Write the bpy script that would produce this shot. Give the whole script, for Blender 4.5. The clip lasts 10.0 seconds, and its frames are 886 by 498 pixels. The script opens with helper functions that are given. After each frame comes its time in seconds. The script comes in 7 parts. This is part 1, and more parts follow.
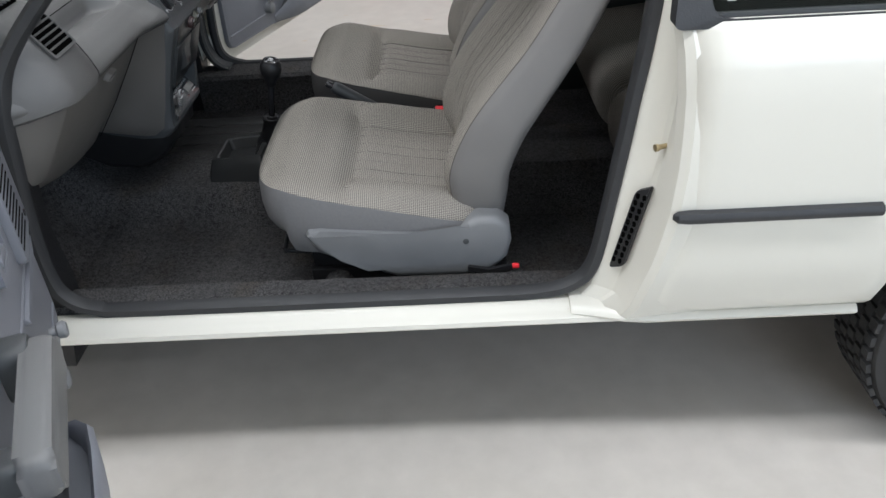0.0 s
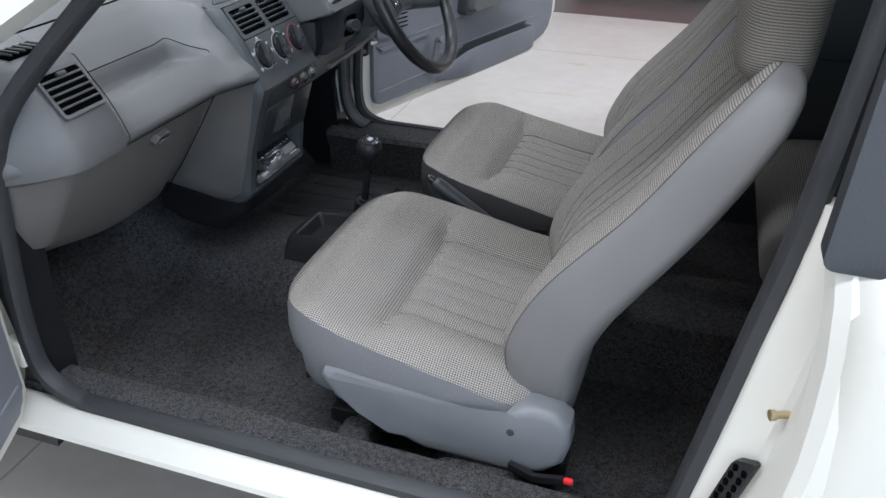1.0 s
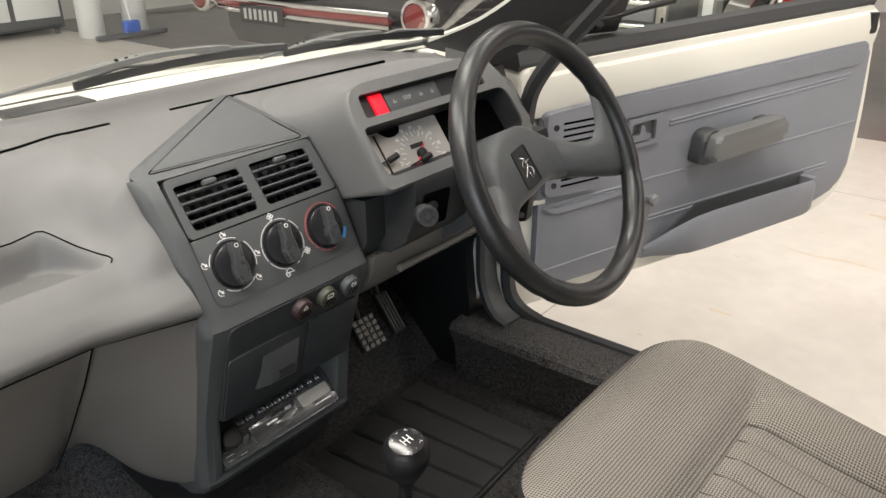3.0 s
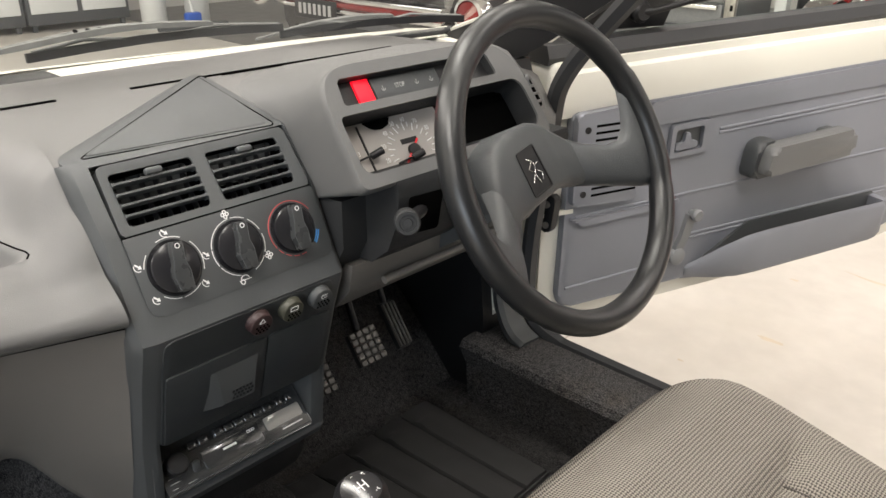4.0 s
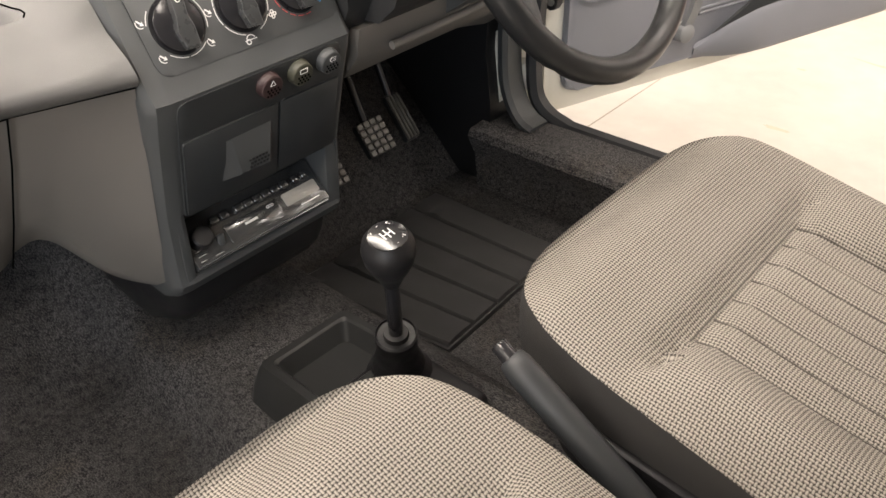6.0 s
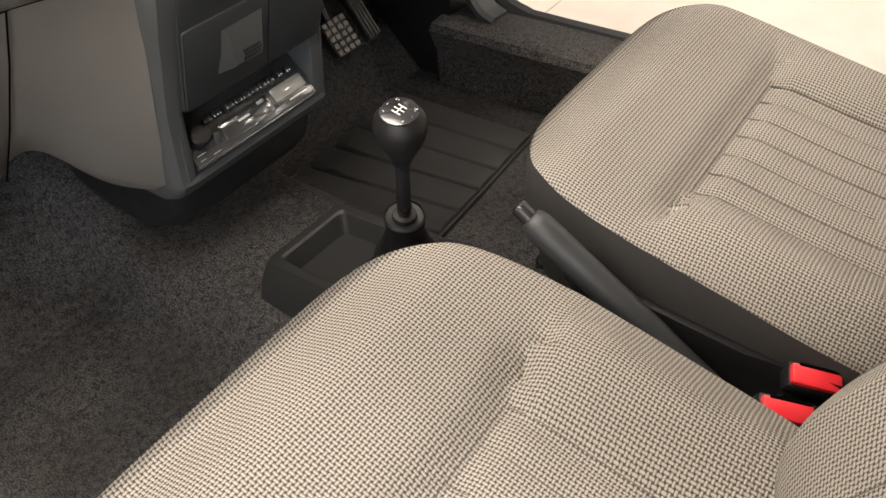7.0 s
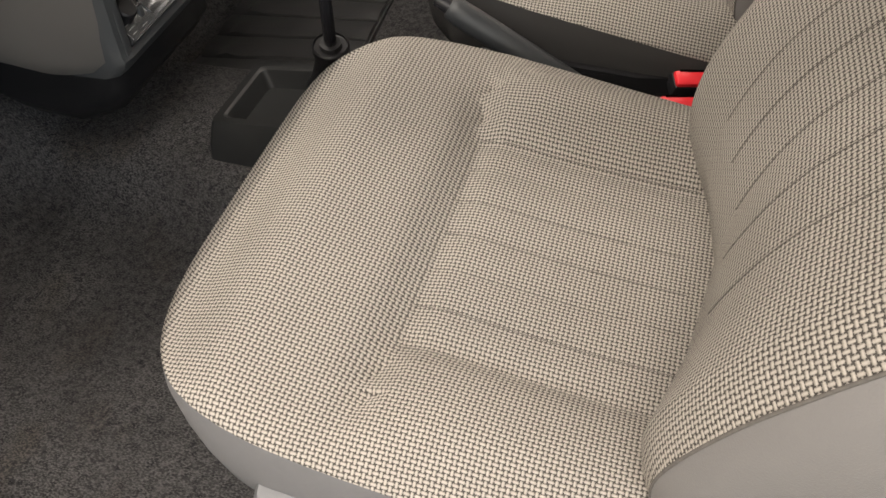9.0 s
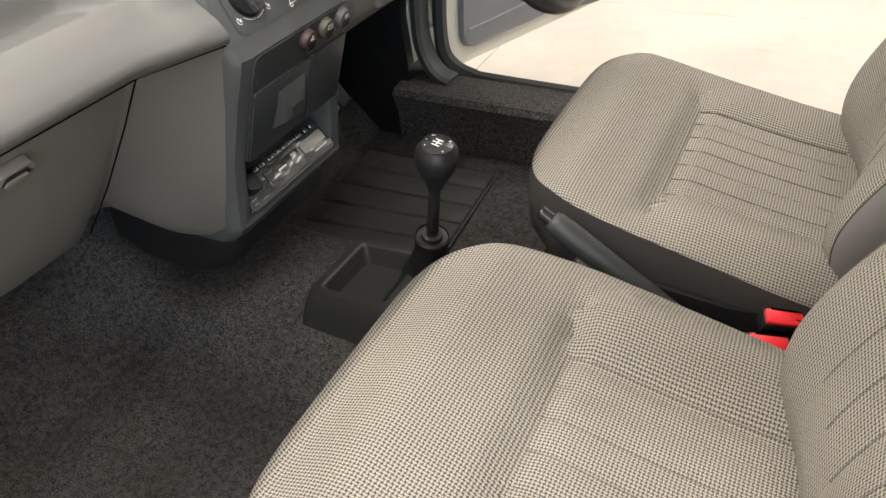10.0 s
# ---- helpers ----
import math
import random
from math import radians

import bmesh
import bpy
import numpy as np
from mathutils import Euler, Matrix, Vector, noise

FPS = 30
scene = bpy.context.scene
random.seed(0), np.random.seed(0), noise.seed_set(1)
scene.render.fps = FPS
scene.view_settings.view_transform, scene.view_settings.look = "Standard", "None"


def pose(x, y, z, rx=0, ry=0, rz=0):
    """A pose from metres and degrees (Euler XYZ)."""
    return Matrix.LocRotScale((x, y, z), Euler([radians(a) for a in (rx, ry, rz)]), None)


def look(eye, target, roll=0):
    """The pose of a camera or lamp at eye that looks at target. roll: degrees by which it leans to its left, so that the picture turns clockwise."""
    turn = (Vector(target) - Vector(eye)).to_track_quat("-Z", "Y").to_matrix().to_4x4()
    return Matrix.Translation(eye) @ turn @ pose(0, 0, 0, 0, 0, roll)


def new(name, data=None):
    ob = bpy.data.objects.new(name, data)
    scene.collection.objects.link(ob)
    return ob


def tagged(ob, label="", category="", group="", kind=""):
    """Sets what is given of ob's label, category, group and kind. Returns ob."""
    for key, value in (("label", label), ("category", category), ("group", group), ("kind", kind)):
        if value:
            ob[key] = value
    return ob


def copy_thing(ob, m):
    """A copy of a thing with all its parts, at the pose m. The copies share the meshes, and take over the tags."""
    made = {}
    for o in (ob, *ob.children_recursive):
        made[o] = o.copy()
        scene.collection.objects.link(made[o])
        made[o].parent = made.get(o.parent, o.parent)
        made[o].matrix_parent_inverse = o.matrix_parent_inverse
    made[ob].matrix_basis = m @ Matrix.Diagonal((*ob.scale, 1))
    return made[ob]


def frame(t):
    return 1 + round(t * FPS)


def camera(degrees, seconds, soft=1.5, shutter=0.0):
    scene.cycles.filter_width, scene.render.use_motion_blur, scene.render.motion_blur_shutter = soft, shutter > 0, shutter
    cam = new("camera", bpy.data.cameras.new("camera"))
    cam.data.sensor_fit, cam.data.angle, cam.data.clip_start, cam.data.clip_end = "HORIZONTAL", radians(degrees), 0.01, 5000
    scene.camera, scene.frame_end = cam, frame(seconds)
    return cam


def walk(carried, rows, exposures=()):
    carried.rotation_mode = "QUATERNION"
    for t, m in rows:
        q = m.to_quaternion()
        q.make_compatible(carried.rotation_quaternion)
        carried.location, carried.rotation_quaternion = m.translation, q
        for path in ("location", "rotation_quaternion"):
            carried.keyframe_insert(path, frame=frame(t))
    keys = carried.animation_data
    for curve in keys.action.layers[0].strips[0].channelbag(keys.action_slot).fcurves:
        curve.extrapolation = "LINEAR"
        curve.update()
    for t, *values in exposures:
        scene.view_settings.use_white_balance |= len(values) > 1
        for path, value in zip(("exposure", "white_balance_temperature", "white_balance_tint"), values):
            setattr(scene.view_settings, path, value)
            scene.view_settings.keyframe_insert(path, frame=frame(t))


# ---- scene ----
cam = camera(59.2, 10.0)
METRES = 2.135
START = pose(0.0, -1.815, 1.247, -33.337, 2.788, -0.562)
ROWS = [
    (0.0, 0.0, 0.0, 0.0, 0.0, 0.0, -0.0),
    (0.5, 0.0706, 0.0643, 0.0396, 8.93, 0.92, -8.78),
    (1.0, 0.081, 0.1637, 0.1084, 13.88, 1.2, -13.13),
    (1.5, 0.0857, 0.2653, 0.1678, 18.5, 1.35, -14.67),
    (2.0, 0.0758, 0.374, 0.236, 25.61, 1.37, -17.68),
    (2.5, 0.0472, 0.4534, 0.2788, 30.8, 1.86, -20.17),
    (3.0, 0.0112, 0.5334, 0.2992, 33.56, 1.16, -21.87),
    (4.5, 0.0008, 0.608, 0.3176, 39.43, -1.53, -25.51),
    (5.0, 0.0075, 0.604, 0.3048, 39.64, -4.45, -24.98),
    (5.5, 0.0109, 0.6049, 0.2902, 39.53, -8.66, -23.38),
    (7.0, -0.0085, 0.5779, 0.2469, 30.94, -15.37, -18.09),
    (7.5, -0.0182, 0.542, 0.2196, 29.13, -15.59, -16.42),
    (8.0, -0.0407, 0.5182, 0.2053, 28.56, -17.07, -16.0),
    (8.5, -0.0292, 0.5006, 0.193, 23.4, -18.33, -12.6),
    (9.0, -0.014, 0.4869, 0.1848, 15.96, -17.2, -7.31),
    (9.5, -0.0124, 0.4808, 0.1911, 14.43, -13.03, -7.35),
    (10.0, -0.0298, 0.4759, 0.2083, 21.98, -7.28, -13.98),
]
EXPOSURES = [(0.0, -0.05, 5950, 11), (1.0, 0.24, 5600, 12), (1.6, 0.72, 5900, 11), (2.5, 0.71, 6650, 12), (4.5, 0.90, 6900, 14), (5.5, 1.12, 7200, 17), (7.0, 1.09, 7400, 16), (8.0, 0.97, 7300, 15), (9.0, 0.66, 7150, 15), (9.5, 0.72, 6850, 13), (10.0, 0.98, 7000, 12)]
walk(cam, [(t, START @ pose(METRES * x, METRES * y, METRES * z, 90 + pitch, roll, yaw)) for t, x, y, z, yaw, pitch, roll in ROWS], EXPOSURES)

# ---- light ----
world = bpy.data.worlds.new("world")
scene.world = world
world.use_nodes = True
world.node_tree.nodes["Background"].inputs[0].default_value = (0.9, 0.95, 1.0, 1)
world.node_tree.nodes["Background"].inputs[1].default_value = 0.01


def lamp(x, y, z, sx, sy, watts, colour=(1.0, 0.98, 0.95)):
    data = bpy.data.lights.new("area_lamp", "AREA")
    data.shape, data.size, data.size_y, data.energy, data.color = "RECTANGLE", sx, sy, watts, colour
    ob = new("area_lamp", data)
    ob.matrix_basis = pose(x, y, z)
    return ob


CEIL = 3.3
# unseen strips: only the -1.5 row follows a shadow edge, the rest assumed
STRIPS = [(-5.2, -1.5), (-2.6, -1.5), (0.0, -1.5), (2.6, -1.5), (5.2, -1.5), (-5.2, 2.2), (-2.6, 2.2), (0.0, 2.2), (2.6, 2.2), (5.2, 2.2), (1.3, 4.6), (3.9, 4.6), (-1.3, 0.35), (1.3, 0.35), (-4.0, 7.6), (-0.9, 7.6), (2.3, 7.6), (-2.6, -4.2), (0.6, -4.2)]
for lx, ly in STRIPS:
    # rows 0.35, 4.6, 7.6 and -4.2 are added fill and reflection light
    lamp(lx, ly, CEIL - 0.13, 1.9, 0.30, {-1.5: 50, 2.2: 17.5, 4.6: 14, 0.35: 31, 7.6: 20, -4.2: 28}[ly])
# added cool fill light, set in an assumed, unseen window of the near wall
window_fill = lamp(2.9, -4.98, 1.75, 3.4, 1.7, 90, (0.72, 0.86, 1.0))
window_fill.matrix_basis = look((2.9, -4.98, 1.75), (2.9, 0.0, 1.75))


# ---- materials ----
def mat(name, colour, rough=0.5, metal=0.0, vary=0.12, grain=40.0, bump=0.0, bump_scale=300.0, coat=0.0, stain=0.0, stain_scale=3.0,
        stain_colour=None, spec=0.5, rough_vary=0.1):
    m = bpy.data.materials.new(name)
    m.use_nodes = True
    nt = m.node_tree
    b = nt.nodes["Principled BSDF"]
    co = nt.nodes.new("ShaderNodeTexCoord")
    n1 = nt.nodes.new("ShaderNodeTexNoise")
    n1.inputs["Scale"].default_value, n1.inputs["Detail"].default_value = grain, 4
    nt.links.new(co.outputs["Object"], n1.inputs["Vector"])
    ramp = nt.nodes.new("ShaderNodeMapRange")
    ramp.inputs["From Min"].default_value, ramp.inputs["From Max"].default_value = 0.25, 0.75
    ramp.inputs["To Min"].default_value, ramp.inputs["To Max"].default_value = 1 - vary, 1 + vary
    nt.links.new(n1.outputs["Fac"], ramp.inputs["Value"])
    mul = nt.nodes.new("ShaderNodeVectorMath")
    mul.operation = "MULTIPLY"
    mul.inputs[0].default_value = colour
    nt.links.new(ramp.outputs[0], mul.inputs[1])
    out = mul.outputs[0]
    if stain:
        n2 = nt.nodes.new("ShaderNodeTexNoise")
        n2.inputs["Scale"].default_value, n2.inputs["Detail"].default_value, n2.inputs["Roughness"].default_value = stain_scale, 6, 0.65
        nt.links.new(co.outputs["Object"], n2.inputs["Vector"])
        r2 = nt.nodes.new("ShaderNodeMapRange")
        r2.inputs["From Min"].default_value, r2.inputs["From Max"].default_value = 0.45, 0.72
        r2.inputs["To Max"].default_value = stain
        nt.links.new(n2.outputs["Fac"], r2.inputs["Value"])
        mix = nt.nodes.new("ShaderNodeMix")
        mix.data_type = "RGBA"
        nt.links.new(r2.outputs[0], mix.inputs["Factor"])
        nt.links.new(out, mix.inputs["A"])
        mix.inputs["B"].default_value = (*(stain_colour or [c * 0.5 for c in colour]), 1)
        out = mix.outputs["Result"]
    nt.links.new(out, b.inputs["Base Color"])
    rr = nt.nodes.new("ShaderNodeMapRange")
    rr.inputs["To Min"].default_value, rr.inputs["To Max"].default_value = max(0.02, rough - rough_vary), min(1.0, rough + rough_vary)
    nt.links.new(n1.outputs["Fac"], rr.inputs["Value"])
    nt.links.new(rr.outputs[0], b.inputs["Roughness"])
    b.inputs["Metallic"].default_value = metal
    b.inputs["Specular IOR Level"].default_value = spec
    b.inputs["Coat Weight"].default_value = coat
    b.inputs["Coat Roughness"].default_value = 0.05
    if bump:
        n3 = nt.nodes.new("ShaderNodeTexNoise")
        n3.inputs["Scale"].default_value, n3.inputs["Detail"].default_value = bump_scale, 3
        nt.links.new(co.outputs["Object"], n3.inputs["Vector"])
        bp = nt.nodes.new("ShaderNodeBump")
        bp.inputs["Strength"].default_value, bp.inputs["Distance"].default_value = bump, 0.002
        nt.links.new(n3.outputs["Fac"], bp.inputs["Height"])
        nt.links.new(bp.outputs[0], b.inputs["Normal"])
    return m


def weave(name, light, dark, pitch=0.0036):
    """Coarse basket weave, laid out in metres on the UV map."""
    m = bpy.data.materials.new(name)
    m.use_nodes = True
    nt = m.node_tree
    b = nt.nodes["Principled BSDF"]
    uv = nt.nodes.new("ShaderNodeTexCoord")
    sep = nt.nodes.new("ShaderNodeSeparateXYZ")
    warp = nt.nodes.new("ShaderNodeTexNoise")
    warp.inputs["Scale"].default_value = 60
    nt.links.new(uv.outputs["UV"], warp.inputs["Vector"])
    add = nt.nodes.new("ShaderNodeVectorMath")
    add.operation = "MULTIPLY_ADD"
    add.inputs[1].default_value = (0.0011, 0.0011, 0)
    nt.links.new(warp.outputs["Color"], add.inputs[0])
    nt.links.new(uv.outputs["UV"], add.inputs[2])
    nt.links.new(add.outputs[0], sep.inputs[0])

    def op(kind, a, c=None):
        n = nt.nodes.new("ShaderNodeMath")
        n.operation = kind
        for i, v in enumerate((a, c)):
            if v is None:
                continue
            if isinstance(v, (int, float)):
                n.inputs[i].default_value = v
            else:
                nt.links.new(v, n.inputs[i])
        return n.outputs[0]

    u, v = op("DIVIDE", sep.outputs[0], pitch * 1.06), op("DIVIDE", sep.outputs[1], pitch)
    par = op("FLOORED_MODULO", op("ADD", op("FLOOR", u), op("FLOOR", v)), 2)
    cu = op("MULTIPLY", op("ABSOLUTE", op("SUBTRACT", op("FRACT", u), 0.5)), 2)
    cv = op("MULTIPLY", op("ABSOLUTE", op("SUBTRACT", op("FRACT", v), 0.5)), 2)

    def yarn(across, along, over, wide):
        """Height of one yarn: broad and high where it lies on top, thin and low where it dives."""
        w = op("ADD", op("MULTIPLY", over, 0.30), wide)
        q = op("DIVIDE", across, w)
        bow = op("SUBTRACT", 1, op("MULTIPLY", op("MULTIPLY", along, along), 0.35))
        rise = op("ADD", op("MULTIPLY", op("MULTIPLY", over, bow), 0.6), 0.4)
        return op("MULTIPLY", op("SQRT", op("MAXIMUM", op("SUBTRACT", 1, op("MULTIPLY", q, q)), 0)), rise)

    h = op("MAXIMUM", yarn(cu, cv, par, 0.28), yarn(cv, cu, op("SUBTRACT", 1, par), 0.38))
    n2 = nt.nodes.new("ShaderNodeTexNoise")
    n2.inputs["Scale"].default_value, n2.inputs["Detail"].default_value = 900, 2
    nt.links.new(uv.outputs["UV"], n2.inputs["Vector"])
    n4 = nt.nodes.new("ShaderNodeTexNoise")
    n4.inputs["Scale"].default_value, n4.inputs["Detail"].default_value = 7, 4
    nt.links.new(uv.outputs["UV"], n4.inputs["Vector"])
    tone = op("MULTIPLY", op("MULTIPLY_ADD", n2.outputs["Fac"], 0.7), op("ADD", op("MULTIPLY", n4.outputs["Fac"], 0.4), 0.8))
    edge = nt.nodes.new("ShaderNodeMapRange")
    edge.interpolation_type = "SMOOTHSTEP"
    edge.inputs["From Max"].default_value = 0.5
    nt.links.new(h, edge.inputs["Value"])
    hh = op("MULTIPLY", op("MULTIPLY", edge.outputs[0], op("ADD", op("MULTIPLY", h, 0.7), 0.3)), op("ADD", tone, 0.2))
    mix = nt.nodes.new("ShaderNodeMix")
    mix.data_type = "RGBA"
    nt.links.new(hh, mix.inputs["Factor"])
    mix.inputs["A"].default_value, mix.inputs["B"].default_value = (*dark, 1), (*light, 1)
    nt.links.new(mix.outputs["Result"], b.inputs["Base Color"])
    b.inputs["Roughness"].default_value = 0.9
    b.inputs["Specular IOR Level"].default_value = 0.2
    b.inputs["Sheen Weight"].default_value = 0.0
    bp = nt.nodes.new("ShaderNodeBump")
    bp.inputs["Strength"].default_value, bp.inputs["Distance"].default_value = 0.7, 0.0015
    nt.links.new(h, bp.inputs["Height"])
    nt.links.new(bp.outputs[0], b.inputs["Normal"])
    return m


def carpet(name):
    """Short-pile carpet: dark ground, pale fibre flecks, worn and brownish patches."""
    m = bpy.data.materials.new(name)
    m.use_nodes = True
    nt = m.node_tree
    b = nt.nodes["Principled BSDF"]
    co = nt.nodes.new("ShaderNodeTexCoord")

    def layer(scale, detail, lo, hi, stretch=(1, 1, 1)):
        mp, n, r = nt.nodes.new("ShaderNodeMapping"), nt.nodes.new("ShaderNodeTexNoise"), nt.nodes.new("ShaderNodeMapRange")
        mp.inputs["Scale"].default_value = stretch
        n.inputs["Scale"].default_value, n.inputs["Detail"].default_value = scale, detail
        r.inputs["From Min"].default_value, r.inputs["From Max"].default_value = lo, hi
        nt.links.new(co.outputs["Object"], mp.inputs["Vector"])
        nt.links.new(mp.outputs[0], n.inputs["Vector"])
        nt.links.new(n.outputs["Fac"], r.inputs["Value"])
        return r.outputs[0]

    def blend(fac, a, c):
        x = nt.nodes.new("ShaderNodeMix")
        x.data_type = "RGBA"
        nt.links.new(fac, x.inputs["Factor"])
        for key, v in (("A", a), ("B", c)):
            if isinstance(v, tuple):
                x.inputs[key].default_value = (*v, 1)
            else:
                nt.links.new(v, x.inputs[key])
        return x.outputs["Result"]

    fleck = layer(330, 3, 0.42, 0.68, (1.0, 1.7, 1.0))
    tuft = layer(120, 4, 0.35, 0.70)
    worn = layer(6, 5, 0.42, 0.68)
    brown = layer(9, 4, 0.50, 0.75, (1.3, 0.8, 1.0))
    ground = blend(tuft, (0.024, 0.024, 0.026), (0.074, 0.072, 0.072))
    pale = blend(brown, (0.185, 0.181, 0.178), (0.160, 0.132, 0.098))
    half = nt.nodes.new("ShaderNodeMath")
    half.operation = "MULTIPLY_ADD"
    half.inputs[1].default_value, half.inputs[2].default_value = 0.45, 0.42
    nt.links.new(worn, half.inputs[0])
    amount = nt.nodes.new("ShaderNodeMath")
    amount.operation = "MULTIPLY"
    nt.links.new(fleck, amount.inputs[0])
    nt.links.new(half.outputs[0], amount.inputs[1])
    nt.links.new(blend(amount.outputs[0], ground, pale), b.inputs["Base Color"])
    b.inputs["Roughness"].default_value = 0.97
    b.inputs["Specular IOR Level"].default_value = 0.05
    bp = nt.nodes.new("ShaderNodeBump")
    bp.inputs["Strength"].default_value, bp.inputs["Distance"].default_value = 0.9, 0.002
    nt.links.new(fleck, bp.inputs["Height"])
    nt.links.new(bp.outputs[0], b.inputs["Normal"])
    return m


def glass_mat(name, tint=(0.95, 0.98, 0.96)):
    m = bpy.data.materials.new(name)
    m.use_nodes = True
    nt = m.node_tree
    nt.nodes.clear()
    out = nt.nodes.new("ShaderNodeOutputMaterial")
    tr, gl, mix = nt.nodes.new("ShaderNodeBsdfTransparent"), nt.nodes.new("ShaderNodeBsdfGlossy"), nt.nodes.new("ShaderNodeMixShader")
    tr.inputs[0].default_value = (*tint, 1)
    gl.inputs["Roughness"].default_value = 0.01
    lw = nt.nodes.new("ShaderNodeLayerWeight")
    lw.inputs[0].default_value = 0.5
    pw, sc = nt.nodes.new("ShaderNodeMath"), nt.nodes.new("ShaderNodeMath")
    pw.operation, pw.inputs[1].default_value = "POWER", 4.0
    sc.operation, sc.inputs[1].default_value, sc.inputs[2].default_value = "MULTIPLY_ADD", 0.6, 0.035
    nt.links.new(lw.outputs["Facing"], pw.inputs[0])
    nt.links.new(pw.outputs[0], sc.inputs[0])
    nt.links.new(sc.outputs[0], mix.inputs[0])
    nt.links.new(tr.outputs[0], mix.inputs[1])
    nt.links.new(gl.outputs[0], mix.inputs[2])
    nt.links.new(mix.outputs[0], out.inputs[0])
    return m


def glow(name, colour, strength):
    m = bpy.data.materials.new(name)
    m.use_nodes = True
    b = m.node_tree.nodes["Principled BSDF"]
    b.inputs["Base Color"].default_value = (*colour, 1)
    b.inputs["Emission Color"].default_value = (*colour, 1)
    b.inputs["Emission Strength"].default_value = strength
    return m


PAINT = mat("cream_paint", (0.65, 0.635, 0.568), 0.36, vary=0.01, grain=3, coat=0.12, rough_vary=0.01)
FABRIC = weave("woven_fabric", (0.39, 0.361, 0.319), (0.062, 0.057, 0.051))
SEAM = mat("seam_thread", (0.10, 0.092, 0.082), 0.9, vary=0.2, grain=300)
VINYL = mat("grey_vinyl", (0.163, 0.158, 0.153), 0.5, vary=0.05, grain=12, bump=0.25, bump_scale=900)
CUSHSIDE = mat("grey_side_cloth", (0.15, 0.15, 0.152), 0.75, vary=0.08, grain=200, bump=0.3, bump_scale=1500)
# side cloth darkened: shade between the seats put into the colour
SIDESHADE = mat("shaded_side_cloth", (0.030, 0.029, 0.028), 0.8, vary=0.1, grain=200, bump=0.3, bump_scale=1500)
HEADLINE = mat("grey_headlining", (0.22, 0.21, 0.20), 0.9, vary=0.08, grain=120)
SHELL = mat("grey_seat_plastic", (0.17, 0.175, 0.18), 0.45, vary=0.05, grain=15, bump=0.15, bump_scale=1200)
DASH = mat("grey_dash_plastic", (0.094, 0.093, 0.091), 0.42, spec=0.7, vary=0.04, grain=10, bump=0.3, bump_scale=1400)
KNEE = mat("warm_grey_trim", (0.135, 0.127, 0.117), 0.52, vary=0.05, grain=10, bump=0.3, bump_scale=1200)
BINN = mat("dark_grey_dash", (0.105, 0.106, 0.105), 0.48, vary=0.05, grain=12, bump=0.3, bump_scale=1400)
COLM = mat("column_plastic", (0.026, 0.027, 0.028), 0.5, spec=0.25, vary=0.06, grain=20, bump=0.25, bump_scale=1300)
GRIP = mat("dial_grip", (0.040, 0.042, 0.043), 0.28, vary=0.06, grain=60)
CHAR = mat("charcoal_plastic", (0.055, 0.059, 0.061), 0.46, vary=0.06, grain=20, bump=0.25, bump_scale=1300)
BLACK = mat("black_plastic", (0.012, 0.012, 0.013), 0.42, vary=0.1, spec=0.35, grain=30, bump=0.2, bump_scale=900)
SATIN = mat("satin_black", (0.018, 0.018, 0.02), 0.18, vary=0.1, grain=30)
# near black without gloss: shade of gaps and hollows put into the colour
DEEP = mat("hollow_shade", (0.003, 0.003, 0.003), 0.95, vary=0.1, spec=0.0)
RUBBER = mat("black_rubber", (0.025, 0.026, 0.028), 0.55, vary=0.12, grain=30, bump=0.2, bump_scale=400)
FASC = mat("fascia_plastic", (0.028, 0.031, 0.033), 0.42, vary=0.06, grain=20, bump=0.2, bump_scale=1300)
MATRUB = mat("heel_pad_vinyl", (0.036, 0.036, 0.036), 0.32, vary=0.10, grain=25, bump=0.15, bump_scale=700, rough_vary=0.03)
CARPET = carpet("charcoal_carpet")
LEATHER = mat("black_leather_rim", (0.015, 0.016, 0.017), 0.30, spec=0.5, vary=0.03, grain=500, bump=0.10, bump_scale=1300, rough_vary=0.03)
HUBP = mat("dark_grey_hub", (0.058, 0.062, 0.065), 0.42, vary=0.06, grain=15, bump=0.4, bump_scale=800)
DOORTRIM = mat("door_card_vinyl", (0.188, 0.196, 0.222), 0.55, vary=0.05, grain=10, bump=0.35, bump_scale=900)
ARMR = mat("armrest_plastic", (0.135, 0.136, 0.136), 0.45, vary=0.05, grain=10, bump=0.15, bump_scale=1500)
CHROME = mat("chrome", (0.8, 0.8, 0.8), 0.12, metal=1.0, vary=0.04)
STEEL = mat("worn_steel", (0.45, 0.43, 0.4), 0.35, metal=1.0, vary=0.2, grain=60)
BRASS = mat("zinc_brass", (0.55, 0.45, 0.28), 0.35, metal=1.0, vary=0.2, grain=80)
REDP = mat("red_plastic", (0.75, 0.03, 0.04), 0.35, vary=0.05)
REDLAMP = glow("red_lens", (0.85, 0.005, 0.02), 0.55)
GREYINK = mat("grey_print", (0.36, 0.36, 0.35), 0.6, vary=0.03)
WHITEINK = mat("white_print", (0.75, 0.75, 0.74), 0.6, vary=0.03)
REDINK = mat("red_print", (0.6, 0.08, 0.08), 0.6, vary=0.03)
BLUEINK = mat("blue_print", (0.05, 0.25, 0.6), 0.6, vary=0.03)
GAUGE = mat("gauge_face", (0.33, 0.31, 0.29), 0.5, vary=0.03)
GLASS = glass_mat("clear_glass")
TINTED = glass_mat("tinted_glass", (0.50, 0.53, 0.52))
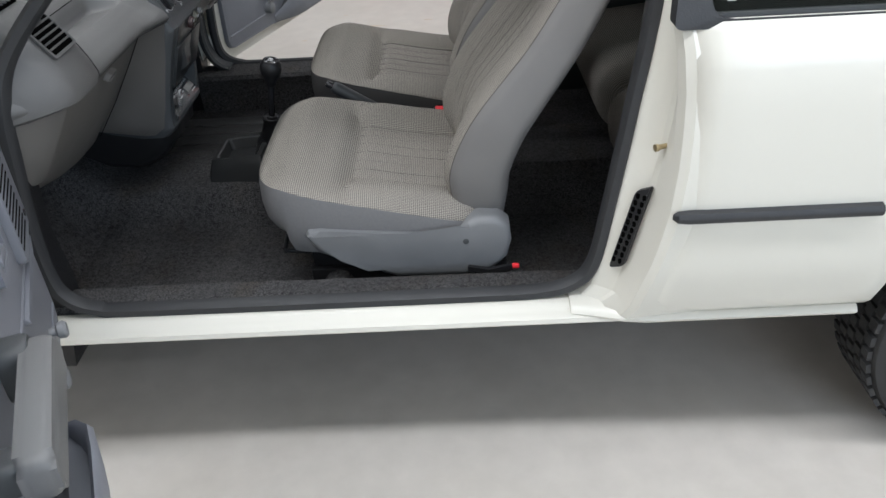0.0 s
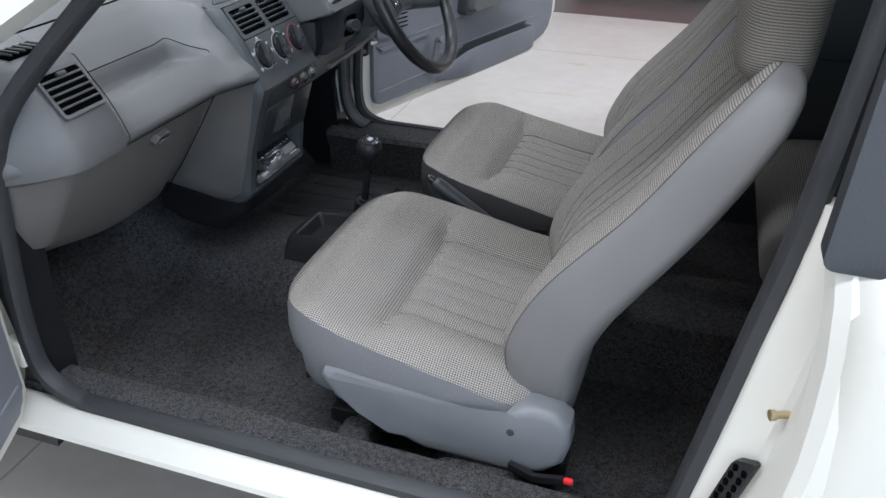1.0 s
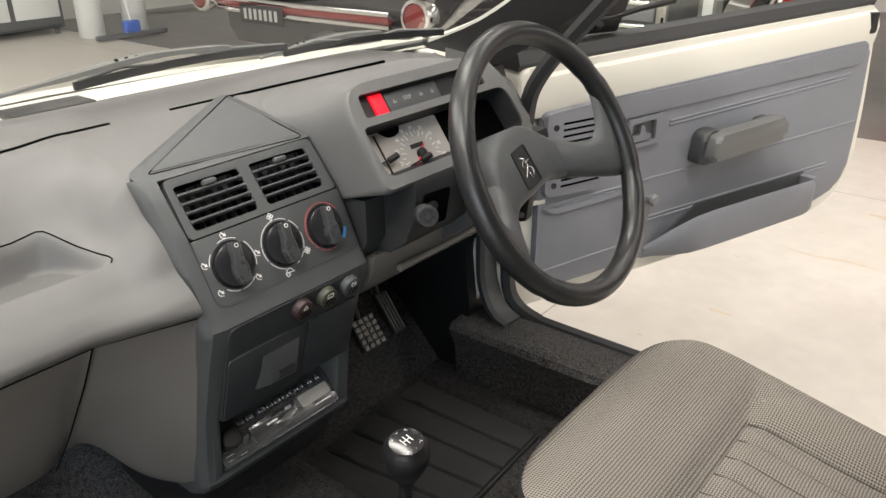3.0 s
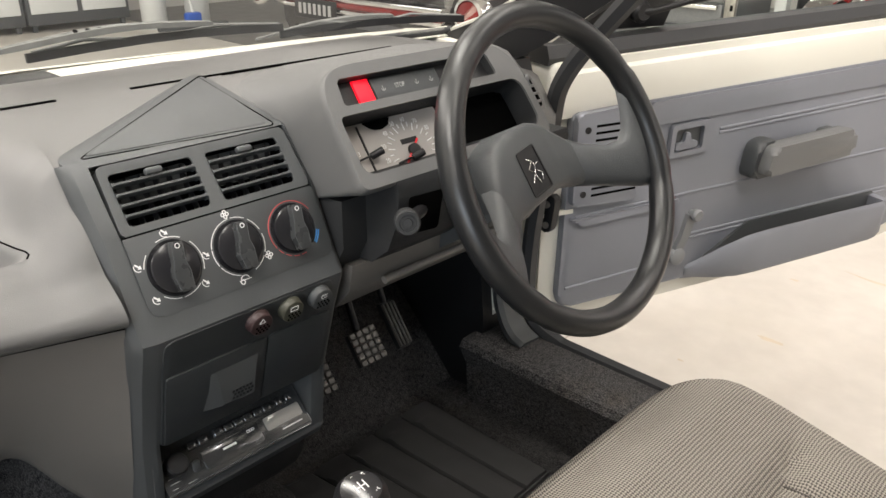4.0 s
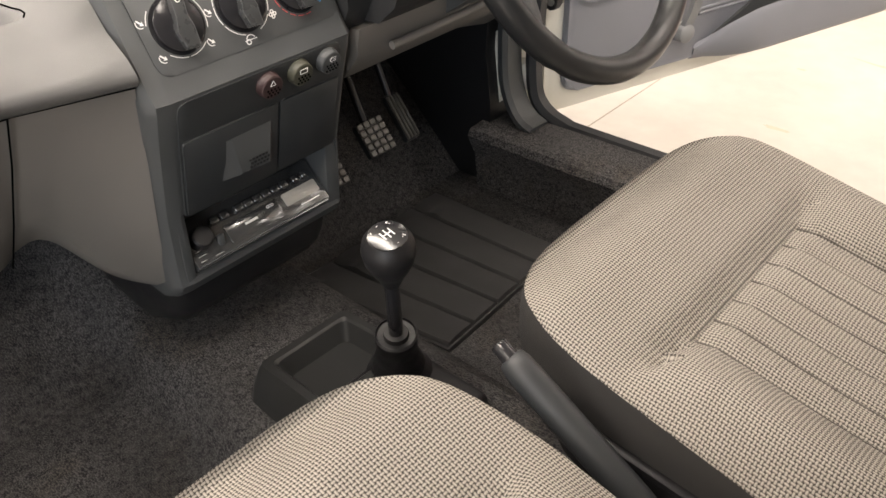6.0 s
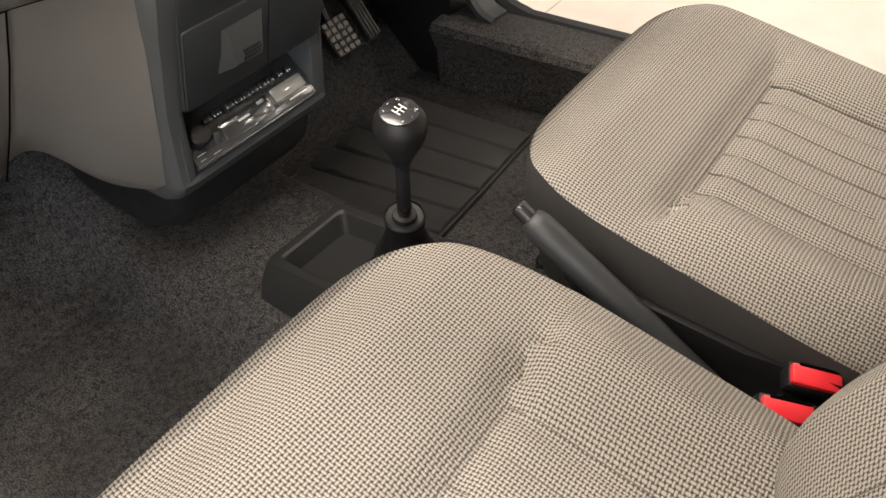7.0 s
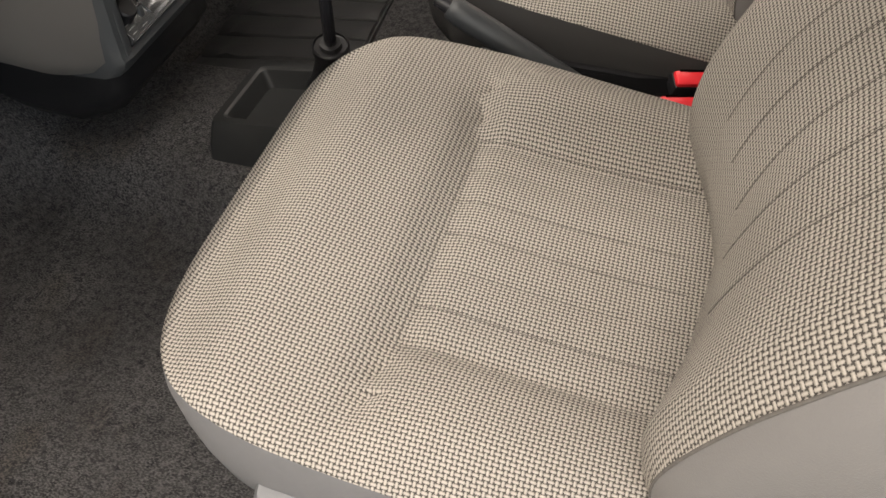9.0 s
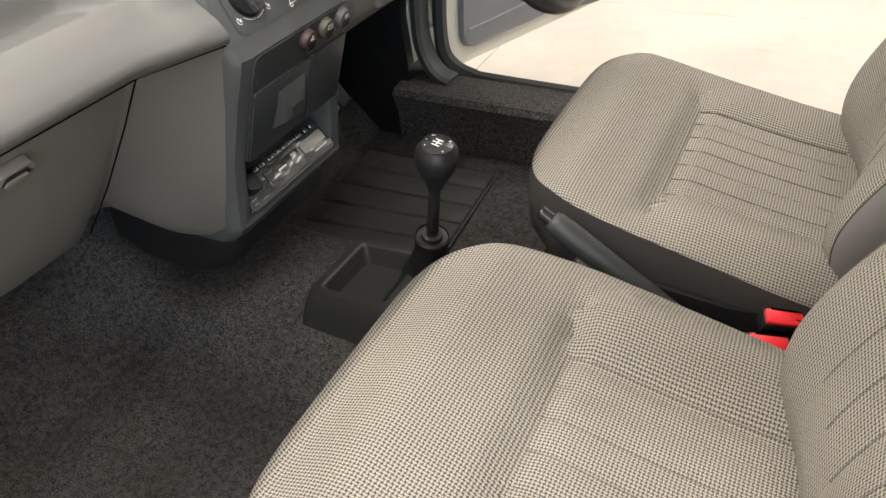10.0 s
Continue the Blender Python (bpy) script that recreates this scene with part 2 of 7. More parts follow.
CONCRETE = mat("pale_concrete", (0.53, 0.50, 0.455), 0.45, vary=0.07, grain=14, bump=0.08, bump_scale=60, stain=0.5, stain_scale=2.2, stain_colour=(0.46, 0.424, 0.37))
TILE = mat("dark_floor_paint", (0.115, 0.108, 0.10), 0.35, vary=0.15, grain=6, stain=0.3, stain_scale=2.0, stain_colour=(0.12, 0.11, 0.10))
WALL = mat("white_wall", (0.72, 0.71, 0.68), 0.8, vary=0.04, grain=2, stain=0.1, stain_scale=0.8)
TYRE = mat("tyre_rubber", (0.022, 0.022, 0.022), 0.75, vary=0.2, grain=40, bump=0.3, bump_scale=200)
CARRED = mat("red_car_paint", (0.48, 0.008, 0.012), 0.3, vary=0.03, coat=0.25)
CARDARK = mat("dark_car_paint", (0.02, 0.018, 0.02), 0.2, vary=0.05, coat=0.8)
AMBER = mat("amber_lens", (0.85, 0.30, 0.02), 0.25, vary=0.05)
DARKRED = mat("dark_red_lens", (0.17, 0.012, 0.012), 0.2, vary=0.05, coat=0.5)
GREYMETAL = mat("grey_cabinet_frame", (0.07, 0.075, 0.08), 0.5, vary=0.05)
WHITEPANEL = mat("white_panel", (0.70, 0.71, 0.70), 0.4, vary=0.03)
BLUEP = mat("blue_plastic", (0.03, 0.12, 0.55), 0.4, vary=0.05)


# ---- mesh helpers ----
def part(name, bm, material, parent=None, label="", uv=None, sharp=38):
    """Links a bmesh as one mesh object under a thing or a part."""
    bmesh.ops.remove_doubles(bm, verts=bm.verts, dist=1e-5)
    bmesh.ops.recalc_face_normals(bm, faces=bm.faces)
    lim = radians(sharp)
    for f in bm.faces:
        f.smooth = True
    for e in bm.edges:
        if len(e.link_faces) == 2 and e.calc_face_angle(0) > lim:
            e.smooth = False
    if uv:
        layer = bm.loops.layers.uv.new("UVMap")
        for f in bm.faces:
            for lp in f.loops:
                lp[layer].uv = uv(lp.vert.co)
    me = bpy.data.meshes.new(name)
    bm.to_mesh(me)
    bm.free()
    me.materials.append(material)
    ob = new(name, me)
    if parent is not None:
        ob.parent = parent
        ob.matrix_parent_inverse = parent.matrix_basis.inverted()
    if label:
        ob["label"] = label
    return ob


def thing(name, at, label, category, group="", kind=""):
    ob = new(name)
    ob.empty_display_size = 0.05
    ob.matrix_basis = pose(*at)
    return tagged(ob, label, category, group, kind)


def B():
    return bmesh.new()


def loft(bm, loops, closed=True, cap=True):
    rows = [[bm.verts.new(p) for p in lp] for lp in loops]
    n = len(rows[0])
    for a, b in zip(rows, rows[1:]):
        for i in range(n if closed else n - 1):
            j = (i + 1) % n
            bm.faces.new((a[i], a[j], b[j], b[i]))
    if cap and closed:
        bm.faces.new(rows[0])
        bm.faces.new(rows[-1][::-1])
    return bm


def rbox(bm, c, size, r=0.004, seg=2, m=None):
    """Rounded box; m: a turn about its centre."""
    out = bmesh.ops.create_cube(bm, size=1.0)
    vs = out["verts"]
    for v in vs:
        v.co = Vector((v.co.x * size[0], v.co.y * size[1], v.co.z * size[2]))
    if r:
        es = list({e for v in vs for e in v.link_edges})
        res = bmesh.ops.bevel(bm, geom=es, offset=min(r, min(size) * 0.49), segments=seg, profile=0.5, affect="EDGES")
        vs = list({v for f in res["faces"] for v in f.verts} | {v for v in vs if v.is_valid})
    t = Matrix.Translation(c) @ (m.to_4x4() if m is not None else Matrix())
    bmesh.ops.transform(bm, matrix=t, verts=vs)
    return bm


def prism(bm, poly, f, d0, d1, r=0.0, seg=2):
    """Extrudes a flat outline; f(a, b, d) gives the place."""
    lo, hi = [bm.verts.new(f(a, b, d0)) for a, b in poly], [bm.verts.new(f(a, b, d1)) for a, b in poly]
    n = len(poly)
    fs = [bm.faces.new(lo[::-1]), bm.faces.new(hi)]
    for i in range(n):
        fs.append(bm.faces.new((lo[i], lo[(i + 1) % n], hi[(i + 1) % n], hi[i])))
    if r:
        es = list({e for fc in fs[:2] for e in fc.edges})
        bmesh.ops.bevel(bm, geom=es, offset=r, segments=seg, profile=0.5, affect="EDGES")
    return bm


def round_poly(pts, r, n=5):
    """Rounds the corners of a flat outline."""
    out = []
    k = len(pts)
    for i in range(k):
        p0, p1, p2 = Vector(pts[i - 1]), Vector(pts[i]), Vector(pts[(i + 1) % k])
        rr = r[i] if isinstance(r, (list, tuple)) else r
        a = p1 + (p0 - p1).normalized() * min(rr, (p0 - p1).length * 0.49)
        b = p1 + (p2 - p1).normalized() * min(rr, (p2 - p1).length * 0.49)
        for j in range(n + 1):
            t = j / n
            q = a * (1 - t) ** 2 + p1 * 2 * t * (1 - t) + b * t * t
            out.append((q.x, q.y))
    return out


def smooth_path(pts, n=8):
    """Catmull-Rom through points."""
    P = [Vector(p) for p in pts]
    P = [P[0] * 2 - P[1]] + P + [P[-1] * 2 - P[-2]]
    out = []
    for i in range(1, len(P) - 2):
        for j in range(n):
            t = j / n
            a, b, c, d = P[i - 1], P[i], P[i + 1], P[i + 2]
            out.append(0.5 * (2 * b + (c - a) * t + (2 * a - 5 * b + 4 * c - d) * t * t + (3 * b - a - 3 * c + d) * t ** 3))
    out.append(P[-2])
    return out


def sweep(bm, path, prof, up=(0, 0, 1), closed=False, scale=None):
    """Sweeps an outline (a across, b along up) on a path; prof may be a radius."""
    if isinstance(prof, (int, float)):
        prof = [(prof * math.cos(2 * math.pi * i / 10), prof * math.sin(2 * math.pi * i / 10)) for i in range(10)]
    P = [Vector(p) for p in path]
    n, loops = len(P), []
    for i, p in enumerate(P):
        d = (P[(i + 1) % n] - P[i - 1]) if closed else (P[min(i + 1, n - 1)] - P[max(i - 1, 0)])
        d.normalize()
        s = d.cross(Vector(up)).normalized()
        w = s.cross(d).normalized()
        k = scale[i] if scale else 1.0
        loops.append([p + s * a * k + w * b * k for a, b in prof])
    if closed:
        loops.append(loops[0])
    return loft(bm, loops, True, not closed)


def lathe(bm, prof, m, n=24):
    """Turns (radius, height) pairs about the local z of m."""
    loops = [[m @ Vector((r * math.cos(2 * math.pi * i / n), r * math.sin(2 * math.pi * i / n), h)) for i in range(n)] for r, h in prof]
    return loft(bm, loops, True, True)


def frame_of(origin, normal, up=(0, 1, 0)):
    """A pose whose z is the normal and whose x runs along up."""
    z = Vector(normal).normalized()
    x = (Vector(up) - z * Vector(up).dot(z)).normalized()
    y = z.cross(x)
    m = Matrix((x, y, z)).transposed().to_4x4()
    m.translation = origin
    return m


def ring(bm, r0, r1, a0, a1, m, n=24, h=0.0006):
    """A flat raised arc."""
    k = max(2, int(n * abs(a1 - a0) / 360))
    lo = []
    for i in range(k + 1):
        a = radians(a0 + (a1 - a0) * i / k)
        lo.append([m @ Vector((r * math.cos(a), r * math.sin(a), z)) for r, z in ((r0, 0), (r0, h), (r1, h), (r1, 0))])
    return loft(bm, lo, True, True)


def label_text(name, text, size, m, material, parent, squeeze=1.0):
    cu = bpy.data.curves.new(name, "FONT")
    cu.body, cu.size, cu.align_x, cu.align_y, cu.extrude = text, size, "CENTER", "CENTER", 0.0002
    ob = new(name, cu)
    dg = bpy.context.evaluated_depsgraph_get()
    me = bpy.data.meshes.new_from_object(ob.evaluated_get(dg))
    bpy.data.objects.remove(ob)
    me.transform(m @ Matrix.Diagonal((squeeze, 1, 1, 1)))
    me.materials.clear()
    me.materials.append(material)
    o = new(name, me)
    o.parent, o.matrix_parent_inverse = parent, parent.matrix_basis.inverted()
    return o


# ---- garage ----
bm = B()
rbox(bm, (-0.8, -0.565, -0.05), (15.2, 8.87, 0.1), 0)
rbox(bm, (-5.4, 6.435, -0.055), (6.0, 5.13, 0.09), 0)
tagged(part("floor", bm, CONCRETE), "pale cream sealed concrete garage floor with faint stains", "floor", kind="structure")
bm = B()
rbox(bm, (-0.8, 6.435, -0.046), (15.2, 5.13, 0.1), 0)
rbox(bm, (-5.4, 3.565, -0.046), (6.0, 0.61, 0.1), 0)
tagged(part("floor_painted", bm, TILE), "dark grey painted garage floor strip", "floor", kind="structure")
bm = B()
for x0, y0, x1, y1 in ((-1.035, -4.5, -1.035, 3.8), (-8.0, 2.95, 6.0, 2.95), (2.4, -4.5, 2.4, 3.8), (-4.5, -4.5, -4.5, 2.9)):
    sweep(bm, [(x0, y0, 0.0), (x1, y1, 0.0)], [(0.0022, 0.0008), (0.0022, -0.002), (-0.0022, -0.002), (-0.0022, 0.0008)])
tagged(part("floor_joint", bm, mat("joint_filler", (0.36, 0.33, 0.28), 0.8, vary=0.2)), "thin darker joint line in the concrete floor", "floor joint", kind="structure")
STAIN = mat("rust_stain", (0.50, 0.43, 0.33), 0.5, vary=0.12, grain=30)
for cx, cy_, ln, wd, sd in ((-0.45, 2.225, 0.27, 0.018, 1), (-0.40, 2.75, 0.10, 0.05, 2), (-0.62, 1.62, 0.07, 0.02, 3), (-0.2, 1.95, 0.05, 0.012, 4), (-0.72, 2.05, 0.03, 0.012, 5), (-0.55, 2.45, 0.03, 0.01, 6), (-0.1, 2.3, 0.04, 0.02, 7), (-0.75, 1.35, 0.02, 0.01, 8), (0.30, -1.30, 0.05, 0.012, 9), (0.72, -1.42, 0.022, 0.012, 10), (0.95, -1.22, 0.03, 0.01, 11), (0.05, -1.18, 0.04, 0.008, 12), (-0.35, -1.45, 0.05, 0.02, 13), (0.55, -1.55, 0.03, 0.02, 14)):
    bm = B()
    rim_ = []
    for i in range(40):
        a = 2 * math.pi * i / 40
        k = 0.5 + 0.30 * noise.noise((math.cos(a) * 1.6 + sd * 7, math.sin(a) * 1.6, 0.4)) + 0.1 * noise.noise((math.cos(a) * 6, math.sin(a) * 6, sd))
        xx = cx + ln * k * math.cos(a)
        rim_.append(bm.verts.new((xx, cy_ + wd * k * math.sin(a) + (0.010 * math.sin((xx - cx) * 22) if ln > 0.2 else 0), 0.0004)))
    bm.faces.new(rim_)
    tagged(part("floor_stain", bm, STAIN), "faint brown stain on the pale concrete floor", "stain", kind="structure")
for nm, c, sz in (("wall_front", (-8.45, 2.0, 1.65), (0.1, 14.0, 3.3)), ("wall_back", (6.85, 2.0, 1.65), (0.1, 14.0, 3.3)),
                  ("wall_side_far", (-0.8, 9.05, 1.65), (15.2, 0.1, 3.3))):
    bm = B()
    rbox(bm, c, sz, 0)
    tagged(part(nm, bm, WALL), "white painted garage wall", "wall", kind="structure")
bm = B()
for c, sz in (((-3.6, -5.05, 1.65), (9.6, 0.1, 3.3)), ((5.8, -5.05, 1.65), (2.0, 0.1, 3.3)), ((3.0, -5.05, 0.4), (3.6, 0.1, 0.8)), ((3.0, -5.05, 3.0), (3.6, 0.1, 0.6))):
    rbox(bm, c, sz, 0)
tagged(part("wall_side_near", bm, WALL), "white painted garage wall with an assumed window opening", "wall", kind="structure")
# window assumed from a bluish highlight, added to carry the fill light
win_ = thing("assumed_window_1", (3.0, -5.05, 1.75), "assumed wide window, unseen, added for the cool fill light", "window", kind="structure")
for i in range(5):
    bm = B()
    rbox(bm, (1.2 + 0.9 * i, -5.05, 1.75), (0.06, 0.08, 1.9), 0.006)
    part("window_frame", bm, WHITEPANEL, win_)
bm = B()
rbox(bm, (-0.8, 2.0, CEIL + 0.05), (15.4, 14.2, 0.1), 0)
tagged(part("ceiling", bm, WALL), "white garage ceiling", "ceiling", kind="structure")
first = None
for lx, ly in STRIPS:
    if first is None:
        first = thing("assumed_strip_light", (lx, ly, CEIL - 0.05), "assumed white strip light on the unseen garage ceiling, many added as fill", "ceiling light", "garage strip lights")
        bm = B()
        rbox(bm, (lx, ly, CEIL - 0.05), (2.0, 0.36, 0.09), 0.01)
        part("casing", bm, WHITEPANEL, first)
    else:
        copy_thing(first, pose(lx, ly, CEIL - 0.05))

# ---- car body ----
car = thing("hatchback_car", (0.6, 0, 0), "cream white small three-door hatchback standing with both doors open", "car")


def side(s):
    """Sill, pillars, rear quarter, seal and window of one flank; s is -1 for the passenger's."""
    Y = lambda y: s * y
    # sill
    prof = [(0.60, 0.338), (0.685, 0.338), (0.705, 0.343), (0.712, 0.350), (0.710, 0.359), (0.700, 0.364), (0.690, 0.366), (0.683, 0.372), (0.668, 0.374), (0.650, 0.372), (0.640, 0.345), (0.60, 0.338)]
    bm = B()
    loft(bm, [[(x, Y(y), z) for y, z in prof] for x in (-0.95, -0.6, 0.0, 0.30, 0.352, 0.70)])
    part("sill", bm, PAINT, car)
    bm = B()
    lip = [(0.66, 0.352), (0.716, 0.352), (0.728, 0.356), (0.733, 0.364), (0.728, 0.371), (0.716, 0.377), (0.66, 0.379)]
    loft(bm, [[(x, Y(y - e), z) for y, z in lip] for x, e in ((0.20, 0.030), (0.25, 0.018), (0.29, 0.006), (0.33, 0.0), (0.50, 0.0), (0.70, 0.0))])
    part("sill_lip", bm, PAINT, car)
    # opening seal
    pts = [(-0.60, 0.525, 1.30), (-0.20, 0.55, 1.275), (-0.42, 0.575, 1.12), (-0.59, 0.608, 0.965), (-0.685, 0.632, 0.86), (-0.714, 0.648, 0.78), (-0.727, 0.65, 0.69), (-0.742, 0.65, 0.57), (-0.744, 0.65, 0.465), (-0.728, 0.65, 0.414), (-0.678, 0.652, 0.387), (-0.58, 0.653, 0.381),
           (0.0, 0.655, 0.381), (0.14, 0.655, 0.383), (0.205, 0.655, 0.398), (0.242, 0.655, 0.44), (0.262, 0.655, 0.55), (0.288, 0.655, 0.74), (0.312, 0.645, 0.90), (0.335, 0.60, 1.08), (0.35, 0.55, 1.26)]
    path = smooth_path([(x, Y(y), z) for x, y, z in pts[1:]], 6)
    bm = B()
    sweep(bm, path, [(0.013, 0.008), (0.012, -0.009), (0.0, -0.014), (-0.011, -0.009), (-0.012, 0.006), (-0.006, 0.015), (0.006, 0.016)], up=(0, s, 0))
    part("door_seal", bm, RUBBER, car, "black rubber door seal")
    # inner carpeted ledge and pillar trims
    kw = 1.0 if s > 0 else 0.15
    bm = B()
    loft(bm, [[(x, Y(y - w * k), z) for y, z, k in ((0.646, 0.33, 0), (0.646, 0.386, 0), (0.634, 0.391, 0), (0.610, 0.391, 0.5), (0.598, 0.388, 1), (0.590, 0.376, 1), (0.590 + 0.020 * kw, 0.33, 1), (0.575 + 0.04 * kw, 0.255, 1))] for x, w in ((-0.80, 0.058 * kw), (-0.70, 0.058 * kw), (-0.5, 0.055 * kw), (-0.36, 0.045 * kw), (-0.28, 0.004), (0.1, 0.0), (0.26, 0.0), (0.30, 0.0))], closed=True)
    part("sill_trim", bm, CARPET, car, "charcoal carpet over the inner sill")
    # kick trim beside the seal at the foot of the front pillar
    if s > 0:
        bm = B()
        kp = smooth_path([(x, Y(y), z) for x, y, z in ((-0.768, 0.612, 0.62), (-0.769, 0.612, 0.55), (-0.768, 0.612, 0.475), (-0.752, 0.610, 0.428), (-0.728, 0.607, 0.402), (-0.700, 0.605, 0.391))], 5)
        sweep(bm, kp, [(0.008, 0.024), (0.009, -0.016), (0.003, -0.024), (-0.010, -0.020), (-0.010, 0.024)], up=(0, s, 0))
        part("kick_trim", bm, CHAR, car, "dark grey plastic kick trim")
    def edge_x(z):
        """Leading edge of the quarter panel."""
        E = ((0.34, 0.285), (0.40, 0.308), (0.457, 0.325), (0.578, 0.347), (0.64, 0.353), (0.70, 0.356), (0.82, 0.352), (0.92, 0.335))
        for (z0, e0), (z1, e1) in zip(E, E[1:]):
            if z <= z1:
                return e0 + (e1 - e0) * max(0.0, (z - z0) / (z1 - z0))
        return E[-1][1]

    # rear jamb: stepped white metal
    bm = B()
    L = []
    for x0, z, y0, y1 in ((0.20, 0.356, 0.65, 0.722), (0.235, 0.40, 0.65, 0.745), (0.252, 0.50, 0.65, 0.763), (0.259, 0.55, 0.65, 0.768), (0.267, 0.60, 0.65, 0.772), (0.278, 0.68, 0.65, 0.771), (0.285, 0.74, 0.65, 0.770), (0.293, 0.80, 0.648, 0.766), (0.300, 0.86, 0.645, 0.76), (0.308, 0.91, 0.64, 0.74)):
        k = min(1.0, (y1 - y0) / 0.12)
        x1 = edge_x(z) - 0.008
        L.append([(x0 + 0.30, Y(y0 - 0.05), z), (x0, Y(y0), z), (x0 + 0.006, Y(y0 + 0.012), z), (x0 + 0.050 * k, Y(y0 + 0.046 * k), z), (x0 + 0.056 * k, Y(y0 + 0.056 * k), z), (x1 - 0.012, Y(y1 - 0.028 * k), z), (x1 - 0.005, Y(y1 - 0.008), z), (x1 + 0.008, Y(y1 + 0.001), z), (x1 + 0.30, Y(y1 - 0.02), z)])
    loft(bm, L)
    part("rear_jamb", bm, PAINT, car, sharp=18)
    # quarter panel with wheel arch
    cx, cz, R = 1.03, 0.30, 0.325
    bm = B()
    cols = []
    N = 46
    for i in range(N + 1):
        x = 0.362 + (1.98 - 0.362) * i / N
        low = 0.371 + 0.012 * (x - 0.35)
        if abs(x - cx) < R:
            low = max(low, cz + math.sqrt(R * R - (x - cx) ** 2))
        front = max(0.0, 1 - (x - 0.362) / 0.02)
        col = []
        for t, y in ((0.0, 0.722), (0.03, 0.736), (0.09, 0.752), (0.25, 0.768), (0.5, 0.776), (0.75, 0.778), (0.87, 0.776), (0.90, 0.772), (0.97, 0.758), (1.0, 0.750)):
            zz = low + (0.905 - low) * t
            xs_ = x + (edge_x(zz) - 0.362) * max(0.0, 1 - i / 8) ** 2
            col.append((xs_, Y(y - 0.01 * front * front - 0.06 * max(0, x - 1.3) ** 2), zz))
        cols.append(col)
    loft(bm, cols, closed=False)
    ob = part("quarter_panel", bm, PAINT, car)
    sol = ob.modifiers.new("thick", "SOLIDIFY")
    sol.thickness, sol.offset = 0.012, -1
    # rub strip
    bm = B()
    prof = [(0.774, -0.011), (0.784, -0.009), (0.788, -0.003), (0.788, 0.003), (0.784, 0.009), (0.774, 0.011)]
    loft(bm, [[(x, Y(y * k + 0.774 * (1 - k)), 0.603 + z * (0.35 + 0.65 * k)) for y, z in prof] for x, k in ((0.338, 0.1), (0.345, 0.8), (0.362, 1), (0.60, 1), (0.66, 1))])
    part("rub_strip", bm, RUBBER, car, "black plastic rub strip")
    # quarter window
    win = [(0.360, 0.904), (0.395, 1.24), (1.02, 1.22), (1.18, 0.904)]
    fr = round_poly([(0.312, 0.891), (0.36, 1.285), (1.06, 1.265), (1.24, 0.891)], 0.015)
    inn = round_poly(win, 0.035)
    lean = lambda x, z, d: (x, Y(0.752 - d - max(0, z - 0.905) * 0.42), z)
    bm = B()
    loft(bm, [[lean(x, z, d) for x, z in poly] for poly, d in ((fr, 0.03), (fr, 0.0), (inn, 0.0), (inn, 0.03))], cap=False)
    wf = part("quarter_window_frame", bm, RUBBER, car, "black rubber window frame")
    bm = B()
    prism(bm, inn, lambda a, b, d: lean(a, b, d), 0.012, 0.016)
    part("pane", bm, TINTED, wf)
    if s < 0:
        bm = B()
        for u, v, w, h in ((0.388, 0.936, 0.004, 0.004), (0.394, 0.936, 0.005, 0.004), (0.384, 0.931, 0.020, 0.0016), (0.379, 0.926, 0.005, 0.003), (0.387, 0.927, 0.016, 0.0013), (0.387, 0.9235, 0.013, 0.0012)):
            prism(bm, [(u, v), (u + w, v), (u + w, v + h), (u, v + h)], lambda a, b, d: lean(a, b, d), 0.0105, 0.0118)
        part("etched_mark", bm, GREYINK, wf, "small pale etched marks")
    bm = B()
    loft(bm, [[(x, Y(y), z) for y, z in ((0.605, 0.88), (0.605, 0.912), (0.7425, 0.910), (0.7425, 0.88))] for x in (0.345, 1.25)])
    part("window_shelf_trim", bm, CHAR, car)
    # windscreen pillar and roof rail
    for nm, path, prof, mt in (("windscreen_pillar", [(-0.97, 0.665, 0.86), (-0.80, 0.645, 0.925), (-0.62, 0.625, 1.03), (-0.40, 0.59, 1.165), (-0.18, 0.555, 1.30)], [(0.035, -0.02), (0.035, 0.022), (-0.03, 0.022), (-0.03, -0.02)], PAINT),
                               ("pillar_trim", [(-0.97, 0.645, 0.87), (-0.78, 0.622, 0.945), (-0.62, 0.602, 1.042), (-0.40, 0.566, 1.178), (-0.18, 0.535, 1.30)], [(0.017, -0.014), (0.017, 0.014), (-0.030, 0.020), (-0.060, 0.016), (-0.062, -0.014)], BLACK)):
        bm = B()
        sweep(bm, smooth_path([(x, Y(y), z) for x, y, z in path], 4), prof, up=(0, s, 0.2))
        part(nm, bm, mt, car)
    # front wing, lower front pillar
    bm = B()
    loft(bm, [[(x, Y(y + dy), z) for x, z in ((-0.99, 0.345), (-0.80, 0.345), (-0.775, 0.45), (-0.80, 0.62), (-0.805, 0.80), (-0.83, 0.89), (-0.99, 0.90))] for y, dy in ((0.60, 0), (0.67, 0), (0.69, 0.0))])
    part("front_pillar", bm, PAINT, car)
    cxf = -1.46
    bm = B()
    cols = []
    for i in range(31):
        x = -2.0 + (2.0 - 0.86) * i / 30
        low = 0.34
        if abs(x - cxf) < 0.325:
            low = max(low, 0.30 + math.sqrt(0.325 ** 2 - (x - cxf) ** 2))
        top = 0.885 - 0.14 * max(0, -0.9 - x) ** 1.2
        cols.append([(x, Y(y - 0.05 * max(0, -1.2 - x)), low + (top - low) * t) for t, y in ((0, 0.745), (0.1, 0.765), (0.5, 0.776), (0.85, 0.772), (0.95, 0.74), (1, 0.70))])
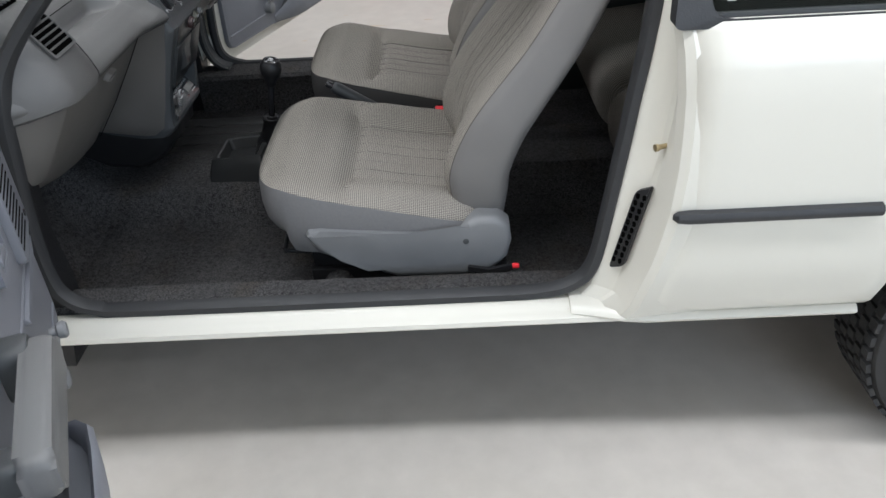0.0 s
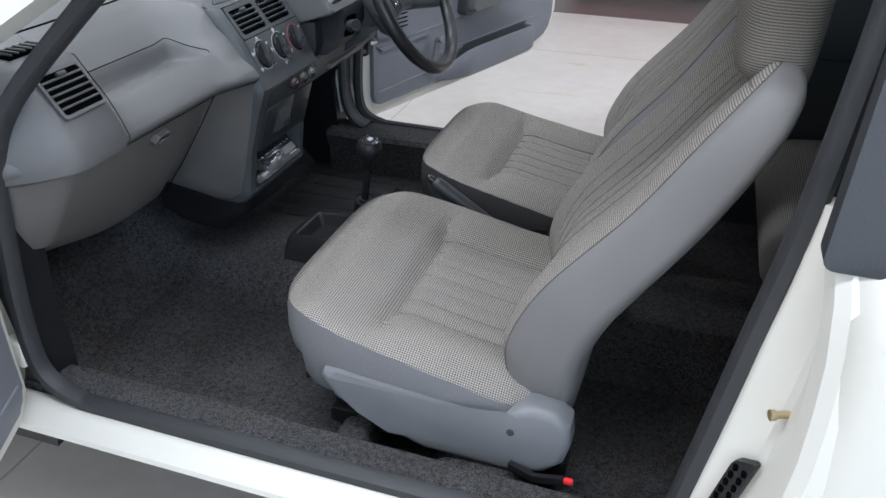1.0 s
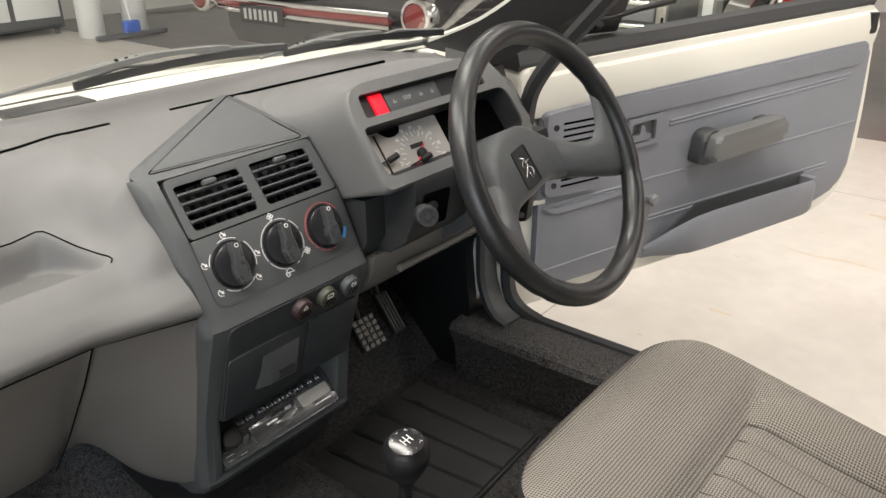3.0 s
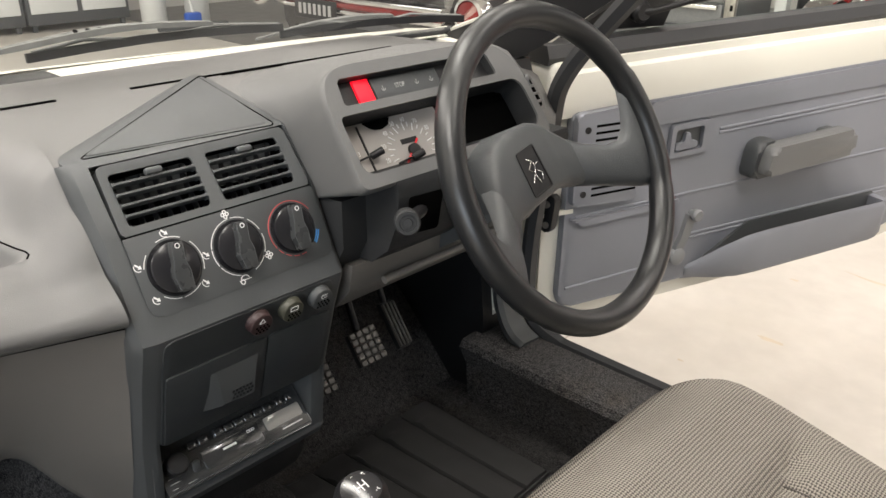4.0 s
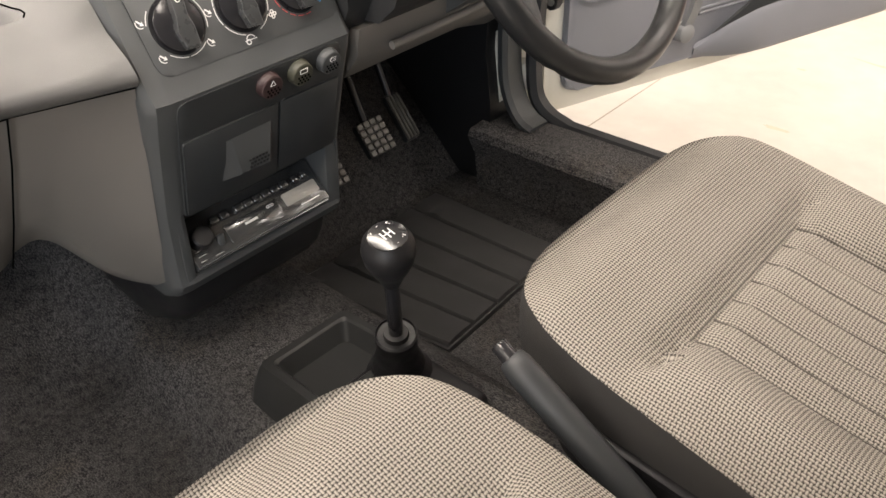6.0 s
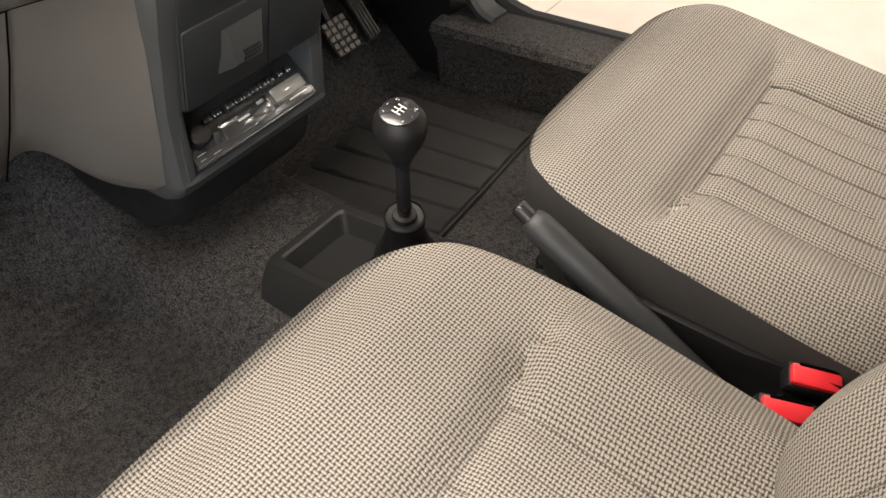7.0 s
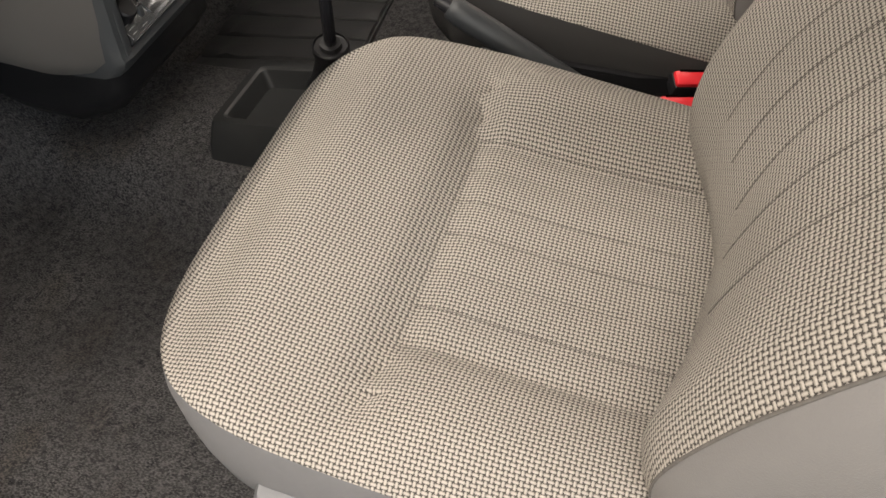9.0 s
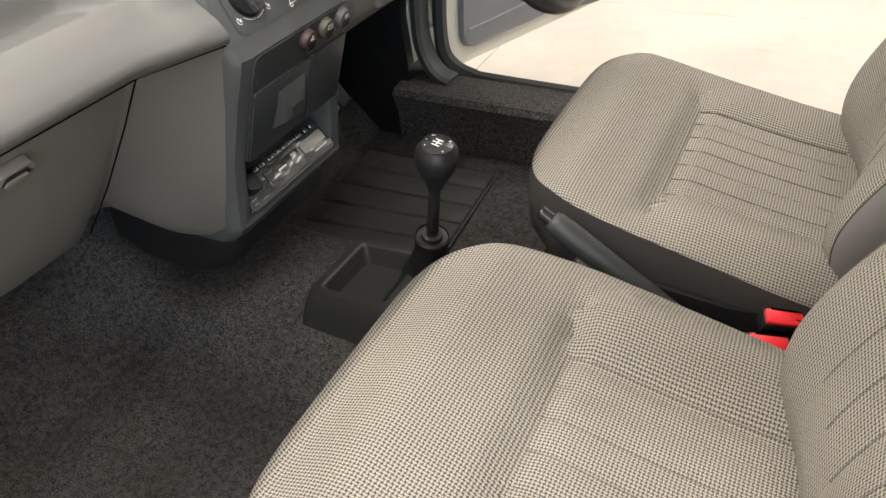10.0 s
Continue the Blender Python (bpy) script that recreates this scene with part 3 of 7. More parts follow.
    loft(bm, cols, closed=False)
    part("front_wing", bm, PAINT, car)
    # inner rear trim, darkened to charcoal to carry the shade back there
    bm = B()
    loft(bm, [[(x, Y(y), z) for x, z in ((0.30, b), (1.45, b), (1.45, 0.90), (0.32, 0.90), (0.30, 0.62))] for y, b in ((0.60, 0.26), (0.645, 0.335))])
    part("rear_side_trim", bm, CHAR, car, "rear side trim panel, charcoal with its shade in the colour")
    bm = B()
    loft(bm, [[(x, Y(y), z) for x, z in ((0.37, 0.66), (1.0, 0.66), (1.0, 0.72), (0.37, 0.72))] for y in (0.58, 0.605)])
    part("rear_armrest", bm, CHAR, car)
    # inner centre pillar trim
    bm = B()
    sweep(bm, smooth_path([(0.315, Y(0.62), 0.62), (0.335, Y(0.615), 0.86), (0.36, Y(0.58), 1.06), (0.38, Y(0.54), 1.26)], 4), [(0.035, -0.012), (0.035, 0.012), (-0.03, 0.014), (-0.03, -0.014)], up=(0, s, 0))
    part("centre_pillar_trim", bm, BLACK, car)
    bm = B()
    sweep(bm, [(-0.2, Y(0.54), 1.29), (0.4, Y(0.545), 1.30), (1.1, Y(0.54), 1.28), (1.5, Y(0.56), 1.2)], [(0.03, -0.02), (0.03, 0.02), (-0.03, 0.02), (-0.03, -0.02)], up=(0, s, 0))
    part("roof_rail", bm, PAINT, car)


side(-1)
side(1)

# floor pan with tunnel, footwells
bm = B()


def floor_z(x, y):
    z = 0.262
    t = max(0.0, min(1.0, (0.15 - (y - 0.01)) / 0.05 if y > 0.01 else (0.178 + (y - 0.01)) / 0.06))
    t = t * t * (3 - 2 * t)
    hump = 0.085 + 0.02 * max(0.0, min(1.0, (x + 0.6) / 0.4))
    z += hump * t
    if x < -0.86:
        z += (-0.86 - x) * 1.0
    if 0.45 < x:
        z += min(0.12, (x - 0.45) * 1.5)
    return z + 0.006 * noise.noise((x * 6, y * 6, 0.3))


xs = [-1.22 + 0.03 * i for i in range(92)]
ys = [-0.60 + 0.025 * i for i in range(49)]
loft(bm, [[(x, y, floor_z(x, y)) for y in ys] for x in xs], closed=False)
part("carpet", bm, CARPET, car, "charcoal moulded carpet over floor and tunnel")
bm = B()
loft(bm, [[(x, -0.10 + 0.166 * k / 14, floor_z(x, -0.10 + 0.166 * k / 14) + 0.0065 * min(1.0, k / 8) * min(1.0, (-0.605 - x) / 0.04) - 0.0005 * (k == 0)) for k in range(15)] + [(x, 0.0675, floor_z(x, 0.0675) + 0.0005)] for x in [-0.905 + 0.02 * q for q in range(16)]], closed=False)
part("carpet_overlap", bm, CARPET, car, "cut carpet edge lapped over the tunnel")
bm = B()
rbox(bm, (0.3, 0, 0.252), (2.9, 1.04, 0.006), 0)
part("floor_pan", bm, BLACK, car)
# carpet brackets beside the passenger seat rails
for bx, bw in ((-0.245, 0.05), (-0.03, 0.12)):
    for sy in (-1, 1):
        bm = B()
        pf = round_poly([(bx - bw * 0.9, 0.25), (bx - bw * 0.5, 0.345), (bx + bw * 0.5, 0.35), (bx + bw * 0.9, 0.25)], 0.02)
        prism(bm, pf, lambda a, b, d: (a, sy * d, b), 0.50, 0.56, 0.012, 3)
        part("seat_mount", bm, CARPET, car, "carpet-covered seat mounting")
# footwell side trims
for s_ in (-1, 1):
    bm = B()
    q_ = 0.04 * (s_ > 0)
    prism(bm, [(-1.2, 0.24), (-0.765 - q_, 0.24), (-0.745 - q_, 0.34), (-0.742 - q_, 0.42), (-0.752 - q_, 0.52), (-0.742 - q_, 0.65), (-0.730, 0.78), (-0.76, 0.88), (-1.2, 0.90)], lambda a, b, d: (a, s_ * d, b), 0.575, 0.643)
    part("footwell_trim", bm, BLACK, car, "black trim on the footwell side")
bm = B()
hb_ = [(-0.86, 0.517), (-0.665, 0.495), (-0.672, 0.455), (-0.700, 0.425), (-0.755, 0.400), (-0.82, 0.405), (-0.86, 0.425)]
loft(bm, [[(x - e, y, z + e) for x, z in hb_] for y, e in ((-0.122, 0.020), (-0.116, 0.008), (-0.100, 0.0), (0.085, 0.0), (0.102, 0.008), (0.108, 0.020))])
part("heater_box", bm, BLACK, car, "black heater box under the dash")
# bulkhead, in the near black used for hollows
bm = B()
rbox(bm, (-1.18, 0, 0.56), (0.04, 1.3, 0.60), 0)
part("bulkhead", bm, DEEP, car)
# roof, rear hatch, rear floor
bm = B()
loft(bm, [[(x, y, z - 0.08 * (y / 0.56) ** 4) for y in (-0.56, -0.5, -0.3, 0, 0.3, 0.5, 0.56)] for x, z in ((-0.19, 1.34), (0.2, 1.375), (0.8, 1.37), (1.25, 1.34), (1.45, 1.28))], closed=False)
ob = part("roof", bm, PAINT, car)
sol = ob.modifiers.new("thick", "SOLIDIFY")
sol.thickness = 0.03
bm = B()
loft(bm, [[(x, y, z) for y in (-0.68, -0.3, 0.3, 0.68)] for x, z in ((1.45, 1.27), (1.75, 0.92), (1.95, 0.85), (1.97, 0.5), (1.93, 0.34))], closed=False)
ob = part("tailgate", bm, PAINT, car)
sol = ob.modifiers.new("thick", "SOLIDIFY")
sol.thickness = 0.03
bm = B()
loft(bm, [[(x, y, z - 0.07 * (y / 0.54) ** 4) for y in (-0.54, -0.45, -0.2, 0, 0.2, 0.45, 0.54)] for x, z in ((-0.17, 1.295), (0.2, 1.335), (0.8, 1.33), (1.25, 1.30), (1.43, 1.25))], closed=False)
part("headlining", bm, HEADLINE, car, "grey cloth headlining")
# bonnet, scuttle, windscreen
bm = B()
loft(bm, [[(x, y, z - 0.03 * (y / 0.72) ** 2) for y in (-0.72, -0.6, -0.3, 0, 0.3, 0.6, 0.72)] for x, z in ((-1.12, 0.895), (-1.3, 0.865), (-1.6, 0.80), (-1.9, 0.71), (-2.0, 0.64), (-2.02, 0.36))], closed=False)
part("bonnet", bm, PAINT, car)
bm = B()
loft(bm, [[(x - 0.06 * (1 - (y / 0.66) ** 2), y, z) for y in (-0.66, -0.4, -0.2, 0, 0.2, 0.4, 0.66)] for x, z in ((-0.915, 0.898), (-0.945, 0.906), (-1.00, 0.898), (-1.06, 0.892), (-1.08, 0.85))], closed=False)
part("scuttle_panel", bm, PAINT, car)
bm = B()
WS = [(-0.925, 0.905, 0.64), (-0.84, 0.955, 0.62), (-0.65, 1.075, 0.59), (-0.42, 1.215, 0.555), (-0.21, 1.325, 0.52)]
loft(bm, [[(x - 0.035 * (1 - (y / w) ** 2), y, z) for y in [w * k / 6 for k in range(-6, 7)]] for x, z, w in WS], closed=False)
ob = part("windscreen", bm, GLASS, car, "clear raked windscreen")
ob.visible_shadow = False
bm = B()
sweep(bm, [(-0.930 - 0.035 * (1 - (y / 0.64) ** 2), y, 0.905) for y in [0.64 * k / 12 for k in range(-12, 13)]], 0.006)
part("windscreen_seal", bm, RUBBER, car)


def wheel(x, y, s):
    w = part("wheel", lathe(B(), [(0.10, 0.055), (0.165, 0.05), (0.172, 0.062), (0.178, 0.062), (0.178, -0.06), (0.10, -0.06)], frame_of((x, y, 0.282), (0, s, 0), (1, 0, 0)), 32), STEEL, car)
    m = frame_of((x, y, 0.282), (0, s, 0), (1, 0, 0))
    t = part("tyre", lathe(B(), [(0.178, 0.062), (0.20, 0.078), (0.24, 0.083), (0.268, 0.075), (0.276, 0.06), (0.278, 0.0), (0.276, -0.06), (0.268, -0.075), (0.24, -0.083), (0.20, -0.078), (0.178, -0.062)], m, 48), TYRE, w, "black rubber tyre")
    bm = B()
    for k in range(54):
        a = 2 * math.pi * k / 54
        for h, d in ((0.058, 0.0), (0.030, 0.5), (0.0, 0.0), (-0.030, 0.5), (-0.058, 0.0)):
            aa = a + d * 2 * math.pi / 54
            mm = m @ Matrix.Rotation(aa, 4, "Z") @ Matrix.Translation((0.2785, 0, h))
            rbox(bm, (0, 0, 0), (0.009, 0.021, 0.024), 0, m=None)
            bmesh.ops.transform(bm, matrix=mm, verts=list(bm.verts)[-8:])
    part("tread", bm, TYRE, w, sharp=20)
    return w


for wx in (1.03, -1.46):
    for s in (-1, 1):
        wheel(wx, s * 0.655, s)
# check strap plate on the far front pillar
bm = B()
prism(bm, round_poly([(-0.747, 0.575), (-0.722, 0.575), (-0.714, 0.645), (-0.738, 0.645)], 0.011), lambda a, b, d: (a, d, b), 0.676, 0.694, 0.003)
cp = part("check_plate", bm, BLACK, car, "black door check plate")
for z in (0.590, 0.628):
    bm = B()
    lathe(bm, [(0.006, 0), (0.006, 0.003), (0.003, 0.003)], frame_of((-0.731, 0.675, z), (0.3, -0.95, 0), (0, 0, 1)), 12)
    part("screw", bm, STEEL, cp)
bm = B()
sweep(bm, [(-0.748, 0.672, 0.602), (-0.735, 0.680, 0.606), (-0.715, 0.73, 0.606)], [(0.003, 0.004), (0.003, -0.004), (-0.003, -0.004), (-0.003, 0.004)])
part("check_strap", bm, PAINT, car)
# striker and vent grille on the near jamb
bm = B()
m = frame_of((0.341, -0.703, 0.693), (-0.93, -0.36, 0.0), (0, 0, 1)) @ Matrix.Diagonal((1.15, 1.15, 1.35, 1))
lathe(bm, [(0.0078, 0), (0.0078, 0.0025), (0.0036, 0.004), (0.0036, 0.015), (0.0052, 0.016), (0.0052, 0.020), (0.0022, 0.021)], m, 16)
part("striker", bm, BRASS, car, "zinc-plated door striker pin")
gm = Matrix(((0.15, 0.72, -0.69, 0.300), (0.0, -0.69, -0.72, -0.694), (0.99, 0.0, 0.0, 0.535), (0, 0, 0, 1)))
bm = B()
poly = round_poly([(-0.085, -0.022), (-0.072, 0.004), (0.088, 0.016), (0.072, -0.010)], 0.006)
prism(bm, poly, lambda a, b, d: gm @ Vector((a, b, d)), 0.0, 0.010, 0.002)
gr = part("pillar_vent", bm, BLACK, car, "black plastic extractor vent")
bm = B()
for i in range(11):
    a = -0.064 + i * 0.013
    for b in (-0.006, 0.006):
        rbox(bm, gm @ Vector((a, b + a * 0.10 - 0.004, 0.010)), (0.006, 0.006, 0.009), 0.0015, 1)
part("vent_grid", bm, DEEP, gr)


# ---- doors ----
def door(s, phi, extra):
    """An open front door with its card, bin, armrest and winder; s as for side()."""
    c, sn = math.cos(radians(phi)), math.sin(radians(phi))
    hx, hy = -0.765, 0.69

    def P(u, z, d):
        return (hx + u * c + d * sn, s * (hy + u * sn - d * c), z)

    LEN = 1.13
    nrm = Vector(P(0, 0, 1)) - Vector(P(0, 0, 0))
    outline = round_poly([(0.0, 0.375), (LEN - 0.10, 0.375), (LEN + 0.005, 0.45), (LEN + 0.01, 0.62), (LEN - 0.02, 0.90), (0.0, 0.865)], [0.03, 0.09, 0.06, 0.1, 0.02, 0.02])
    bm = B()
    prism(bm, outline, lambda a, b, d: P(a, b, d), -0.055, 0.02, 0.012, 3)
    dr = part("front_door", bm, PAINT, car, "open cream door with a grey moulded inner card")
    zt = lambda u: 0.783 + 0.034 * u
    bm = B()
    loft(bm, [[P(u, zt(u) + z, d) for z, d in ((-0.01, 0.0), (-0.01, 0.03), (0.03, 0.036), (0.062, 0.028), (0.078, 0.006), (0.078, -0.02))] for u in (0.02, 0.06, 0.6, LEN - 0.06, LEN - 0.025)])
    part("door_top_rail", bm, PAINT, dr)
    card = round_poly([(0.035, 0.412), (LEN - 0.17, 0.412), (LEN - 0.045, 0.445), (LEN - 0.035, 0.60), (LEN - 0.045, zt(1.08)), (0.040, zt(0))], [0.03, 0.04, 0.05, 0.08, 0.03, 0.012])
    bm = B()
    prism(bm, card, lambda a, b, d: P(a, b, d), 0.018, 0.036, 0.008, 3)
    part("door_card", bm, DOORTRIM, dr, "grey vinyl inner door card")
    bm = B()
    prism(bm, round_poly([(0.20, 0.742), (LEN - 0.075, 0.765), (LEN - 0.06, 0.812), (0.20, 0.785)], 0.01), lambda a, b, d: P(a, b, d), 0.034, 0.0415, 0.006, 3)
    part("upper_pad", bm, DOORTRIM, dr)
    for u0, z0, u1, z1 in ((0.385, 0.717, LEN - 0.11, 0.742), (0.385, 0.709, LEN - 0.11, 0.733), (0.06, 0.592, LEN - 0.05, 0.612), (0.345, 0.508, 0.99, 0.515), (0.345, 0.499, 0.99, 0.506), (0.05, 0.452, 0.30, 0.458)):
        bm = B()
        sweep(bm, [P(u0, z0, 0.0345), P((u0 + u1) / 2, (z0 + z1) / 2, 0.0348), P(u1, z1, 0.0345)], 0.0038)
        part("crease", bm, DOORTRIM, dr)
    bm = B()
    prism(bm, round_poly([(0.045, 0.592), (0.075, 0.575), (0.30, 0.58), (0.30, 0.592)], 0.004), lambda a, b, d: P(a, b, d), 0.034, 0.044, 0.004)
    part("lower_ledge", bm, DOORTRIM, dr)
    # speaker grille
    bm = B()
    prism(bm, round_poly([(0.042, 0.618), (0.185, 0.612), (0.188, 0.792), (0.042, 0.783)], 0.010), lambda a, b, d: P(a, b, d), 0.034, 0.050, 0.005, 2)
    sp = part("speaker_cover", bm, DOORTRIM, dr)
    for i in range(11):
        bm = B()
        z = 0.635 + i * 0.0125
        rbox(bm, (0, 0, 0), (0.100, 0.005, 0.0045), 0.001, 1)
        bmesh.ops.transform(bm, matrix=Matrix(((c, sn, 0, 0), (s * sn, -s * c, 0, 0), (0, 0, 1, 0), (0, 0, 0, 1))), verts=bm.verts)
        bmesh.ops.translate(bm, vec=P(0.130, z, 0.0485), verts=bm.verts)
        part("slot", bm, DEEP, dr)
    for z in (0.640, 0.755):
        bm = B()
        lathe(bm, [(0.006, 0), (0.006, 0.002), (0.003, 0.0015)], frame_of(P(0.062, z, 0.050), nrm, (0, 0, 1)), 12)
        part("screw", bm, BLACK, dr)
    # release handle
    bm = B()
    o, i_ = round_poly([(0.256, 0.676), (0.357, 0.680), (0.357, 0.742), (0.258, 0.738)], 0.008), round_poly([(0.266, 0.686), (0.335, 0.689), (0.335, 0.732), (0.268, 0.729)], 0.006)
    loft(bm, [[P(a, b, d) for a, b in pl] for pl, d in ((o, 0.034), (o, 0.046), (i_, 0.046), (i_, 0.030))], cap=False)
    hb = part("handle_bezel", bm, DOORTRIM, dr)
    bm = B()
    prism(bm, i_, lambda a, b, d: P(a, b, d), 0.036, 0.0375)
    part("recess", bm, CHAR, dr)
    bm = B()
    prism(bm, round_poly([(0.270, 0.690), (0.322, 0.692), (0.322, 0.704), (0.306, 0.706), (0.302, 0.722), (0.292, 0.722), (0.290, 0.704), (0.270, 0.703)], 0.003), lambda a, b, d: P(a, b, d), 0.038, 0.046, 0.002)
    part("release_lever", bm, DOORTRIM, dr)
    # armrest pull
    bm = B()
    prism(bm, round_poly([(0.462, 0.625), (0.712, 0.640), (0.708, 0.694), (0.475, 0.682)], 0.015), lambda a, b, d: P(a, b, d), 0.062, 0.098, 0.012, 3)
    part("armrest", bm, ARMR, dr, "grey moulded armrest pull")
    bm = B()
    prism(bm, round_poly([(0.452, 0.612), (0.52, 0.617), (0.515, 0.69), (0.462, 0.685)], 0.018), lambda a, b, d: P(a, b, d), 0.03, 0.072, 0.010, 3)
    part("armrest_mount", bm, CHAR, dr)
    bm = B()
    prism(bm, round_poly([(0.66, 0.642), (0.70, 0.645), (0.70, 0.688), (0.66, 0.685)], 0.01), lambda a, b, d: P(a, b, d), 0.03, 0.072, 0.006, 2)
    part("armrest_mount", bm, CHAR, dr)
    # window winder
    bm = B()
    sweep(bm, [P(0.300, 0.480, 0.05), P(0.305, 0.52, 0.062), P(0.312, 0.566, 0.066)], [(0.010, 0.005), (0.010, -0.005), (-0.010, -0.005), (-0.010, 0.005)], up=nrm)
    lathe(bm, [(0.018, -0.012), (0.018, 0.012), (0.012, 0.016)], frame_of(P(0.300, 0.476, 0.048), nrm, (0, 0, 1)), 16)
    wd = part("winder_arm", bm, SHELL, dr, "grey window winder")
    bm = B()
    lathe(bm, [(0.007, -0.004), (0.007, 0.004), (0.012, 0.007), (0.013, 0.015), (0.010, 0.019)], frame_of(P(0.312, 0.568, 0.068), nrm, (0, 0, 1)), 16)
    part("winder_knob", bm, SHELL, dr)
    # bin
    bm = B()
    prof = lambda k: [(0.028, 0.402), (0.03 + 0.050 * k, 0.406), (0.036 + 0.056 * k, 0.418), (0.036 + 0.062 * k, 0.425 + 0.070 * k), (0.030 + 0.062 * k, 0.43 + 0.075 * k), (0.026 + 0.060 * k, 0.425 + 0.070 * k), (0.032 + 0.048 * k, 0.426), (0.036, 0.422)]
    loft(bm, [[P(u, z + 0.008 * u, d) for d, z in prof(k)] for u, k in ((0.345, 0.05), (0.37, 0.22), (0.405, 0.62), (0.45, 0.93), (0.50, 1), (0.7, 1.0), (0.86, 0.97), (0.885, 0.80))])
    bn = part("door_bin", bm, DOORTRIM, dr, "grey moulded door pocket")
    bm = B()
    prism(bm, round_poly([(0.345, 0.425), (0.885, 0.43), (0.895, 0.515), (0.50, 0.508), (0.40, 0.455)], 0.01), lambda a, b, d: P(a, b, d), 0.036, 0.042, 0.002)
    part("pocket_back", bm, CHAR, dr)
    bm = B()
    prism(bm, [(0.878, 0.425), (0.892, 0.425), (0.892, 0.508), (0.878, 0.505)], lambda a, b, d: P(a, b, d), 0.03, 0.080, 0.003)
    part("pocket_end", bm, DOORTRIM, dr)
    # window: black lower rail, glass, corner and frame
    bm = B()
    loft(bm, [[P(u, z + 0.034 * u, d) for z, d in ((0.860, 0.008), (0.872, 0.012), (0.892, 0.004), (0.892, -0.045), (0.860, -0.05))] for u in (0.0, 0.5, LEN - 0.02)])
    part("window_rail", bm, RUBBER, dr, "black window seal rail")
    bm = B()
    up = [(0.0, 0.90), (0.10, 0.965), (0.30, 1.10), (0.52, 1.245), (0.62, 1.285), (0.75, 1.30), (LEN - 0.04, 1.30), (LEN - 0.02, 1.22), (LEN, 0.90)]
    lean = lambda u, z, d: P(u, z, d - 0.02 + max(0, z - 0.9) * 0.33)
    sweep(bm, smooth_path([lean(u, z, -0.02) for u, z in up], 4), [(0.020, 0.016), (0.020, -0.016), (-0.014, -0.016), (-0.014, 0.016)], up=nrm)
    part("window_frame", bm, PAINT, dr)
    bm = B()
    sweep(bm, smooth_path([lean(u, z, -0.01) for u, z in [(0.04, 0.905), (0.13, 0.955), (0.315, 1.08), (0.53, 1.222), (0.62, 1.262), (0.75, 1.278), (LEN - 0.07, 1.275), (LEN - 0.045, 1.2), (LEN - 0.03, 0.905)]], 4), 0.009, up=nrm)
    part("window_channel", bm, RUBBER, dr)
    bm = B()
    prism(bm, [(0.05, 0.905), (0.27, 0.905), (0.29, 1.06)], lambda a, b, d: lean(a, b, d), -0.025, -0.005, 0.003)
    mc = part("mirror_corner", bm, BLACK, dr, "black plastic mirror corner")
    bm = B()
    sweep(bm, [lean(0.20, 0.935, 0.0), lean(0.22, 0.937, 0.012), lean(0.27, 0.952, 0.03), lean(0.34, 0.968, 0.052)], 0.006, scale=[1.6, 1.0, 0.9, 1.2])
    lathe(bm, [(0.018, -0.01), (0.02, 0.002), (0.014, 0.010)], frame_of(lean(0.20, 0.935, 0), nrm, (0, 0, 1)), 14)
    part("mirror_stalk", bm, BLACK, dr)
    bm = B()
    prism(bm, round_poly([(0.06, 0.89), (0.34, 1.09), (0.55, 1.235), (0.66, 1.275), (LEN - 0.06, 1.275), (LEN - 0.03, 0.89)], 0.02), lambda a, b, d: lean(a, b, d), -0.020, -0.016)
    ob = part("pane", bm, GLASS, dr)
    ob.visible_shadow = False
    # latch on the shut edge, hinge strap
    bm = B()
    prism(bm, round_poly([(LEN - 0.062, 0.835), (LEN - 0.035, 0.835), (LEN - 0.035, 0.885), (LEN - 0.062, 0.885)], 0.004), lambda a, b, d: P(a, b, d), 0.02, 0.036, 0.002)
    part("shut_stop", bm, BLACK, dr)
    for z in (0.46, 0.74):
        bm = B()
        rbox(bm, (hx - 0.01, s * (hy - 0.035), z), (0.05, 0.03, 0.05), 0.006)
        rbox(bm, P(0.02, z, -0.02), (0.05, 0.05, 0.045), 0.006)
        part("hinge", bm, PAINT, dr)
    return dr


door(-1, 66.6, 0)
door(1, 71, 0)


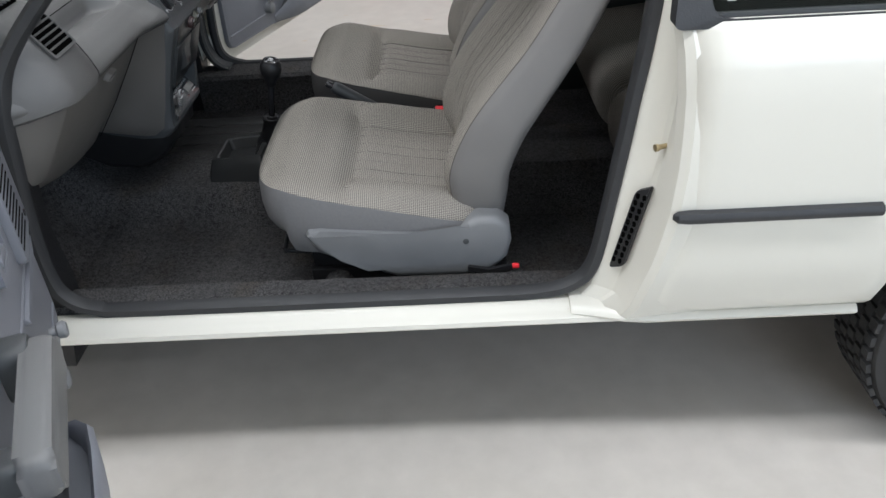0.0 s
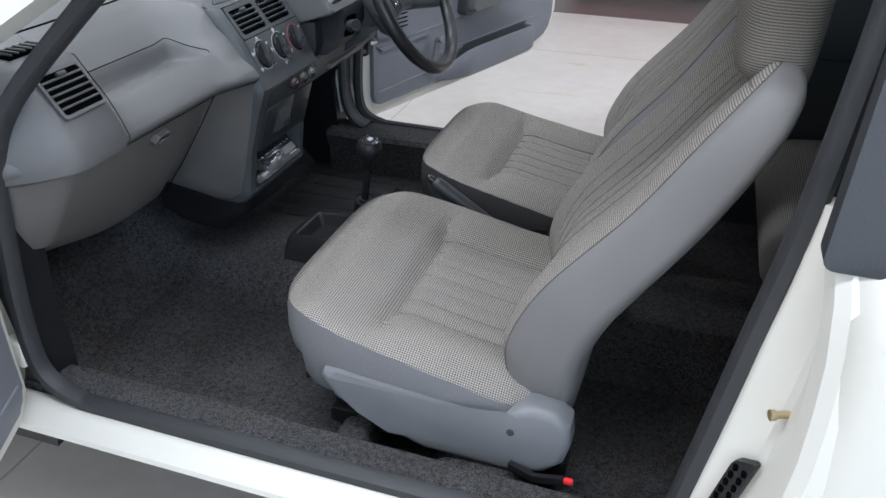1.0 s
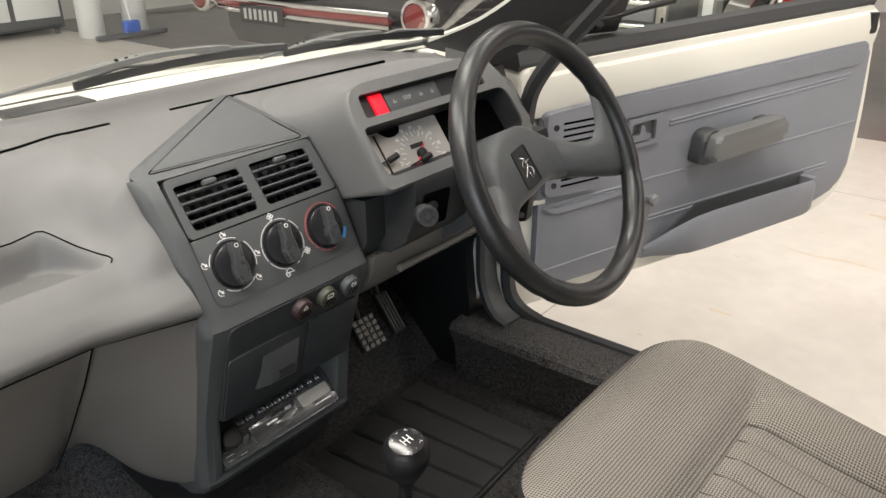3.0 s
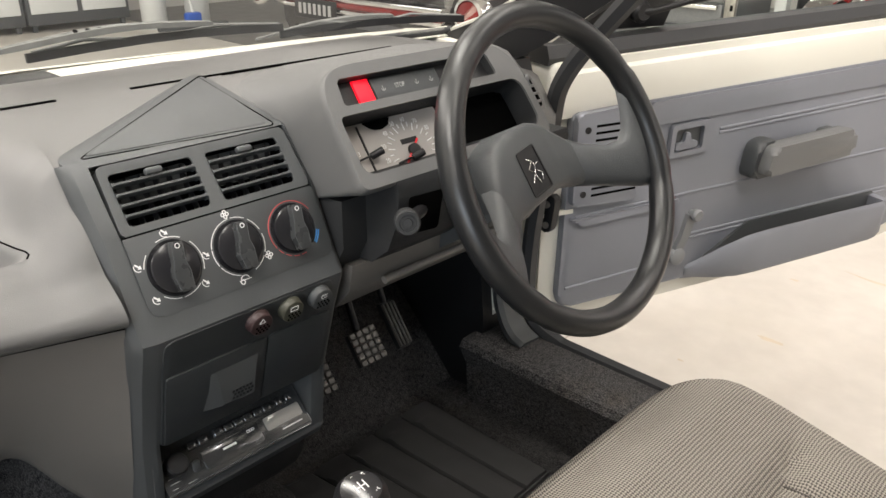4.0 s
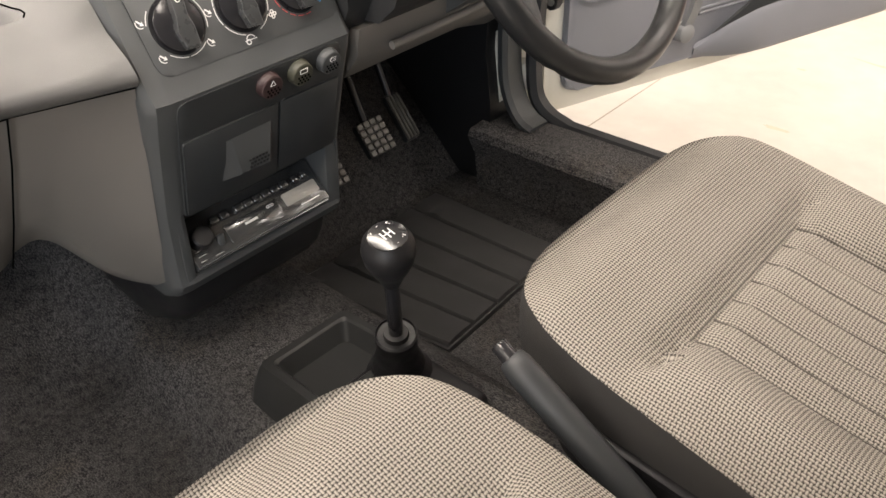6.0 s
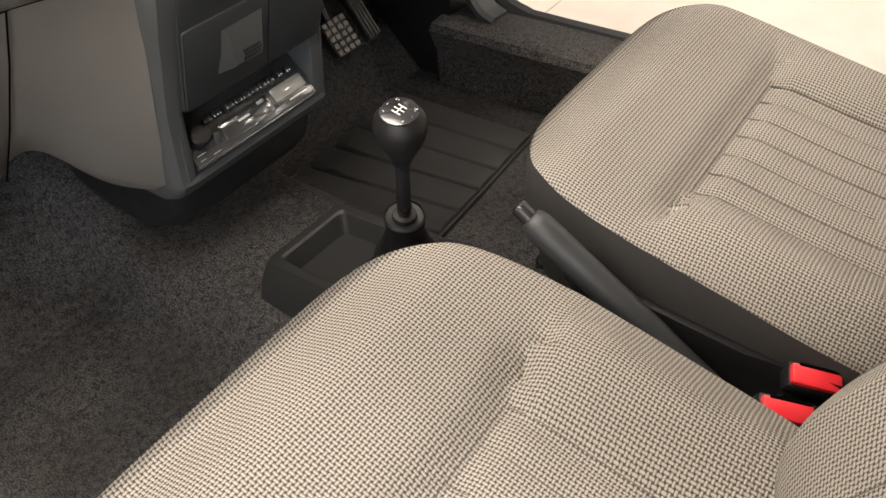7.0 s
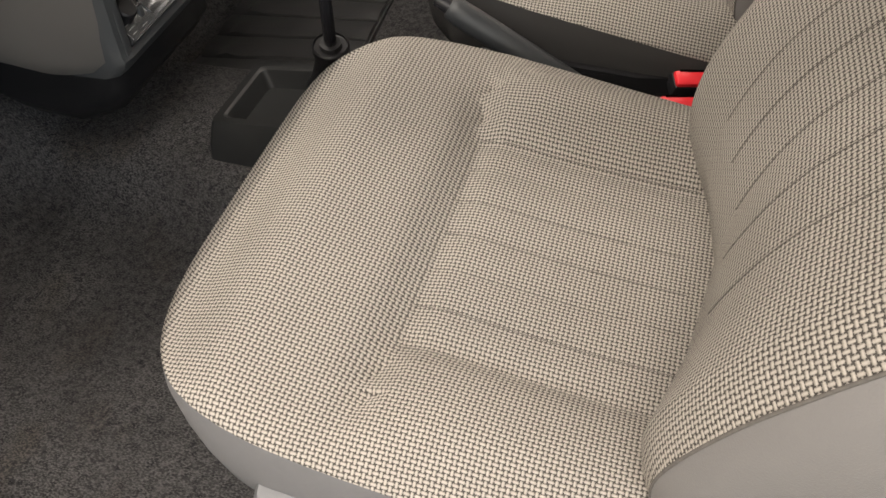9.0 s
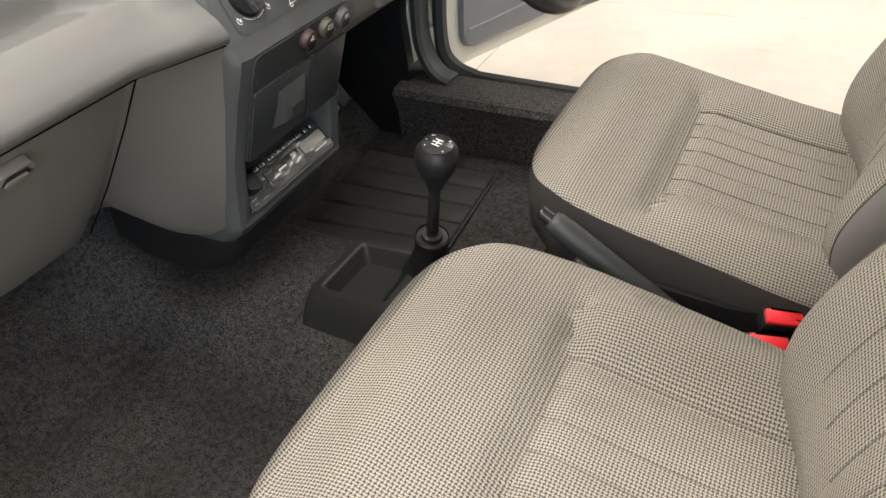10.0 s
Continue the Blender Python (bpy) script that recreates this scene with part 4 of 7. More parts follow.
# ---- front seats ----
def seat(cy, dx, s, label):
    st = thing("front_seat", (-0.15 + dx, cy, 0.262), label, "car seat", "front seats")
    # cushion plan and height
    XF, XR, HW = (-0.389 if s < 0 else -0.382), 0.075, 0.241
    PL, SR = (0.0018, 0.0004) if s < 0 else (0.0035, 0.0009)

    def outline(n=132):
        o = []
        for i in range(n):
            a = 2 * math.pi * i / n
            ca, sa = math.cos(a), math.sin(a)
            e = (0.49 if s < 0 else 0.46) if ca < 0 else 0.30
            px = abs(ca) ** e * (1 if ca > 0 else -1)
            py = abs(sa) ** 0.42 * (1 if sa > 0 else -1)
            x = (XF + XR) / 2 + px * (XR - XF) / 2
            o.append((x, py * HW + (0.014 * max(0.0, min(1.0, (x + 0.36) / 0.16)) * py if s < 0 < py else 0.0)))
        return o

    def H(x, y):
        crest = 0.553 - 0.03 * max(0.0, (-0.31 - x) / 0.075) ** 2 if x < -0.31 else 0.553 - 0.33 * (x + 0.31) + 0.35 * max(0, x + 0.31) ** 2
        ay = abs(y)
        z = crest - 0.013 * math.exp(-((x + 0.21) / 0.018) ** 2) * (1 - min(1.0, max(0.0, (ay - 0.15) / 0.06)))
        if x > -0.21:
            inner = min(1.0, max(0.0, (x + 0.23) / 0.05))
            z += inner * ((0.026 if y * s < 0 else 0.017) * math.exp(-((ay - 0.188) / 0.05) ** 2) - 0.006 * math.exp(-((ay - 0.123) / 0.012) ** 2) - 0.006 * max(0.0, min(1.0, (0.128 - ay) / 0.012)))
            if ay < 0.118:
                z += inner * PL * abs(math.sin(math.pi * (y + 0.123) / 0.041))
        else:
            z -= 0.010 * math.exp(-((ay - 0.16) / 0.015) ** 2) * max(0.0, min(1, 1 - (-0.21 - x) / 0.03)) * 0.3
        return z

    def edge_z(x, y):
        return 0.556 - 0.235 * (x + 0.37) + (0.0 if x > -0.33 else -0.25 * (-0.33 - x))

    out = outline()
    cxm = -0.16

    def cush_uv(co):
        """Flat layout that runs on down the rolled edges."""
        return laid.get((round(co.x, 5), round(co.y, 5)), (co.x - dx, co.y - cy))

    laid = {}
    nrm_o = []
    for i in range(len(out)):
        d_ = Vector(out[(i + 1) % len(out)]) - Vector(out[i - 1])
        nrm_o.append(Vector((d_.y, -d_.x)).normalized())
    loops = []
    K = 58
    for k in range(K):
        f = 1 - (k / (K - 1)) ** 1.9 * 0.985
        lp = []
        for x, y in out:
            px, py = cxm + (x - cxm) * f, y * f
            dist = math.hypot(x - px, y - py)
            r = 0.055
            e = max(0.0, 1 - dist / r)
            z = H(px, py) - (H(px, py) - edge_z(x, y) + 0.0) * (1 - math.sqrt(max(0.0, 1 - e * e)))
            lp.append((px + dx, py + cy, z))
        loops.append(lp)
    for i, n_ in enumerate(nrm_o):
        more = 0.0
        for k in range(K - 2, -1, -1):
            p, q = Vector(loops[k][i]), Vector(loops[k + 1][i])
            if (p.xy - Vector(loops[0][i]).xy).length < 0.06:
                more += (p - q).length - (p.xy - q.xy).length
            laid[(round(p.x, 5), round(p.y, 5))] = (p.x - dx + n_.x * more, p.y - cy + n_.y * more)
    bm = B()
    rows = loft(bm, loops, True, False)
    bm.faces.new([v for v in list(bm.verts)[-len(out):]])
    part("cushion_cover", bm, FABRIC, st, "grey-beige coarse woven cushion fabric", uv=cush_uv, sharp=60)
    # side skirt
    bm = B()
    sk = []
    for t, g in ((0.0, 1.0), (0.15, 1.012), (0.5, 1.016), (0.8, 1.0), (1.0, 0.96)):
        lp = []
        for x, y in out:
            top = edge_z(x, y)
            lp.append((cxm + (x - cxm) * g + dx, y * g + cy, top + (0.405 - 0.16 * (x + 0.15) * 0 - top + (0.04 if x < -0.33 else 0.0)) * t))
        sk.append(lp)
    loft(bm, sk, True, False)
    bm.faces.new([bm.verts.new(p) for p in sk[-1]])
    # driver's side takes the darker cloth, with the gap's shade in its colour
    part("cushion_side", bm, CUSHSIDE if s < 0 else SIDESHADE, st, "plain grey cushion side" if s < 0 else "cushion side darkened with the shade between the seats")
    # dark stitched seams
    def seam(pts, r=0.0012):
        b2 = B()
        sweep(b2, [(x + dx, y + cy, H(x, y) + 0.0004) for x, y in pts], r)
        part("seam", b2, SEAM, st)

    seam([(-0.21, -0.132 + 0.355 * i / 24) for i in range(25)] if s < 0 else [(-0.21, -0.223 + 0.355 * i / 24) for i in range(25)], SR * 0.8)
    for y in (-0.123, -0.082, -0.041, 0.0, 0.041, 0.082, 0.123):
        seam([(-0.208 + 0.21 * i / 16, y) for i in range(17)], SR)
    # plastic side shells
    for q in (-1, 1):
        Yq = lambda d: cy + q * d
        prof = [(-0.292, 0.455), (-0.285, 0.468), (-0.26, 0.470), (-0.10, 0.455), (-0.02, 0.450), (0.005, 0.455), (0.02, 0.472), (0.045, 0.482), (0.08, 0.480), (0.102, 0.460), (0.106, 0.425), (0.098, 0.39), (0.07, 0.362), (0.04, 0.350), (-0.12, 0.352), (-0.15, 0.362), (-0.17, 0.385), (-0.23, 0.400), (-0.268, 0.415)]
        bm = B()
        prism(bm, prof, lambda a, b, d: (a + dx, Yq(d), b), 0.198, 0.254, 0.014, 3)
        # inner shell blackened to carry the shade of the gap
        sh = part("side_shell", bm, SHELL if q == s else BLACK, st, "grey plastic seat base cover" if q == s else "seat base cover blackened for the shade between the seats")
        bm = B()
        lathe(bm, [(0.006, 0), (0.006, 0.002), (0.004, 0.0025)], frame_of((0.017 + dx, Yq(0.253), 0.432), (0, q, 0), (1, 0, 0)), 12)
        part("pivot_cap", bm, CHAR, sh)
        if q == s:
            bm = B()
            sweep(bm, [(0.02 + dx, Yq(0.258), 0.372), (0.06 + dx, Yq(0.272), 0.372), (0.105 + dx, Yq(0.274), 0.383)], [(0.004, 0.006), (0.004, -0.006), (-0.004, -0.006), (-0.004, 0.006)])
            lv = part("recline_lever", bm, BLACK, st, "black recline lever")
            bm = B()
            rbox(bm, (0.111 + dx, Yq(0.274), 0.384), (0.015, 0.008, 0.010), 0.003)
            part("lever_tip", bm, REDP, lv, "red lever tip")
    # backrest: lofted up the lean
    FR = [(0.008, 0.430), (-0.019, 0.50), (-0.022, 0.56), (0.004, 0.63), (0.044, 0.693), (0.126, 0.792), (0.195, 0.893), (0.238, 0.95), (0.262, 0.974), (0.285, 0.982)]
    RE = [(0.098, 0.430), (0.108, 0.50), (0.114, 0.551), (0.140, 0.62), (0.175, 0.68), (0.240, 0.785), (0.292, 0.885), (0.309, 0.93), (0.311, 0.955), (0.300, 0.976)]
    W = [0.205, 0.228, 0.238, 0.243, 0.244, 0.238, 0.225, 0.205, 0.18, 0.12]
    def dense(seq, n=5):
        return smooth_path([(p, q, 0) for p, q in seq], n)
    FRd, REd, Wd = dense(FR), dense(RE), [v.x for v in smooth_path([(w, 0, 0) for w in W], 5)]
    M = 44
    loops = []
    for a, b, w in zip(FRd, REd, Wd):
        n = Vector((b.x - a.x, 0, b.y - a.y))
        lp = []
        for i in range(M):
            t = 2 * math.pi * i / M
            ct, sn = math.cos(t), math.sin(t)
            yy = abs(sn) ** 0.38 * (1 if sn > 0 else -1)
            dd = 0.5 - 0.5 * abs(ct) ** 0.42 * (1 if ct > 0 else -1)
            # front hollow between bolsters
            hol = (0.022 + 0.019 * max(0.0, min(1.0, (0.68 - a.y) / 0.12))) * max(0.0, 1 - (yy / 0.80) ** 2) * (1 if ct > 0 else 0) * min(1.0, w / 0.2)
            p = Vector((a.x, 0, a.y)) + n * dd + n.normalized() * hol
            wf = w * (1.0 - 0.08 * (1 - dd))
            lp.append((p.x + dx, cy + yy * wf, p.z))
        loops.append(lp)
    # cut the skin at the piping: front in fabric, the rest in vinyl
    a1 = int(M * 0.17)
    fidx = [i % M for i in range(-a1, a1 + 1)]
    bidx = [i % M for i in range(a1, M - a1 + 1)]
    lean_v = lambda co: (co.y, co.x * 0.55 + co.z * 0.835)
    bm = B()
    loft(bm, [[lp[i] for i in fidx] for lp in loops], closed=False)
    part("backrest_cover", bm, FABRIC, st, "grey-beige coarse woven backrest fabric", uv=lean_v, sharp=60)
    bm = B()
    loft(bm, [[lp[i] for i in bidx] for lp in loops], closed=False)
    bm.faces.new([bm.verts.new(p) for p in loops[-1]])
    bm.faces.new([bm.verts.new(p) for p in loops[0]])
    part("backrest_shell", bm, VINYL, st, "smooth grey vinyl backrest side", sharp=60)
    for i in (fidx[0], fidx[-1]):
        bm = B()
        sweep(bm, [lp[i] for lp in loops[1:-1]], 0.0011, up=(0, 1, 0))
        part("seam", bm, SEAM, st)
    # backrest seams
    b2 = B()
    sweep(b2, [Vector(loops[36][i % M]) + Vector((-0.001, 0, 0.0006)) for i in range(-6, 7)], 0.0006)
    part("seam", b2, SEAM, st)
    # pleats of the backrest
    def front_at(lp, y):
        row = sorted((Vector(lp[i]) for i in fidx), key=lambda p: p.y)
        for p, q in zip(row, row[1:]):
            if p.y <= y <= q.y:
                return p.lerp(q, (y - p.y) / max(1e-6, q.y - p.y))
        return row[0]
    for yo in (-0.10, -0.05, 0.0, 0.05, 0.10):
        b2 = B()
        sweep(b2, [front_at(lp, cy + yo) + Vector((-0.0003, 0, 0.0002)) for lp in loops[12:38]], 0.0003, up=(0, 1, 0))
        part("seam", b2, SEAM, st)
    # headrest on two posts
    for y in (-0.06, 0.06):
        bm = B()
        sweep(bm, [(0.268 + dx, cy + y, 0.95), (0.283 + dx, cy + y, 1.02)], 0.006)
        part("headrest_post", bm, BLACK, st)
    bm = B()
    loops = []
    for k in range(13):
        t = -1 + 2 * k / 12
        g = (1 - abs(t) ** 3.2) ** (1 / 3.2) if abs(t) < 1 else 0.02
        g = max(g, 0.12)
        lp = []
        for i in range(28):
            a = 2 * math.pi * i / 28
            ca, sa = math.cos(a), math.sin(a)
            u = abs(ca) ** 0.6 * (1 if ca > 0 else -1) * 0.052 * (0.55 + 0.45 * g)
            v = abs(sa) ** 0.50 * (1 if sa > 0 else -1) * 0.132 * g ** 0.55
            c0 = Vector((0.276, 0, 1.020)) + Vector((0.05, 0, 0.96)) * t * 0.100
            p = c0 + Vector((0.945, 0, -0.327)) * u * min(1.0, g * 1.3)
            lp.append((p.x + dx, cy + v, p.z))
        loops.append(lp)
    loft(bm, loops)
    part("headrest", bm, FABRIC, st, "padded woven fabric headrest", uv=lambda co: (0.105 * math.atan2(co.y - cy, -(co.x - dx - 0.27) * 0.917 * 2 + (co.z - 1.012) * 0.4 * 2), co.z), sharp=70)
    # rails and front bar below
    for y in (-0.19, 0.19):
        bm = B()
        rbox(bm, (-0.10 + dx, cy + y, 0.335), (0.40, 0.035, 0.03), 0.004)
        rbox(bm, (-0.26 + dx, cy + y, 0.30), (0.05, 0.03, 0.085), 0.004)
        rbox(bm, (0.06 + dx, cy + y, 0.30), (0.05, 0.03, 0.085), 0.004)
        part("rail", bm, BLACK, st)
    bm = B()
    rbox(bm, (-0.12 + dx, cy, 0.375), (0.36, 0.40, 0.07), 0.02)
    part("seat_pan", bm, BLACK, st)
    bm = B()
    sweep(bm, smooth_path([(-0.25 + dx, cy - 0.17, 0.37), (-0.34 + dx, cy - 0.17, 0.375), (-0.355 + dx, cy - 0.15, 0.385), (-0.355 + dx, cy + 0.15, 0.385), (-0.34 + dx, cy + 0.17, 0.375), (-0.25 + dx, cy + 0.17, 0.37)], 4), 0.005)
    part("slide_bar", bm, BLACK, st, "black slide release bar")
    return st


seat(-0.297, 0.0, -1, "grey passenger bucket seat, coarse woven front and vinyl sides")
seat(0.28, 0.02, 1, "grey driver's bucket seat, coarse woven front and vinyl sides")

# ---- rear bench ----
rs = thing("rear_seat", (0.9, 0, 0.38), "grey woven fabric rear bench seat behind the front seats", "car seat")


def pad(name, c, size, m, parent, lab=""):
    bm = B()
    rbox(bm, (0, 0, 0), size, min(size) * 0.42, 5)
    bmesh.ops.transform(bm, matrix=Matrix.Translation(c) @ m, verts=bm.verts)
    return part(name, bm, FABRIC, parent, lab, uv=lambda co: (co.y, co.x * 0.6 + co.z * 0.8), sharp=60)


tilt = Matrix.Rotation(radians(-6), 4, "Y")
for y in (-0.30, 0.30):
    pad("bench_cushion", (0.645, y, 0.47), (0.54, 0.58, 0.18), tilt, rs)
    pad("bench_back", (1.02, y, 0.76), (0.15, 0.58, 0.58), Matrix.Rotation(radians(18), 4, "Y"), rs)
bm = B()
rbox(bm, (0.86, 0, 0.35), (0.5, 1.16, 0.14), 0.02)
part("bench_base", bm, CARPET, rs)
bm = B()
rbox(bm, (1.45, 0, 0.93), (0.45, 1.1, 0.02), 0.005)
part("parcel_shelf", bm, CARPET, car, "dark carpeted parcel shelf")


# ---- dashboard ----
dash = thing("dashboard", (-0.85, 0, 0.55), "grey moulded plastic dashboard with a charcoal centre stack", "dashboard")
# profile keyed by place across the car: (x, z), from the screen, over the top and down to the knee edge
SOLID = [(-1.02, 0.86), (-0.985, 0.902), (-0.93, 0.919), (-0.87, 0.924), (-0.80, 0.912), (-0.755, 0.895), (-0.735, 0.876), (-0.715, 0.858), (-0.695, 0.842), (-0.675, 0.828), (-0.655, 0.812), (-0.635, 0.792), (-0.624, 0.778), (-0.625, 0.769), (-0.634, 0.762), (-0.640, 0.759), (-0.646, 0.750), (-0.675, 0.70), (-0.725, 0.62), (-0.775, 0.545), (-0.80, 0.528), (-0.90, 0.53), (-1.02, 0.60)]
SHELF = [(-0.80, 0.906), (-0.772, 0.881), (-0.754, 0.859), (-0.7425, 0.845), (-0.71, 0.8305), (-0.675, 0.8205), (-0.655, 0.807), (-0.635, 0.7905)]
EDGE = [(-0.80, 0.915), (-0.75, 0.902), (-0.72, 0.893), (-0.702, 0.882), (-0.682, 0.855), (-0.664, 0.838), (-0.652, 0.825), (-0.637, 0.803), (-0.624, 0.784)]


def sm(t):
    t = max(0.0, min(1.0, t))
    return t * t * (3 - 2 * t)


def at(P, x):
    """Height of a profile at x."""
    for (x0, z0), (x1, z1) in zip(P, P[1:]):
        if x <= x1:
            return z0 + (z1 - z0) * max(0.0, (x - x0) / (x1 - x0))
    return P[-1][1]


def pad_z(x, y):
    """Padded top on the passenger's side: a hollow above the shelf, and the shelf's pocket behind its front ridge."""
    end = -0.205 + 0.041 * max(0.0, min(1.0, (x + 0.7425) / 0.0675))
    kl = sm((y + 0.468) / 0.012)
    z = at(SOLID[4:13], x)
    z += (at(SHELF, x) - z) * kl * (1 - sm((y - end + 0.03) / 0.11))
    d1, d2 = x + 0.7425, ((x + 0.7425) * 0.041 - (y + 0.205) * 0.0675) / 0.079
    d = (d1 + d2 - math.sqrt((d1 - d2) ** 2 + 0.008 ** 2)) / 2
    z -= max(0.0, z - 0.8095) * sm(d / 0.014) * sm((-0.672 - x) / 0.013) * kl
    return z + (at(EDGE, x) - z) * sm((y + 0.175) / 0.055)


def soft_row(pts, r):
    """Rounds the inner corners of an open row of points."""
    P = [Vector(p) for p in pts]
    row = [P[0]]
    for a, b, c in zip(P, P[1:], P[2:]):
        p = b + (a - b).normalized() * min(r, (a - b).length * 0.45)
        q = b + (c - b).normalized() * min(r, (c - b).length * 0.45)
        row += [p, (p + b * 2 + q) / 4, q]
    return row + [P[-1]]


L = []
ys_ = [-0.655 + 0.533 * i / 149 for i in range(150)]
xs_top = [-0.80 + 0.0064 * i for i in range(9)] + [-0.7425 + 0.0028 * i for i in range(16)] + [-0.697 + 0.0038 * i for i in range(17)]
for y in ys_:
    lp = []
    ke = sm((y + 0.175) / 0.055)
    for x, z in SOLID[:4] + [(x, pad_z(x, y)) for x in xs_top] + SOLID[12:]:
        if (x, z) == SOLID[12]:
            z += 0.006 * ke
        xx = x
        if z < 0.78 and x > -0.95:
            xx -= 0.085 * max(0.0, (-0.572 - y) / 0.08) ** 1.5
        elif x > -0.80:
            xx -= 0.085 * max(0.0, (-0.572 - y) / 0.08) ** 1.5
        if z < 0.80 and x > -0.9:
            t = max(0.0, min(1.0, (y + 0.225) / 0.103))
            xx += t * (0.032 * min(1.0, (0.80 - z) / 0.04) + 0.075 * min(1.0, max(0.0, 0.758 - z) / 0.2))
            z -= (0.035 if z < 0.60 else 0.0) * t
        if z < 0.56 and -0.32 < y < -0.12 and x > -0.95:
            z += 0.045 * math.exp(-((y + 0.196) / 0.030) ** 2)
        if z < 0.62 and x > -0.95:
            z += 0.05 * sm((-0.33 - y) / 0.3)
        lp.append((xx, y, z))
    L.append(lp)
bm = B()
n_ = len(xs_top) + 4
loft(bm, [lp[:n_ - 1] + soft_row(lp[n_ - 1:n_ + 4], 0.005) + [(-0.80, lp[0][1], 0.75)] for lp in L])
part("passenger_pad", bm, DASH, dash, "soft grey passenger dash with a moulded shelf", sharp=50)
bm = B()
loft(bm, [[(-0.80, lp[0][1], 0.745)] + [(x - 0.004, y, z) for x, y, z in lp[n_ + 3:]] for lp in L])
part("glovebox_face", bm, KNEE, dash, "warm grey glovebox and knee panel", sharp=42)
# driver's side pad behind the binnacle
bm = B()
DRV = [(-1.02, 0.86), (-0.985, 0.901), (-0.93, 0.918), (-0.87, 0.923), (-0.80, 0.913), (-0.74, 0.900), (-0.70, 0.885), (-0.66, 0.83), (-0.66, 0.72), (-0.70, 0.66), (-0.78, 0.60), (-0.90, 0.58), (-1.02, 0.62)]
loft(bm, [[(x - 0.05 * max(0, (abs(y - 0.05) - 0.5) / 0.1) ** 2, y, z - 0.03 * sm((y - 0.42) / 0.2)) for x, z in DRV] for y in (0.122, 0.2, 0.3, 0.45, 0.52, 0.56, 0.60, 0.64)])
part("driver_pad", bm, DASH, dash)
# louvred vent at the driver's end
m = frame_of((-0.678, 0.512, 0.852), (0.81, 0, 0.59))
bm = B()
prism(bm, round_poly([(-0.034, -0.032), (0.034, -0.032), (0.030, 0.032), (-0.030, 0.032)], 0.01), lambda a, b, d: m @ Vector((a, b, d)), -0.02, 0.012, 0.002)
ev = part("end_vent", bm, DASH, dash, "louvred vent at the driver's end")
# raised near-black plate: the vent's inner shade put into its colour
bm = B()
prism(bm, round_poly([(-0.027, -0.026), (0.027, -0.026), (0.024, 0.026), (-0.024, 0.026)], 0.007), lambda a, b, d: m @ Vector((a, b, d)), 0.0, 0.0135)
part("recess", bm, DEEP, ev)
for k in range(4):
    bm = B()
    rbox(bm, (0, -0.018 + 0.012 * k, 0.0145), (0.05, 0.0035, 0.004), 0.001, 1)
    bmesh.ops.transform(bm, matrix=m, verts=bm.verts)
    part("slat", bm, DASH, ev)
bm = B()
CEN = [(-1.02, 0.86), (-0.985, 0.902), (-0.93, 0.919), (-0.87, 0.924), (-0.80, 0.914), (-0.75, 0.901), (-0.705, 0.884), (-0.705, 0.80), (-1.02, 0.80)]
loft(bm, [[(x, y, z) for x, z in CEN] for y in (-0.1225, -0.06, 0.0, 0.06, 0.123)])
part("centre_pad", bm, DASH, dash)
# defroster slots
def pad_top(y):
    """Height of the padded top along the line of the slots."""
    if y > -0.1225:
        return 0.9172
    return 0.924 + (pad_z(-0.80, y) - 0.924) * 48 / 70


for y0, y1 in ((-0.47, -0.068), (0.012, 0.40)):
    pts = [(-0.822, y0 + (y1 - y0) * q / 40, pad_top(y0 + (y1 - y0) * q / 40)) for q in range(41)]
    bm = B()
    sweep(bm, pts, [(0.0022, 0.0012), (0.0022, -0.003), (-0.0022, -0.003), (-0.0022, 0.0012)])
    part("defroster_slot", bm, DEEP, dash)
# glovebox gap, handle, vent at the door end
def gap(pts, r=0.002, parent=dash):
    b2 = B()
    sweep(b2, pts, r)
    part("panel_line", b2, DEEP, parent)


gap([(-0.6385, y, 0.7595) for y in (-0.57, -0.4, -0.22)], 0.0013)
gap([(-0.6385, -0.222, 0.7595), (-0.6075, -0.124, 0.7590)], 0.0008)
gap([(-0.6385, -0.222, 0.7595), (-0.672, -0.224, 0.703), (-0.722, -0.230, 0.622), (-0.774, -0.235, 0.548)], 0.0009)
m = frame_of((-0.6500, -0.366, 0.7305), (0.82, 0, -0.57)) @ Matrix.Diagonal((0.62, 0.72, 1, 1))
bm = B()
prism(bm, round_poly([(-0.035, -0.012), (0.035, -0.012), (0.028, 0.012), (-0.028, 0.012)], 0.008), lambda a, b, d: m @ Vector((a, b, d)), -0.01, 0.0008, 0.0005)
gh = part("glovebox_catch", bm, KNEE, dash)
# raised black patch: the shadow inside the catch put into its colour
bm = B()
prism(bm, round_poly([(-0.026, -0.008), (0.026, -0.008), (0.018, 0.009), (-0.018, 0.009)], 0.006), lambda a, b, d: m @ Vector((a, b, d)), 0.0, 0.0014, 0.0004)
part("catch_shadow", bm, BLACK, gh)
bm = B()
prism(bm, round_poly([(-0.022, -0.011), (0.022, -0.011), (0.019, -0.001), (-0.019, -0.001)], 0.004), lambda a, b, d: m @ Vector((a, b, d)), 0.001, 0.0034, 0.001)
part("catch_lever", bm, KNEE, gh)


